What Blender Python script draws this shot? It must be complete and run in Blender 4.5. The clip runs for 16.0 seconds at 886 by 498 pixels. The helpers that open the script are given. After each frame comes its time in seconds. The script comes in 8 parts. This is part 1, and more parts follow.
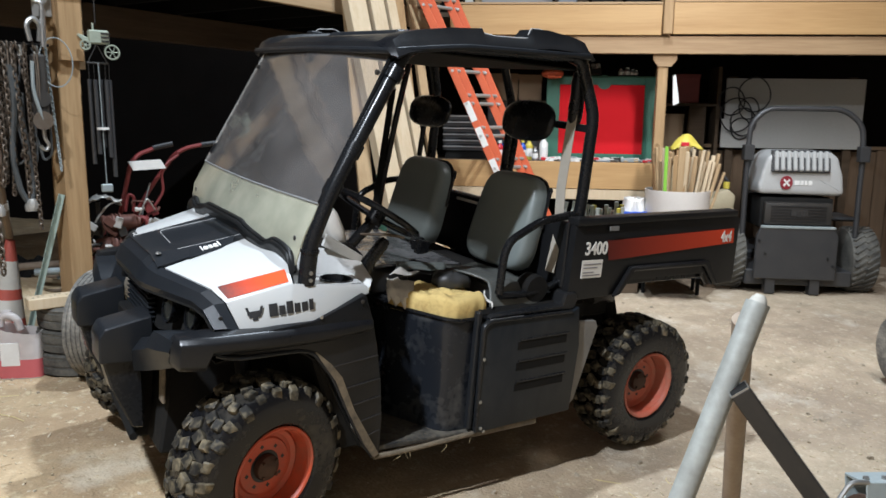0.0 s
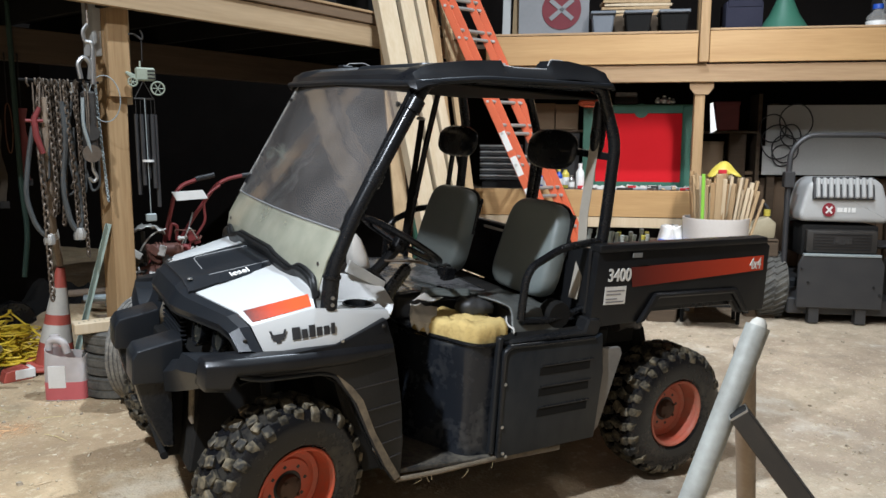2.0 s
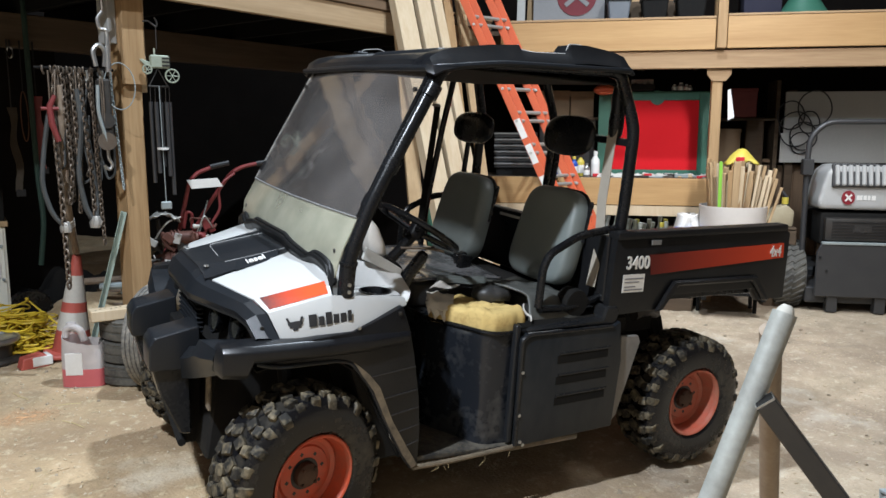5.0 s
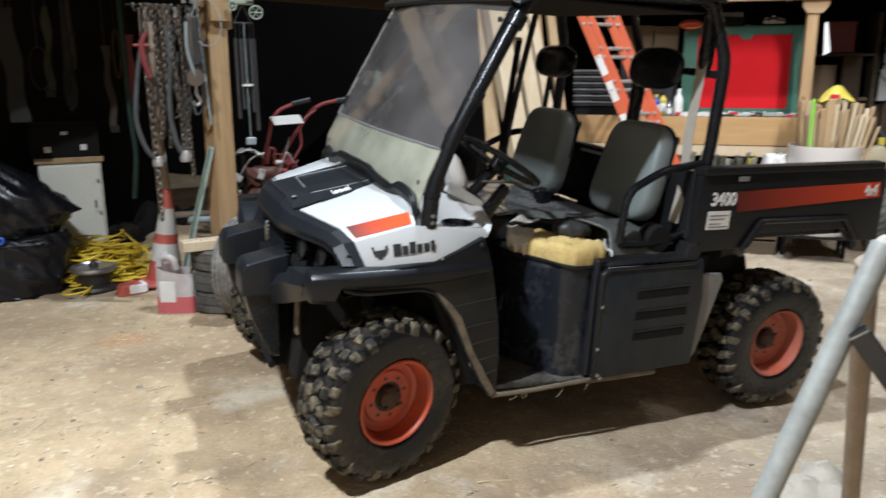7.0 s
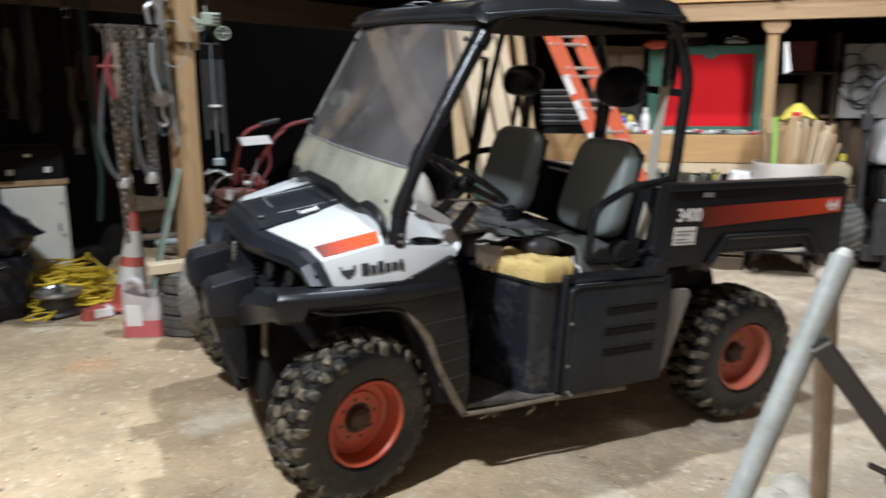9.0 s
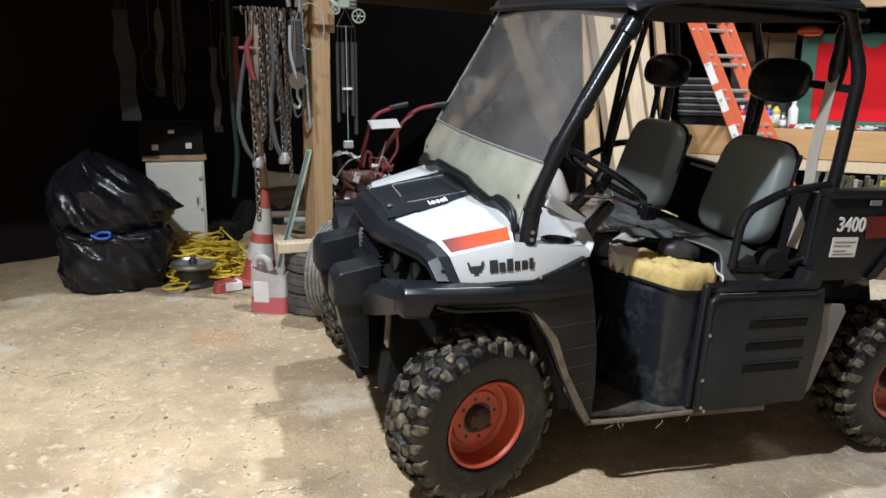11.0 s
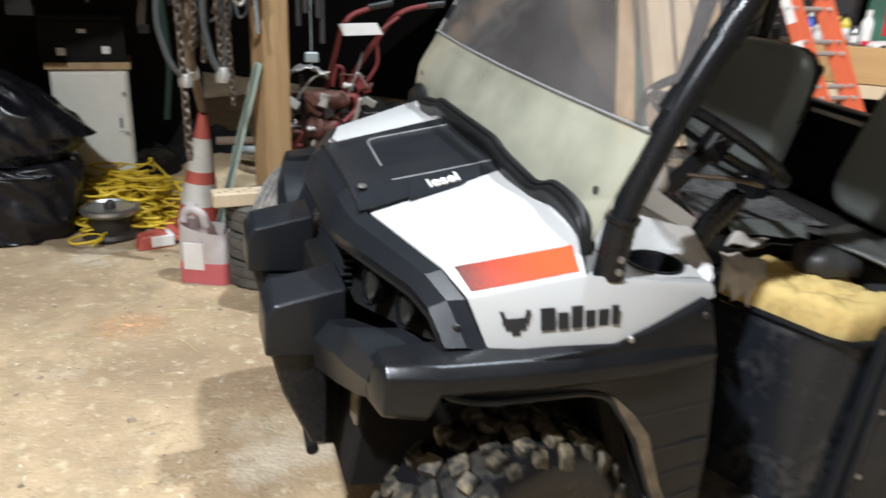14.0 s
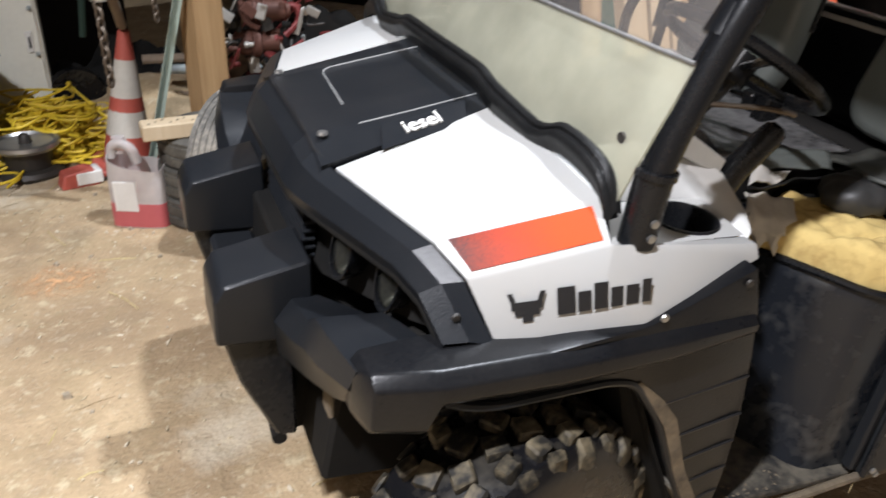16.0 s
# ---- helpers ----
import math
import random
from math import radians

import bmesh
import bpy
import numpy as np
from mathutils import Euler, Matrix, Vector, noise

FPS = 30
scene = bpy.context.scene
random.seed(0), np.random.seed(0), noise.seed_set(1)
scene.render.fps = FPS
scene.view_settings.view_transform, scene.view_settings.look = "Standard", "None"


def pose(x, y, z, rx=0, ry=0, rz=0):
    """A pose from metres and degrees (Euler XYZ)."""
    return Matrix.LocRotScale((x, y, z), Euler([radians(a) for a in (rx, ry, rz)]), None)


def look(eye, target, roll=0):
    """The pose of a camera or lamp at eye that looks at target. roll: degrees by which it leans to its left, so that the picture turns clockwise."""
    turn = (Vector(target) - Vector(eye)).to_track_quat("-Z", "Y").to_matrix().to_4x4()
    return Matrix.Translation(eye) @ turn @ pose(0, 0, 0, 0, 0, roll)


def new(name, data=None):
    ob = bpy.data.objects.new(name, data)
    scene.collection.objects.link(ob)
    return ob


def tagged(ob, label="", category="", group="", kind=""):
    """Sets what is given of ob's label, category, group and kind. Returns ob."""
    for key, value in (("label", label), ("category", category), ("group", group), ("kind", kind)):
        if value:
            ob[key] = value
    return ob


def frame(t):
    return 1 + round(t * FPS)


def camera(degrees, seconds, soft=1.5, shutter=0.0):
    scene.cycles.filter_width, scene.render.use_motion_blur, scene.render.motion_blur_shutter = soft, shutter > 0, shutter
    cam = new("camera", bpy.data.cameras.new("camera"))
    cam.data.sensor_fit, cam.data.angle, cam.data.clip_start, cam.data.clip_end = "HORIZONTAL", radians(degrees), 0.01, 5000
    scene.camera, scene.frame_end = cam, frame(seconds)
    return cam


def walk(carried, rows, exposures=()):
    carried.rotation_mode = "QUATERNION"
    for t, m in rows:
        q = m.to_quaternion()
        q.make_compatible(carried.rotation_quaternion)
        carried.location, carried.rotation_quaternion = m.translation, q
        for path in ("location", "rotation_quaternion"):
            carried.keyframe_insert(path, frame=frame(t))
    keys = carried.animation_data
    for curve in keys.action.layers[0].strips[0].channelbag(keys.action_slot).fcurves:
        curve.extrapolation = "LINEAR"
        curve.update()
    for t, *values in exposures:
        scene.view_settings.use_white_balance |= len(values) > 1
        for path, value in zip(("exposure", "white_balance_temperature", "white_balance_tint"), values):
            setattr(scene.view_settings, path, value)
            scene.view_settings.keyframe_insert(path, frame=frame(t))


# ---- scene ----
cam = camera(60.4, 16.0, soft=1.5, shutter=0.7)
PATH = [
    (0, (-0.8473, -3.0268, 1.4631), (0.2582, -1.3968, 1.1153), 0.80),
    (0.5, (-0.7875, -3.1019, 1.4606), (0.2535, -1.4257, 1.1341), 0.74),
    (1, (-0.7854, -3.1419, 1.4558), (0.2110, -1.4398, 1.1239), 1.53),
    (1.5, (-0.7979, -3.1454, 1.4666), (0.1783, -1.4247, 1.1731), 0.85),
    (2, (-0.7968, -3.1341, 1.4616), (0.2096, -1.4273, 1.1894), 0.24),
    (2.5, (-0.8040, -3.1210, 1.4548), (0.2062, -1.4166, 1.1815), 0.41),
    (3, (-0.8079, -3.1097, 1.4542), (0.1736, -1.3891, 1.1783), -0.10),
    (3.2, (-0.8117, -3.1085, 1.4607), (0.1600, -1.3826, 1.1831), -0.32),
    (5.3, (-0.8000, -3.1034, 1.4486), (0.1759, -1.3858, 1.1365), 0.24),
    (5.5, (-0.8150, -3.1019, 1.4499), (0.1358, -1.3737, 1.1190), 0.20),
    (6, (-0.8317, -3.1105, 1.4172), (0.0548, -1.3638, 1.0130), 0.38),
    (6.5, (-0.8439, -3.1026, 1.4081), (-0.0955, -1.3073, 0.9424), -0.34),
    (7, (-0.8511, -3.1190, 1.4149), (-0.0536, -1.3400, 0.9686), -0.08),
    (7.5, (-0.8295, -3.1316, 1.4213), (0.1410, -1.4314, 1.0119), 0.66),
    (8, (-0.8187, -3.1256, 1.4222), (0.2019, -1.4471, 1.0467), -0.04),
    (8.5, (-0.8322, -3.1219, 1.4182), (0.1597, -1.4268, 1.0403), -0.28),
    (9, (-0.8339, -3.1203, 1.4091), (0.0324, -1.3617, 1.0132), -0.36),
    (9.5, (-0.8746, -3.1127, 1.4314), (-0.2682, -1.2396, 1.0800), 0.02),
    (9.7, (-0.8705, -3.1319, 1.4279), (-0.2986, -1.2476, 1.0780), -0.29),
    (12, (-0.7306, -2.6894, 1.4408), (-0.1449, -0.8461, 0.9319), 1.70),
    (12.5, (-0.6104, -2.4834, 1.4375), (-0.3648, -0.5648, 0.9290), -1.68),
    (13, (-0.5913, -2.3074, 1.4481), (-0.1937, -0.4339, 0.8720), 0.02),
    (13.5, (-0.6170, -2.0352, 1.4332), (0.1601, -0.2891, 0.8441), 4.19),
    (14, (-0.5477, -1.8370, 1.4138), (0.0701, -0.0625, 0.7287), 2.60),
    (14.5, (-0.4858, -1.7058, 1.4312), (-0.0181, 0.1225, 0.7690), 1.29),
    (15, (-0.4665, -1.6017, 1.4297), (0.2223, 0.1350, 0.7160), 1.17),
    (15.5, (-0.4793, -1.5496, 1.4153), (0.3015, 0.0915, 0.5805), 1.09),
    (16, (-0.5081, -1.5246, 1.4012), (0.2088, 0.1070, 0.4935), 2.02),
]
EXPO = [(0.0, 0.08, 6020, 10), (5.5, 0.09, 6020, 10), (9.5, 0.14, 6000, 10), (12.0, 0.23, 6050, 12), (13.5, 0.31, 6200, 11), (16.0, 0.19, 6480, 16)]
walk(cam, [(t, look(e, g, r)) for t, e, g, r in PATH], EXPO)

# ---- light: shop lamps under the barn roof, weak night sky ----
world = bpy.data.worlds.new("night")
scene.world = world
world.use_nodes = True
world.node_tree.nodes["Background"].inputs[0].default_value = (0.5, 0.6, 0.8, 1)
world.node_tree.nodes["Background"].inputs[1].default_value = 0.01


def lamp(name, loc, target, size, sizey, watts, color, spread=180):
    d = bpy.data.lights.new(name, "AREA")
    d.shape, d.size, d.size_y, d.energy, d.color = "RECTANGLE", size, sizey, watts, color
    d.spread = radians(spread)
    o = new(name, d)
    o.matrix_world = look(loc, target)
    return o


lamp("shop_light_main", (1.95, -0.02, 6.85), (0.9, -0.5, 0), 0.12, 0.26, 440, (0.855, 0.94, 1.0))
lamp("shop_light_front", (-2.1, -1.9, 4.5), (-0.9, -1.7, 0.0), 0.12, 0.26, 246, (0.895, 0.935, 0.97), 140)
lamp("shop_light_right", (3.2, -1.4, 4.0), (4.1, 1.2, 1.4), 0.3, 1.2, 68, (0.96, 0.94, 0.91), 108)


# ---- materials ----
def M(name, col, rough=0.6, metal=0.0, col2=None, scale=6.0, fine=60.0, bump=0.15, mix=0.5, spec=0.5, stretch=None, lo=0.35, hi=0.7):
    """A procedural surface: two noises at two scales vary the colour, roughness and relief."""
    m = bpy.data.materials.new(name)
    m.use_nodes = True
    n, l = m.node_tree.nodes, m.node_tree.links
    p = n["Principled BSDF"]
    tc = n.new("ShaderNodeTexCoord")
    mp = n.new("ShaderNodeMapping")
    if stretch:
        mp.inputs["Scale"].default_value = stretch
    l.new(tc.outputs["Object"], mp.inputs[0])
    a, b = n.new("ShaderNodeTexNoise"), n.new("ShaderNodeTexNoise")
    a.inputs["Scale"].default_value, a.inputs["Detail"].default_value = scale, 5
    b.inputs["Scale"].default_value, b.inputs["Detail"].default_value = fine, 3
    l.new(mp.outputs[0], a.inputs["Vector"]), l.new(mp.outputs[0], b.inputs["Vector"])
    ad = n.new("ShaderNodeMath")
    ad.operation = "MULTIPLY_ADD"
    ad.inputs[1].default_value, ad.inputs[2].default_value = 0.35, 0.0
    l.new(b.outputs["Fac"], ad.inputs[0])
    su = n.new("ShaderNodeMath")
    su.operation = "MULTIPLY_ADD"
    su.inputs[1].default_value = 0.65
    l.new(a.outputs["Fac"], su.inputs[0]), l.new(ad.outputs[0], su.inputs[2])
    r = n.new("ShaderNodeMapRange")
    r.inputs["From Min"].default_value, r.inputs["From Max"].default_value = lo, hi
    l.new(su.outputs[0], r.inputs["Value"])
    c2 = col2 or tuple(v * 0.72 for v in col)
    mx = n.new("ShaderNodeMix")
    mx.data_type = "RGBA"
    mx.inputs["A"].default_value, mx.inputs["B"].default_value = (*col, 1), (*c2, 1)
    mul = n.new("ShaderNodeMath")
    mul.operation = "MULTIPLY"
    mul.inputs[1].default_value = mix
    l.new(r.outputs[0], mul.inputs[0]), l.new(mul.outputs[0], mx.inputs["Factor"])
    l.new(mx.outputs["Result"], p.inputs["Base Color"])
    rr = n.new("ShaderNodeMapRange")
    rr.inputs["To Min"].default_value, rr.inputs["To Max"].default_value = max(0.03, rough - 0.1), min(1, rough + 0.12)
    l.new(su.outputs[0], rr.inputs["Value"]), l.new(rr.outputs[0], p.inputs["Roughness"])
    p.inputs["Metallic"].default_value = metal
    p.inputs["Specular IOR Level"].default_value = spec
    if bump:
        bp = n.new("ShaderNodeBump")
        bp.inputs["Strength"].default_value, bp.inputs["Distance"].default_value = bump, 0.01
        l.new(su.outputs[0], bp.inputs["Height"]), l.new(bp.outputs[0], p.inputs["Normal"])
    return m


def clear(name, tint, haze, rough=0.15, veil=(0.55, 0.53, 0.50)):
    """Thin clear plastic: mostly see-through, with gloss and a scuffed haze."""
    m = bpy.data.materials.new(name)
    m.use_nodes = True
    n, l = m.node_tree.nodes, m.node_tree.links
    p = n["Principled BSDF"]
    p.inputs["Base Color"].default_value = (*veil, 1)
    p.inputs["Roughness"].default_value = rough
    tr = n.new("ShaderNodeBsdfTransparent")
    tr.inputs[0].default_value = (*tint, 1)
    no = n.new("ShaderNodeTexNoise")
    no.inputs["Scale"].default_value, no.inputs["Detail"].default_value = 3.5, 8
    tc = n.new("ShaderNodeTexCoord")
    l.new(tc.outputs["Object"], no.inputs["Vector"])
    r = n.new("ShaderNodeMapRange")
    r.inputs["From Min"].default_value, r.inputs["From Max"].default_value = 0.3, 0.75
    r.inputs["To Min"].default_value, r.inputs["To Max"].default_value = haze * 0.6, haze * 1.5
    l.new(no.outputs["Fac"], r.inputs["Value"])
    mx = n.new("ShaderNodeMixShader")
    l.new(r.outputs[0], mx.inputs[0]), l.new(tr.outputs[0], mx.inputs[1]), l.new(p.outputs[0], mx.inputs[2])
    l.new(mx.outputs[0], n["Material Output"].inputs[0])
    return m


def wood(name, col, col2, rough=0.6, axis=0):
    """Sawn timber: grain drawn out along one axis of the object, with darker streaks."""
    st = [14, 14, 14]
    st[axis] = 0.9
    return M(name, col, rough, 0, col2, scale=1.0, fine=5.0, bump=0.12, mix=0.8, spec=0.3, stretch=tuple(st))


def dirt():
    """Packed barn dirt: damp brown patches, pale dust and fine grit, each at its own scale."""
    m = M("packed_dirt", (0.490, 0.362, 0.224), 0.95, 0, (0.32, 0.245, 0.14), scale=5.5, fine=70, bump=0.45, mix=0.8, spec=0.12)
    n, l = m.node_tree.nodes, m.node_tree.links
    p = n["Principled BSDF"]
    n["Bump"].inputs["Distance"].default_value, n["Bump"].inputs["Strength"].default_value = 0.03, 0.7
    src = p.inputs["Base Color"].links[0].from_socket
    tc = n["Texture Coordinate"]
    for sc, lo, hi, k, col in ((0.9, 0.44, 0.60, 0.80, (0.275, 0.195, 0.120)), (2.3, 0.55, 0.68, 0.55, (0.22, 0.17, 0.115)), (30, 0.57, 0.72, 0.42, (0.62, 0.54, 0.41)), (1.7, 0.58, 0.70, 0.5, (0.60, 0.54, 0.43)), (13, 0.56, 0.66, 0.45, (0.29, 0.225, 0.13)), (17, 0.57, 0.66, 0.45, (0.62, 0.53, 0.36)), (95, 0.60, 0.70, 0.4, (0.62, 0.54, 0.40)), (60, 0.60, 0.70, 0.55, (0.20, 0.15, 0.10))):
        no, r, mx = n.new("ShaderNodeTexNoise"), n.new("ShaderNodeMapRange"), n.new("ShaderNodeMix")
        no.inputs["Scale"].default_value, no.inputs["Detail"].default_value, no.inputs["Roughness"].default_value = sc, 8, 0.62
        mp = n.new("ShaderNodeMapping")
        mp.inputs["Location"].default_value = (sc * 3.1, sc, 0)
        l.new(tc.outputs["Object"], mp.inputs[0]), l.new(mp.outputs[0], no.inputs["Vector"])
        r.inputs["From Min"].default_value, r.inputs["From Max"].default_value, r.inputs["To Max"].default_value = lo, hi, k
        l.new(no.outputs["Fac"], r.inputs["Value"])
        mx.data_type = "RGBA"
        mx.inputs["B"].default_value = (*col, 1)
        l.new(r.outputs[0], mx.inputs["Factor"]), l.new(src, mx.inputs["A"])
        src = mx.outputs["Result"]
    # the floor colour turns greyer towards +x, with a ragged edge
    sp, no, ad, r, hs, mx = n.new("ShaderNodeSeparateXYZ"), n.new("ShaderNodeTexNoise"), n.new("ShaderNodeMath"), n.new("ShaderNodeMapRange"), n.new("ShaderNodeHueSaturation"), n.new("ShaderNodeMix")
    no.inputs["Scale"].default_value, no.inputs["Detail"].default_value = 1.4, 8
    ad.operation = "MULTIPLY_ADD"
    ad.inputs[1].default_value = 3.0
    l.new(tc.outputs["Object"], sp.inputs[0]), l.new(tc.outputs["Object"], no.inputs["Vector"])
    l.new(no.outputs["Fac"], ad.inputs[0]), l.new(sp.outputs["X"], ad.inputs[2])
    r.inputs["From Min"].default_value, r.inputs["From Max"].default_value, r.inputs["To Max"].default_value = 1.6, 3.6, 1.0
    l.new(ad.outputs[0], r.inputs["Value"])
    hs.inputs["Saturation"].default_value, hs.inputs["Value"].default_value = 0.78, 0.98
    l.new(src, hs.inputs["Color"])
    mx.data_type = "RGBA"
    l.new(r.outputs[0], mx.inputs["Factor"]), l.new(src, mx.inputs["A"]), l.new(hs.outputs[0], mx.inputs["B"])
    l.new(mx.outputs["Result"], p.inputs["Base Color"])
    return m


DIRT = dirt()
WHITE = M("white_plastic", (0.42, 0.425, 0.418), 0.34, 0, (0.43, 0.42, 0.39), scale=5, fine=46, bump=0.03, mix=0.45)
BLACK = M("black_textured_plastic", (0.010, 0.0118, 0.0145), 0.30, 0, (0.017, 0.018, 0.020), scale=7, fine=260, bump=0.10, mix=0.8, spec=0.23)
BLACKF = M("smooth_black_plastic", (0.006, 0.0065, 0.008), 0.30, 0, (0.018, 0.018, 0.018), scale=5, fine=160, bump=0.08, mix=0.7, spec=0.24)
DUSTY = M("pale_dust_and_highlight", (0.22, 0.22, 0.215), 0.6, 0, (0.07, 0.07, 0.07), scale=14, fine=90)
BLACKD = M("dusty_black_plastic", (0.007, 0.008, 0.010), 0.27, 0, (0.022, 0.022, 0.022), scale=4, fine=70, bump=0.1, mix=0.75, spec=0.28)
TUBE = M("black_powder_coat", (0.006, 0.0066, 0.008), 0.26, 0, (0.013, 0.0135, 0.014), scale=8, fine=120, bump=0.05, spec=0.30)
# Near-black for underbody parts; also paints the shade on loft joists and heaps.
UNDER = M("undercarriage_and_gloom_black", (0.009, 0.009, 0.009), 0.85, 0, (0.02, 0.018, 0.015), scale=6, fine=50, spec=0.12)
RUBBER = M("dusty_tyre_rubber", (0.006, 0.006, 0.007), 0.26, 0, (0.075, 0.066, 0.050), scale=6, fine=48, bump=0.15, mix=0.8, spec=.35, lo=.50, hi=.78)
LUG = M("muddy_tread_rubber", (0.016, 0.015, 0.013), 0.6, 0, (0.20, 0.165, 0.105), scale=17, fine=70, bump=0.35, mix=0.95, spec=.25, lo=.44, hi=.68)
RIM = M("orange_red_rim_paint", (0.50, 0.062, 0.020), 0.42, 0, (0.26, 0.085, 0.055), scale=9, fine=60, bump=0.08, mix=0.8)
RIMD = M("dusty_rim_paint", (0.44, 0.080, 0.040), 0.6, 0, (0.34, 0.16, 0.11), scale=8, fine=50, bump=0.1, mix=0.9)
MUD = M("dried_mud", (0.17, 0.135, 0.09), 0.9, 0, (0.05, 0.042, 0.032), scale=16, fine=70, bump=0.4, mix=0.9)
HUB = M("rusty_hub", (0.075, 0.042, 0.028), 0.7, 0.3, (0.03, 0.02, 0.015), scale=20, fine=90)
VINYL = M("grey_vinyl", (0.18, 0.205, 0.198), 0.38, 0, (0.12, 0.135, 0.13), scale=4, fine=300, bump=0.1)
VINYLD = M("dark_vinyl", (0.03, 0.03, 0.03), 0.5, 0, (0.055, 0.053, 0.05), scale=6, fine=200, bump=0.12)
FOAM = M("yellow_seat_foam", (0.60, 0.45, 0.18), 0.95, 0, (0.34, 0.22, 0.085), scale=8, fine=70, bump=0.22, mix=0.9, spec=0.1, lo=.48, hi=.72)
RAG = M("torn_backing_cloth", (0.54, 0.52, 0.48), 0.9, 0, (0.36, 0.345, 0.31), scale=12, fine=90, bump=0.3)
CREAM = clear("cream_polycarbonate", (0.85, 0.85, 0.75), 0.54, 0.30, (0.43, 0.43, 0.345))
GLASS = clear("scuffed_clear_plastic", (0.93, 0.91, 0.89), 0.105, 0.25, (0.46, 0.435, 0.42))


def sheen(m, ior, rough):
    """Adds a mirror-like surface gloss over a clear plastic, streaked by wiping marks."""
    n, l = m.node_tree.nodes, m.node_tree.links
    out = n["Material Output"].inputs[0]
    src = out.links[0].from_socket
    lw, pw, fr = n.new("ShaderNodeLayerWeight"), n.new("ShaderNodeMath"), n.new("ShaderNodeMath")
    gl, mx = n.new("ShaderNodeBsdfGlossy"), n.new("ShaderNodeMixShader")
    lw.inputs["Blend"].default_value = 0.5
    pw.operation, fr.operation = "POWER", "MULTIPLY_ADD"
    f0 = ((ior - 1) / (ior + 1)) ** 2
    pw.inputs[1].default_value, fr.inputs[1].default_value, fr.inputs[2].default_value = 5.0, 1 - f0, f0
    l.new(lw.outputs["Facing"], pw.inputs[0]), l.new(pw.outputs[0], fr.inputs[0])
    gl.inputs["Roughness"].default_value = rough
    tc, mp, no, bp = n.new("ShaderNodeTexCoord"), n.new("ShaderNodeMapping"), n.new("ShaderNodeTexNoise"), n.new("ShaderNodeBump")
    mp.inputs["Scale"].default_value = (1, 1, 6)
    no.inputs["Scale"].default_value = 1.6
    bp.inputs["Strength"].default_value, bp.inputs["Distance"].default_value = 0.25, 0.01
    l.new(tc.outputs["Object"], mp.inputs[0]), l.new(mp.outputs[0], no.inputs["Vector"]), l.new(no.outputs["Fac"], bp.inputs["Height"])
    l.new(bp.outputs[0], gl.inputs["Normal"])
    l.new(fr.outputs[0], mx.inputs[0]), l.new(src, mx.inputs[1]), l.new(gl.outputs[0], mx.inputs[2])
    l.new(mx.outputs[0], out)
    return m


sheen(GLASS, 1.49, 0.06)
sheen(CREAM, 1.45, 0.10)
MILKY = clear("milky_jug_plastic", (0.86, 0.82, 0.80), 0.62, 0.35, (0.66, 0.62, 0.60))
CLEARB = clear("clear_bottle_plastic", (0.85, 0.87, 0.86), 0.35)
STEEL = M("bright_steel", (0.45, 0.45, 0.44), 0.35, 0.9, (0.3, 0.29, 0.27), scale=14, fine=90, bump=0.06)
GALV = M("galvanised_pipe", (0.33, 0.37, 0.37), 0.5, 0.35, (0.22, 0.25, 0.25), scale=9, fine=60, bump=0.08)
RUST = M("rusty_pipe", (0.30, 0.24, 0.18), 0.75, 0.2, (0.17, 0.11, 0.07), scale=11, fine=70, bump=0.2)
DARKST = M("dark_steel", (0.030, 0.028, 0.026), 0.5, 0.3, (0.06, 0.05, 0.04), scale=10, fine=60, bump=0.1)
CHAIN = M("old_chain_steel", (0.15, 0.125, 0.10), 0.5, 0.7, (0.10, 0.06, 0.035), scale=25, fine=90)
POSTW = wood("post_timber", (0.42, 0.275, 0.14), (0.22, 0.128, 0.055), axis=2)
PIPE = M("weathered_grey_pipe", (0.37, 0.385, 0.36), 0.55, 0.25, (0.22, 0.22, 0.20), scale=9, fine=60, bump=0.1, mix=0.8)
PLY = wood("varnished_plywood", (0.47, 0.295, 0.132), (0.34, 0.19, 0.078), 0.45, axis=0)
PINE = wood("fresh_pine", (0.58, 0.475, 0.33), (0.46, 0.345, 0.21), axis=2)
BEAMW = wood("loft_beam_timber", (0.39, 0.26, 0.142), (0.24, 0.148, 0.078), axis=0)
LOFTB = wood("loft_face_board", (0.43, 0.31, 0.185), (0.27, 0.18, 0.095), axis=0)
RAILW = wood("brown_rail_timber", (0.19, 0.125, 0.075), (0.10, 0.066, 0.040), 0.75, axis=0)
BACKB = wood("brown_wall_boards", (0.17, 0.115, 0.072), (0.085, 0.058, 0.038), 0.8, axis=2)
# Pale boards for the unseen walls and roof, there to bounce light back.
BARNB = wood("pale_bounce_boards", (0.50, 0.42, 0.34), (0.34, 0.28, 0.22), 0.85, axis=2)
OLDW = wood("old_and_dimmed_timber", (0.10, 0.070, 0.045), (0.05, 0.035, 0.022), 0.8, axis=0)
STAKE = wood("stake_wood", (0.45, 0.32, 0.18), (0.28, 0.18, 0.09), 0.7, axis=2)
RED = M("red_board", (0.60, 0.012, 0.018), 0.8, 0, (0.50, 0.010, 0.014), scale=3, fine=60, bump=0.03, spec=0.15)
GREEN = M("dark_green_paint", (0.035, 0.13, 0.085), 0.5, 0, (0.025, 0.085, 0.06), scale=5, fine=60)
LADDER = M("orange_fibreglass", (0.60, 0.115, 0.042), 0.5, 0, (0.45, 0.085, 0.035), scale=8, fine=80)
ALU = M("aluminium_rung", (0.5, 0.49, 0.46), 0.45, 0.7, (0.38, 0.36, 0.33), scale=12, fine=90)
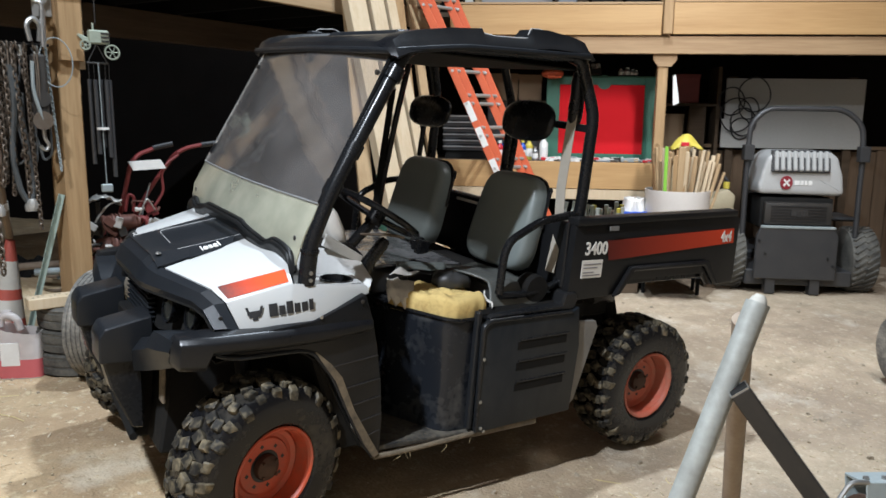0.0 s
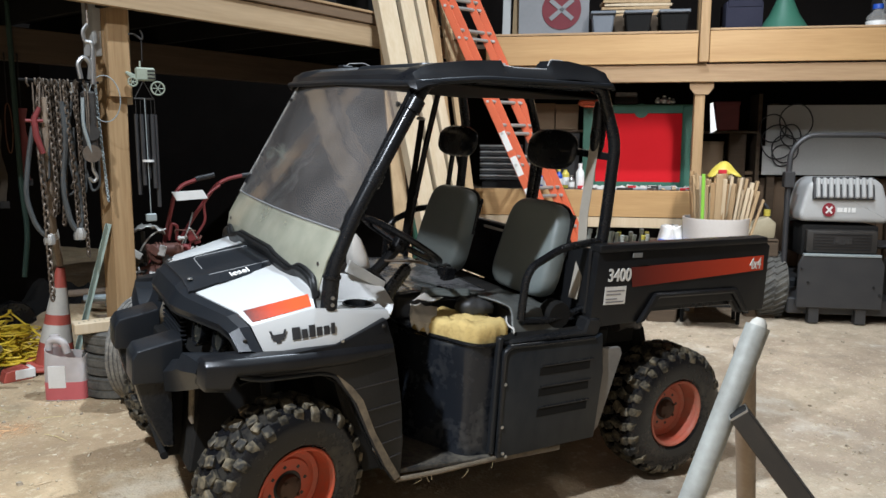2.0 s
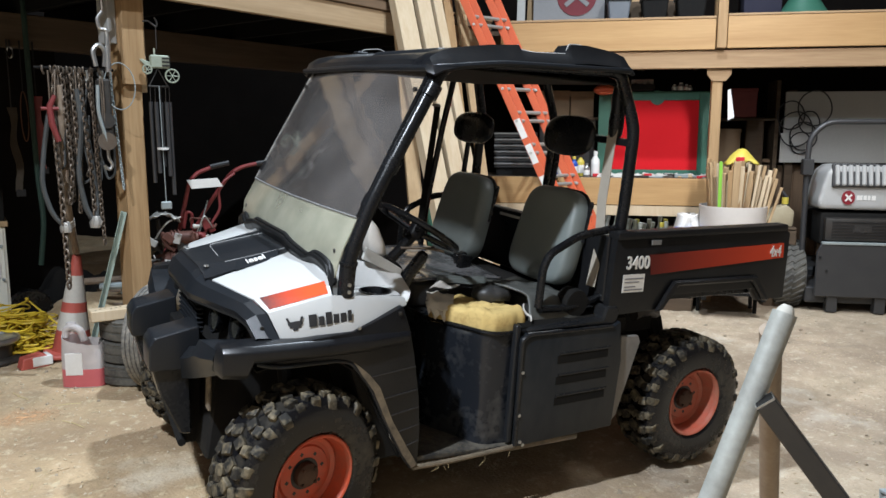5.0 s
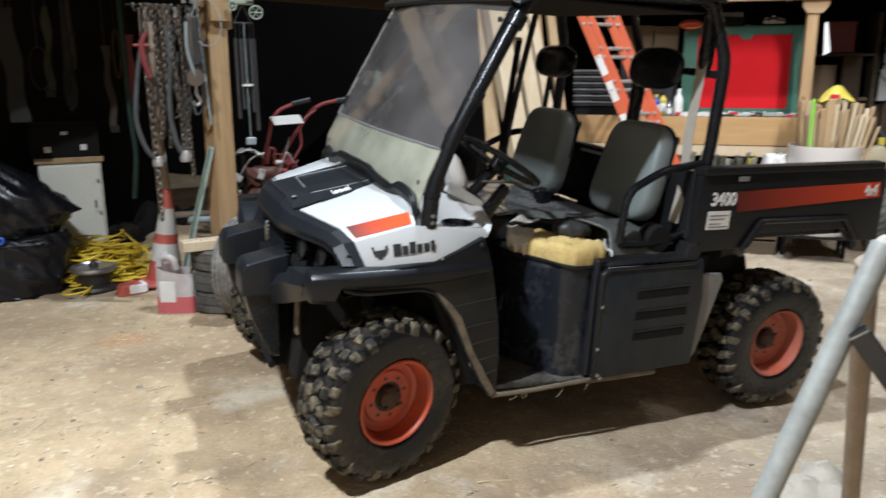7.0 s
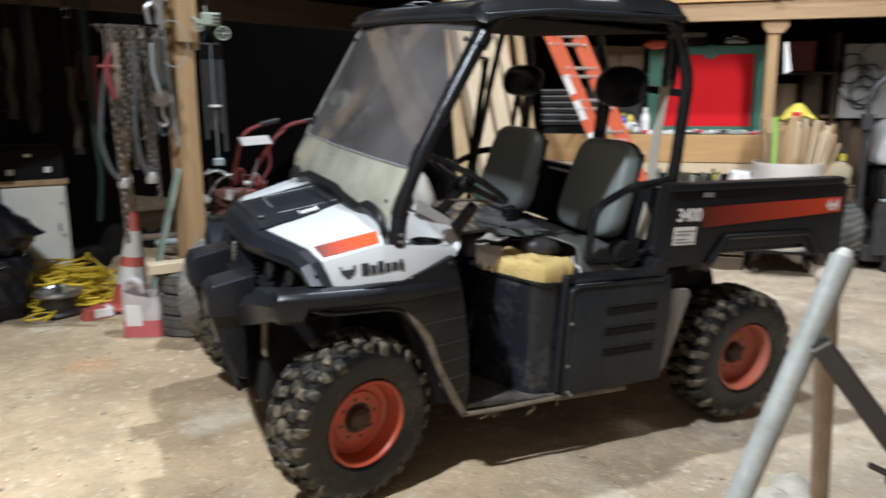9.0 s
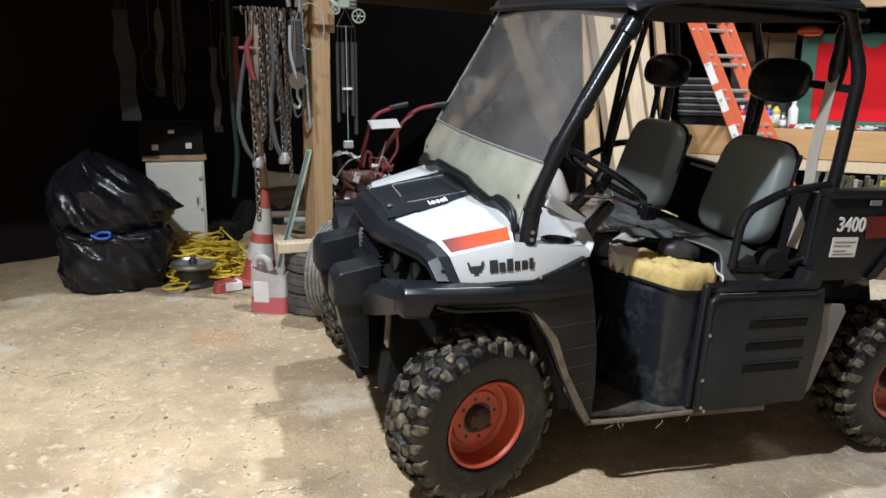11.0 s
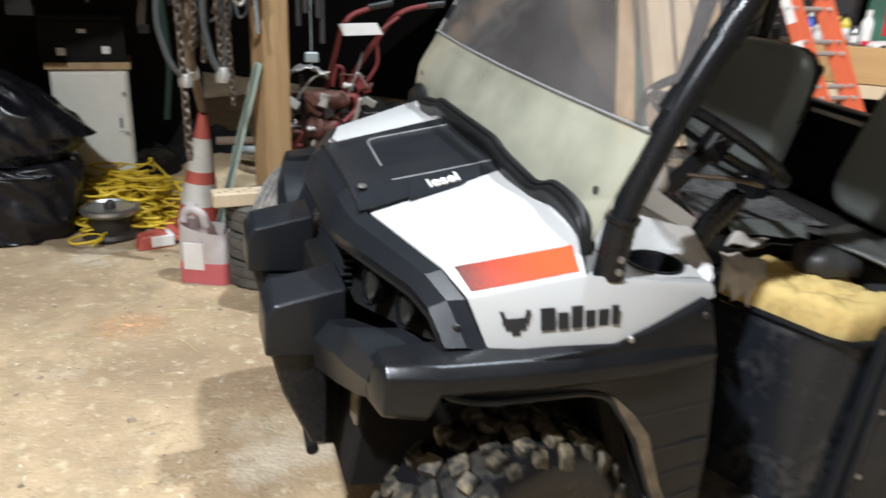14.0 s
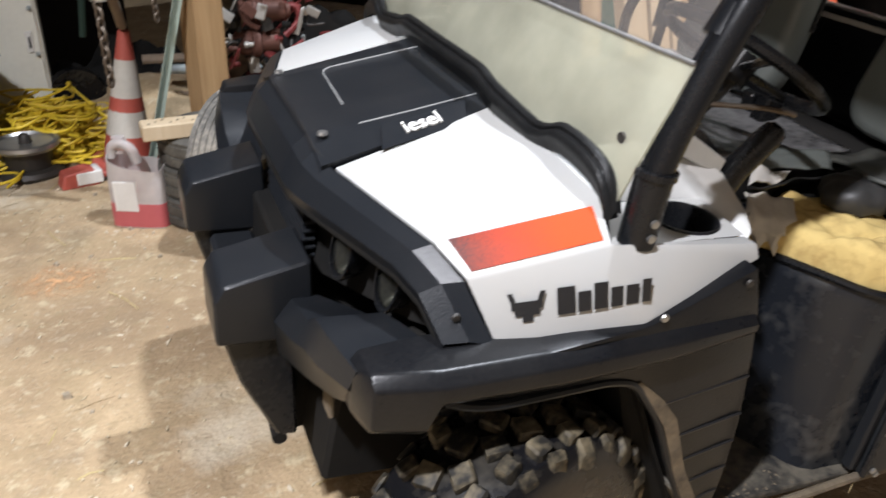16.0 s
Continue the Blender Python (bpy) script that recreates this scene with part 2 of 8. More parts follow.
LABEL = M("white_label", (0.72, 0.71, 0.68), 0.5, 0, (0.6, 0.58, 0.54), scale=20, fine=90, bump=0)
INK = M("black_ink", (0.012, 0.012, 0.013), 0.4, bump=0)
OLDRUB = M("old_ribbed_rubber", (.032, .031, .029), .7, 0, (.16, .15, .125), scale=9, fine=60, bump=.2, mix=.8)
# Near-black boards: the gloom behind the lofts is put into their colour.
DARKWALL = M("gloom_black_boards", (0.011, 0.009, 0.008), 0.95, 0, (0.006, 0.005, 0.004), scale=3, fine=30, spec=0.1)
GREYB = M("grey_painted_board", (0.42, 0.42, 0.40), 0.6, 0, (0.33, 0.32, 0.30), scale=2, fine=40, bump=0.04)
MOWG = M("charcoal_mower_paint", (0.034, 0.034, 0.036), 0.4, 0.1, (0.055, 0.053, 0.050), scale=6, fine=80, bump=0.05)
MOWL = M("light_grey_cover", (0.42, 0.42, 0.41), 0.42, 0, (0.34, 0.33, 0.31), scale=6, fine=80, bump=0.04)
BAG = M("black_bin_bag", (0.007, 0.007, 0.009), 0.26, 0, (0.014, 0.014, 0.016), scale=5, fine=26, bump=0.4, spec=0.38)
CORD = M("yellow_cord", (0.66, 0.47, 0.03), 0.5, 0, (0.5, 0.33, 0.02), scale=20, fine=90)
CABW = M("white_cabinet_paint", (0.76, 0.75, 0.66), 0.45, 0, (0.55, 0.54, 0.48), scale=3, fine=40, bump=0.03)
CONE = M("faded_cone_orange", (0.43, 0.085, 0.06), 0.6, 0, (0.26, 0.06, 0.045), scale=9, fine=60)
CONEW = M("dirty_cone_white", (0.55, 0.53, 0.48), 0.6, 0, (0.38, 0.36, 0.31), scale=9, fine=60)
JUG = M("translucent_jug", (0.60, 0.56, 0.52), 0.4, 0, (0.5, 0.46, 0.42), scale=6, fine=60, bump=0.03)
PINK = M("pink_fluid", (0.52, 0.12, 0.13), 0.3, 0, (0.42, 0.09, 0.10), scale=6, fine=40, bump=0)
MACHRED = M("faded_red_machine_paint", (0.20, 0.030, 0.030), 0.5, 0.1, (0.10, 0.025, 0.022), scale=12, fine=80)
PALEGREEN = M("pale_green_steel", (0.36, 0.44, 0.38), 0.5, 0.2, (0.27, 0.33, 0.28), scale=12, fine=80)
BLUE = M("blue_plastic", (0.02, 0.08, 0.42), 0.4)
YELLOW = M("yellow_plastic", (0.58, 0.47, 0.07), 0.5)
TOTE = M("blue_grey_tote", (0.12, 0.135, 0.155), 0.45, 0, (0.085, 0.095, 0.11), scale=8, fine=60)
CARD = M("brown_cardboard", (0.25, 0.17, 0.10), 0.8, 0, (0.18, 0.12, 0.07), scale=6, fine=60)
REDP = M("red_plastic", (0.50, 0.02, 0.03), 0.4)


def fade(name, a, b, x0, x1):
    """A printed decal that fades from one colour to the other along the thing's length."""
    m = bpy.data.materials.new(name)
    m.use_nodes = True
    n, l = m.node_tree.nodes, m.node_tree.links
    p = n["Principled BSDF"]
    p.inputs["Roughness"].default_value = 0.5
    p.inputs["Specular IOR Level"].default_value = 0.18
    tc, sx, r, mx = n.new("ShaderNodeTexCoord"), n.new("ShaderNodeSeparateXYZ"), n.new("ShaderNodeMapRange"), n.new("ShaderNodeMix")
    no = n.new("ShaderNodeTexNoise")
    no.inputs["Scale"].default_value = 220
    ad = n.new("ShaderNodeMath")
    ad.operation = "MULTIPLY_ADD"
    ad.inputs[1].default_value = 0.06
    l.new(tc.outputs["Object"], sx.inputs[0]), l.new(tc.outputs["Object"], no.inputs["Vector"])
    l.new(no.outputs["Fac"], ad.inputs[0]), l.new(sx.outputs["X"], ad.inputs[2])
    r.inputs["From Min"].default_value, r.inputs["From Max"].default_value = x0, x1
    l.new(ad.outputs[0], r.inputs["Value"])
    mx.data_type = "RGBA"
    mx.inputs["A"].default_value, mx.inputs["B"].default_value = (*a, 1), (*b, 1)
    l.new(r.outputs[0], mx.inputs["Factor"]), l.new(mx.outputs["Result"], p.inputs["Base Color"])
    return m


FADE1 = fade("hood_decal_fade", (0.09, 0.028, 0.024), (0.68, 0.060, 0.007), -0.095, 0.055)
FADE2 = fade("box_decal_fade", (0.07, 0.014, 0.012), (0.55, 0.055, 0.02), 1.5, 2.35)


# ---- mesh helpers ----
def mesh_of(bm, name, sharp=32):
    bmesh.ops.recalc_face_normals(bm, faces=bm.faces)
    me = bpy.data.meshes.new(name)
    bm.to_mesh(me)
    bm.free()
    me.shade_smooth()
    me.set_sharp_from_angle(angle=radians(sharp))
    return me


def part(name, bm, material, parent=None, label="", sharp=32):
    """One mesh object, under its thing (or part), in the parent's own space."""
    me = mesh_of(bm, name, sharp)
    me.materials.append(material)
    ob = new(name, me)
    ob.parent = parent
    if label:
        ob["label"] = label
    return ob


def thing(name, m, label, category, group="", kind=""):
    ob = new(name)
    ob.empty_display_size = 0.1
    ob.matrix_world = m
    return tagged(ob, label, category, group, kind)


def solo(name, bm, material, label, category, group="", kind="", sharp=32):
    return tagged(part(name, bm, material, None, "", sharp), label, category, group, kind)


def box(x0, x1, y0, y1, z0, z1, bev=0.004, bm=None, seg=1):
    b = bmesh.new()
    bmesh.ops.create_cube(b, size=1)
    for v in b.verts:
        v.co = Vector(((x0, x1)[v.co.x > 0], (y0, y1)[v.co.y > 0], (z0, z1)[v.co.z > 0]))
    if bev:
        bmesh.ops.bevel(b, geom=b.edges[:], offset=bev, segments=seg, affect="EDGES", profile=0.6)
    return join(b, bm)


def join(b, into):
    if into is None:
        return b
    me = bpy.data.meshes.new("tmp")
    b.to_mesh(me)
    b.free()
    into.from_mesh(me)
    bpy.data.meshes.remove(me)
    return into


def moved(b, m):
    bmesh.ops.transform(b, matrix=m, verts=b.verts)
    return b


def prism(poly, lo, hi, axis="y", bev=0.004, bm=None, seg=1):
    """A polygon in the plane across an axis, drawn out along it from lo to hi."""
    b = bmesh.new()

    def at(p, h):
        return {"y": (p[0], h, p[1]), "x": (h, p[0], p[1]), "z": (p[0], p[1], h)}[axis]
    lower, upper = [b.verts.new(at(p, lo)) for p in poly], [b.verts.new(at(p, hi)) for p in poly]
    b.faces.new(lower), b.faces.new(upper[::-1])
    for i in range(len(poly)):
        j = (i + 1) % len(poly)
        b.faces.new((lower[i], lower[j], upper[j], upper[i]))
    bmesh.ops.recalc_face_normals(b, faces=b.faces)
    if bev:
        bmesh.ops.bevel(b, geom=b.edges[:], offset=bev, segments=seg, affect="EDGES", profile=0.6)
    return join(b, bm)


def sheet(grid, thick, bm=None, cuts=0):
    """A curved panel through rows of points, with thickness."""
    b = bmesh.new()
    vs = [[b.verts.new(p) for p in row] for row in grid]
    for r0, r1 in zip(vs, vs[1:]):
        for i in range(len(r0) - 1):
            b.faces.new((r0[i], r0[i + 1], r1[i + 1], r1[i]))
    bmesh.ops.recalc_face_normals(b, faces=b.faces)
    if cuts:
        bmesh.ops.subdivide_edges(b, edges=b.edges[:], cuts=cuts, smooth=1.0, use_grid_fill=True)
    bmesh.ops.solidify(b, geom=b.faces[:], thickness=thick)
    return join(b, bm)


def loft(sections, bm=None, bev=0.0):
    """A solid drawn through closed rings of equal count, capped at both ends."""
    b = bmesh.new()
    rings = [[b.verts.new(p) for p in r] for r in sections]
    n = len(rings[0])
    for r0, r1 in zip(rings, rings[1:]):
        for k in range(n):
            b.faces.new((r0[k], r0[(k + 1) % n], r1[(k + 1) % n], r1[k]))
    b.faces.new(rings[0]), b.faces.new(rings[-1][::-1])
    bmesh.ops.recalc_face_normals(b, faces=b.faces)
    if bev:
        sharp = [e for e in b.edges if e.calc_face_angle(0) > 0.4]
        bmesh.ops.bevel(b, geom=sharp, offset=bev, segments=2, affect="EDGES", profile=0.6)
    return join(b, bm)


def rounded(pts, rad, n=5):
    """A polyline with its inner corners rounded."""
    pts = [Vector(p) for p in pts]
    out = [pts[0]]
    for a, b, c in zip(pts, pts[1:], pts[2:]):
        u, v = (a - b), (c - b)
        d = min(rad, u.length * 0.45, v.length * 0.45)
        p, q = b + u.normalized() * d, b + v.normalized() * d
        for i in range(n + 1):
            t = i / n
            out.append(p * (1 - t) ** 2 + b * 2 * t * (1 - t) + q * t * t)
    return out + [pts[-1]]


def tube(pts, r, seg=10, rad=0.05, bm=None, caps=True, closed=False):
    pts = rounded(pts, rad) if rad and not closed and len(pts) > 2 else [Vector(p) for p in pts]
    b = bmesh.new()
    rings, up, n = [], None, len(pts)
    for i, p in enumerate(pts):
        d = (pts[(i + 1) % n] - pts[i - 1]) if closed else (pts[min(i + 1, n - 1)] - pts[max(i - 1, 0)])
        d.normalize()
        if up is None:
            up = d.orthogonal().normalized()
        up = (up - d * up.dot(d)).normalized()
        w = d.cross(up)
        rr = r[i] if isinstance(r, (list, tuple)) else r
        rings.append([b.verts.new(p + (up * math.cos(2 * math.pi * k / seg) + w * math.sin(2 * math.pi * k / seg)) * rr) for k in range(seg)])
    pairs = list(zip(rings, rings[1:])) + ([(rings[-1], rings[0])] if closed else [])
    for p, q in pairs:
        for k in range(seg):
            b.faces.new((p[k], p[(k + 1) % seg], q[(k + 1) % seg], q[k]))
    if caps and not closed:
        b.faces.new(rings[0][::-1]), b.faces.new(rings[-1])
    return join(b, bm)


def bar(p, q, w, h, bm=None, bev=0.003):
    """A straight squared bar from p to q; w is its width across, h its depth."""
    p, q = Vector(p), Vector(q)
    b = box(-w / 2, w / 2, -h / 2, h / 2, 0, (q - p).length, bev)
    rot = (q - p).to_track_quat("Z", "Y").to_matrix().to_4x4()
    return join(moved(b, Matrix.Translation(p) @ rot), bm)


def turned(profile, seg=32, axis="z", at=(0, 0, 0), bm=None, caps=True):
    """A solid of revolution from (radius, height) pairs."""
    b = bmesh.new()
    rings = []
    for r, h in profile:
        ring = []
        for k in range(seg):
            c, s = math.cos(2 * math.pi * k / seg) * r, math.sin(2 * math.pi * k / seg) * r
            ring.append(b.verts.new(Vector({"z": (c, s, h), "y": (c, h, s), "x": (h, c, s)}[axis]) + Vector(at)))
        rings.append(ring)
    for p, q in zip(rings, rings[1:]):
        for k in range(seg):
            b.faces.new((p[k], p[(k + 1) % seg], q[(k + 1) % seg], q[k]))
    for ring in (rings[0], rings[-1]):
        if caps and (ring[0].co - ring[seg // 2].co).length > 1e-4:
            b.faces.new(ring)
    bmesh.ops.remove_doubles(b, verts=b.verts, dist=1e-5)
    bmesh.ops.recalc_face_normals(b, faces=b.faces)
    return join(b, bm)


def lettering(name, text, size, m, material, parent, depth=0.002, weight=0.0):
    """Raised lettering in the built-in font, as a mesh; m places its lower left corner in the parent's space."""
    cu = bpy.data.curves.new(name, "FONT")
    cu.body, cu.size, cu.extrude, cu.offset = text, size, depth, weight
    ob = bpy.data.objects.new(name, cu)
    scene.collection.objects.link(ob)
    me = bpy.data.meshes.new_from_object(ob, depsgraph=bpy.context.evaluated_depsgraph_get())
    bpy.data.objects.remove(ob)
    bpy.data.curves.remove(cu)
    me.transform(m)
    me.materials.clear()
    me.materials.append(material)
    out = new(name, me)
    out.parent = parent
    return out


def mirrored(b):
    bmesh.ops.transform(b, matrix=Matrix.Diagonal((1, -1, 1, 1)), verts=b.verts)
    bmesh.ops.reverse_faces(b, faces=b.faces)
    return b


# ---- floor ----
def floor_z(x, y):
    sx = min(max(x, 0.0), 2.3)
    k = max(abs(y) - 0.6, 0.0) / 0.55
    roll = 0.058 if y < 0 else 0.0
    return -0.041 * sx + roll * y * math.exp(-k * k) - 0.012


def relief(x, y):
    """Trodden unevenness of the dirt: swells, scuffs and clods."""
    scuff = noise.noise((x * 9, y * 5, 11))
    return 0.010 * noise.noise((x * 1.7, y * 1.7, 0)) + 0.009 * noise.noise((x * 7, y * 7, 3)) + 0.006 * noise.noise((x * 17, y * 17, 5)) + 0.008 * max(0, scuff - .15)


def build_floor():
    b = bmesh.new()

    def axis(lo, a, c, hi):
        fine = np.arange(a, c + 1e-6, 0.03)
        return [*np.linspace(lo, a, 18)[:-1], *fine, *np.linspace(c, hi, 18)[1:]]
    xs, ys = axis(-9, -2.4, 4.4, 12), axis(-9, -2.4, 2.8, 12)
    grid = []
    for x in xs:
        row = []
        for y in ys:
            row.append(b.verts.new((x, y, floor_z(x, y) + relief(x, y))))
        grid.append(row)
    for r0, r1 in zip(grid, grid[1:]):
        for i in range(len(r0) - 1):
            b.faces.new((r0[i], r1[i], r1[i + 1], r0[i + 1]))
    return solo("floor", b, DIRT, "pale packed dirt barn floor with chips and straw", "floor", kind="structure", sharp=180)


build_floor()

# back wall frame: u runs along the back loft, d goes away from the open shop floor, z up
BU, BN, BP = Vector((0.763, -0.646, 0)), Vector((0.646, 0.763, 0)), Vector((4.76, 1.72, 0))
BACK = Matrix(((BU.x, BN.x, 0, BP.x), (BU.y, BN.y, 0, BP.y), (0, 0, 1, 0), (0, 0, 0, 1)))


def back(u, d, z, turn=0):
    return BACK @ Matrix.Translation((u, d, z)) @ Matrix.Rotation(radians(turn), 4, "Z")


def built(name, bm, material, m, label, category, group="", kind="", sharp=32):
    ob = solo(name, bm, material, label, category, group, kind, sharp)
    ob.matrix_world = m
    return ob


# ---- barn shell ----
def shell():
    # Back wall is near-black for gloom; the unseen others are pale to bounce light.
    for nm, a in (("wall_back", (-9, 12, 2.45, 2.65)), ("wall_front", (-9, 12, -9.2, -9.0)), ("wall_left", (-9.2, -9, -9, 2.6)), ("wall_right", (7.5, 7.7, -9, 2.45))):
        built(nm, box(*a, -0.3, 7.4, 0), DARKWALL if nm == "wall_back" else BARNB, BACK, ("dark" if nm == "wall_back" else "pale") + " barn board wall, toned to set the light level", "wall", kind="structure")
    built("ceiling", box(-9, 7.5, -9, 2.45, 7.2, 7.35, 0), BARNB, BACK, "unseen pale roof boards added to bounce light", "ceiling", kind="structure")


shell()


def back_loft():
    t = thing("loft_back", BACK, "timber storage loft with varnished plywood fascia", "loft", kind="structure")
    part("fascia", box(-1.95, -0.045, -0.03, 0.0, 2.19, 2.455, 0.004), PLY, t)
    part("fascia", box(0.055, 3.6, -0.03, 0.0, 2.20, 2.475, 0.004), PLY, t)
    part("header_beam", box(-1.95, 3.6, 0.002, 0.05, 2.03, 2.188, 0.005), BEAMW, t)
    part("loft_rail", box(-1.95, -0.045, -0.035, 0.06, 2.457, 2.478, 0.003), BEAMW, t)
    part("loft_rail", box(0.055, 3.6, -0.035, 0.06, 2.477, 2.496, 0.003), BEAMW, t)
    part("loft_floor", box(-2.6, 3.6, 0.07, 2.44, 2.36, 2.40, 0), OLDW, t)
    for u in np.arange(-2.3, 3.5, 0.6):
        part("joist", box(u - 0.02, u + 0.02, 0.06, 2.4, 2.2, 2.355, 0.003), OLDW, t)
    part("post", box(-0.04, 0.05, 0.06, 0.15, -0.12, 3.6, 0.005), POSTW, t)
    part("post_face", box(-0.036, 0.046, -0.06, 0.0, 2.2, 3.6, 0.004), POSTW, t)
    plate = prism([(-0.09, 2.03), (0.12, 2.03), (0.12, 1.98), (0.075, 1.92), (-0.045, 1.92), (-0.09, 1.98)], 0.045, 0.058, bev=0.002)
    part("gusset_plate", plate, BEAMW, t, "wooden gusset plate with bolts")
    part("paper_sheet", prism([(0.095, 1.84), (0.12, 1.85), (0.165, 1.60), (0.11, 1.57)], 0.05, 0.056, bev=0.001), LABEL, t, "white paper sheet")


back_loft()


# left loft: its own line, from beyond the near post to the back corner
LA, LB = Vector((-2.62, 0.78, 0)), Vector((3.35, 3.32, 0))
LDIR = (LB - LA).normalized()
LEFT = Matrix.Translation(LA) @ LDIR.to_track_quat("X", "Z").to_matrix().to_4x4()
LLEN = (LB - LA).length


def left_loft():
    t = thing("loft_left", LEFT, "timber storage loft edge with pale face boards", "loft", kind="structure")
    part("face_board", box(0, LLEN - 1.35, -0.02, 0.02, 2.255, 2.43, 0.004), LOFTB, t)
    part("face_board", box(LLEN - 1.34, LLEN, -0.02, 0.02, 2.255, 2.43, 0.004), BEAMW, t)
    part("rail", box(0, LLEN, -0.040, 0.05, 2.434, 2.512, 0.006), RAILW, t)
    part("top_rail", box(0, LLEN, -0.05, 0.055, 2.514, 2.535, 0.004), BEAMW, t)
    # Floor and joists near-black: shade under the loft is in their colour.
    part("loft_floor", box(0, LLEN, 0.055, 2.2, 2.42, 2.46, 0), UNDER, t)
    # Beam timber darkened in colour to sink into the gloom.
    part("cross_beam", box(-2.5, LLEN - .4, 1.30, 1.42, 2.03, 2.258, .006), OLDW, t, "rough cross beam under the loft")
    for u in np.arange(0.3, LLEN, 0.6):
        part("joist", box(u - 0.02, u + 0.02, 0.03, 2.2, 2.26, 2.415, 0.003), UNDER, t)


left_loft()
# Added wall ends the lit floor; its black tone stands for the gloom.
built("wall_loft", box(-5.5, 3.4, 2.32, 2.45, -0.3, 7.2, 0), DARKWALL, LEFT, "near-black wall added behind the left loft, gloom in its colour", "wall", kind="structure")


def near_post():
    t = thing("post_left", pose(-0.135, 2.05, 0, 0, 0, 22), "square timber post holding up the loft", "post", kind="structure")
    part("post", box(-0.07, 0.07, -0.07, 0.07, -0.15, 3.4, 0.006), POSTW, t)
    part("cleat", box(-0.065, 0.075, -0.112, -0.072, 1.74, 2.5, 0.004), POSTW, t)
    part("cleat", box(0.072, 0.112, -0.06, 0.05, 1.70, 2.5, 0.004), PINE, t)
    part("spacer_block", box(-0.125, -0.072, -0.06, 0.06, 1.98, 2.3, 0.004), GREYB, t, "grey block nailed to the post")


near_post()


# ---- utility vehicle: nose to -x, left side to -y, wheels on its own z = 0 ----
VEH = Matrix(((0.99893, 0.00271, 0.04612, 0), (0, 0.99828, -0.05866, 0), (-0.04620, 0.05860, 0.99721, 0), (0, 0, 0, 1)))
veh = thing("utility_vehicle", VEH, "white, black and orange two-seat utility vehicle with roof and cargo box", "utility vehicle")


def tyre_bm(width, R=0.312, rim=0.155):
    w = width / 2
    prof = [(rim, -w * 0.80), (rim + 0.02, -w * 0.96), (R - 0.095, -w), (R - 0.060, -w * 0.985), (R - 0.036, -w * 0.93), (R - 0.021, -w * 0.80), (R - 0.014, -w * 0.4), (R - 0.012, 0),
            (R - 0.014, w * 0.4), (R - 0.021, w * 0.80), (R - 0.036, w * 0.93), (R - 0.060, w * 0.985), (R - 0.095, w), (rim + 0.02, w * 0.96), (rim, w * 0.80)]
    return turned(prof, 48, "y", caps=False)


def lugs_bm(width, R=0.312):
    """Knobbly tread: four staggered rows of worn, mud-caked blocks, the outer row over the shoulder."""
    b = bmesh.new()
    w, n = width / 2, 27
    rnd = random.Random(7)
    for i in range(n):
        for side in (-1, 1):
            a = 2 * math.pi * (i + (0.5 if side > 0 else 0) + rnd.uniform(-.05, .05)) / n
            blk = moved(box(-0.020, 0.020, 0.003, w * 0.40, -0.022, 0.004, 0.003), Matrix.Rotation(radians(24), 4, "Z"))
            join(moved(box(-0.019, 0.019, w * 0.44, w * 0.73, -0.026, 0.003, 0.004), Matrix.Translation((-0.034, 0, 0)) @ Matrix.Rotation(radians(-12), 4, "Z")), blk)
            join(moved(box(-0.017, 0.017, w * 0.76, w * (1.0 if i % 2 else .94), -0.032, 0.0, 0.004), Matrix.Translation((0.004, 0, 0)) @ Matrix.Rotation(radians(6), 4, "Z")), blk)
            for v in blk.verts:
                over = max(0, v.co.y - w * 0.55) / (w * 0.43)
                v.co.z -= 0.026 * over * over
                v.co += Vector((rnd.uniform(-1, 1), rnd.uniform(-1, 1), rnd.uniform(-1, 1))) * 0.0022
            if side < 0:
                mirrored(blk)
            moved(blk, Matrix.Rotation(a, 4, "Y") @ Matrix.Translation((0, 0, R - 0.002)))
            join(blk, b)
    return b


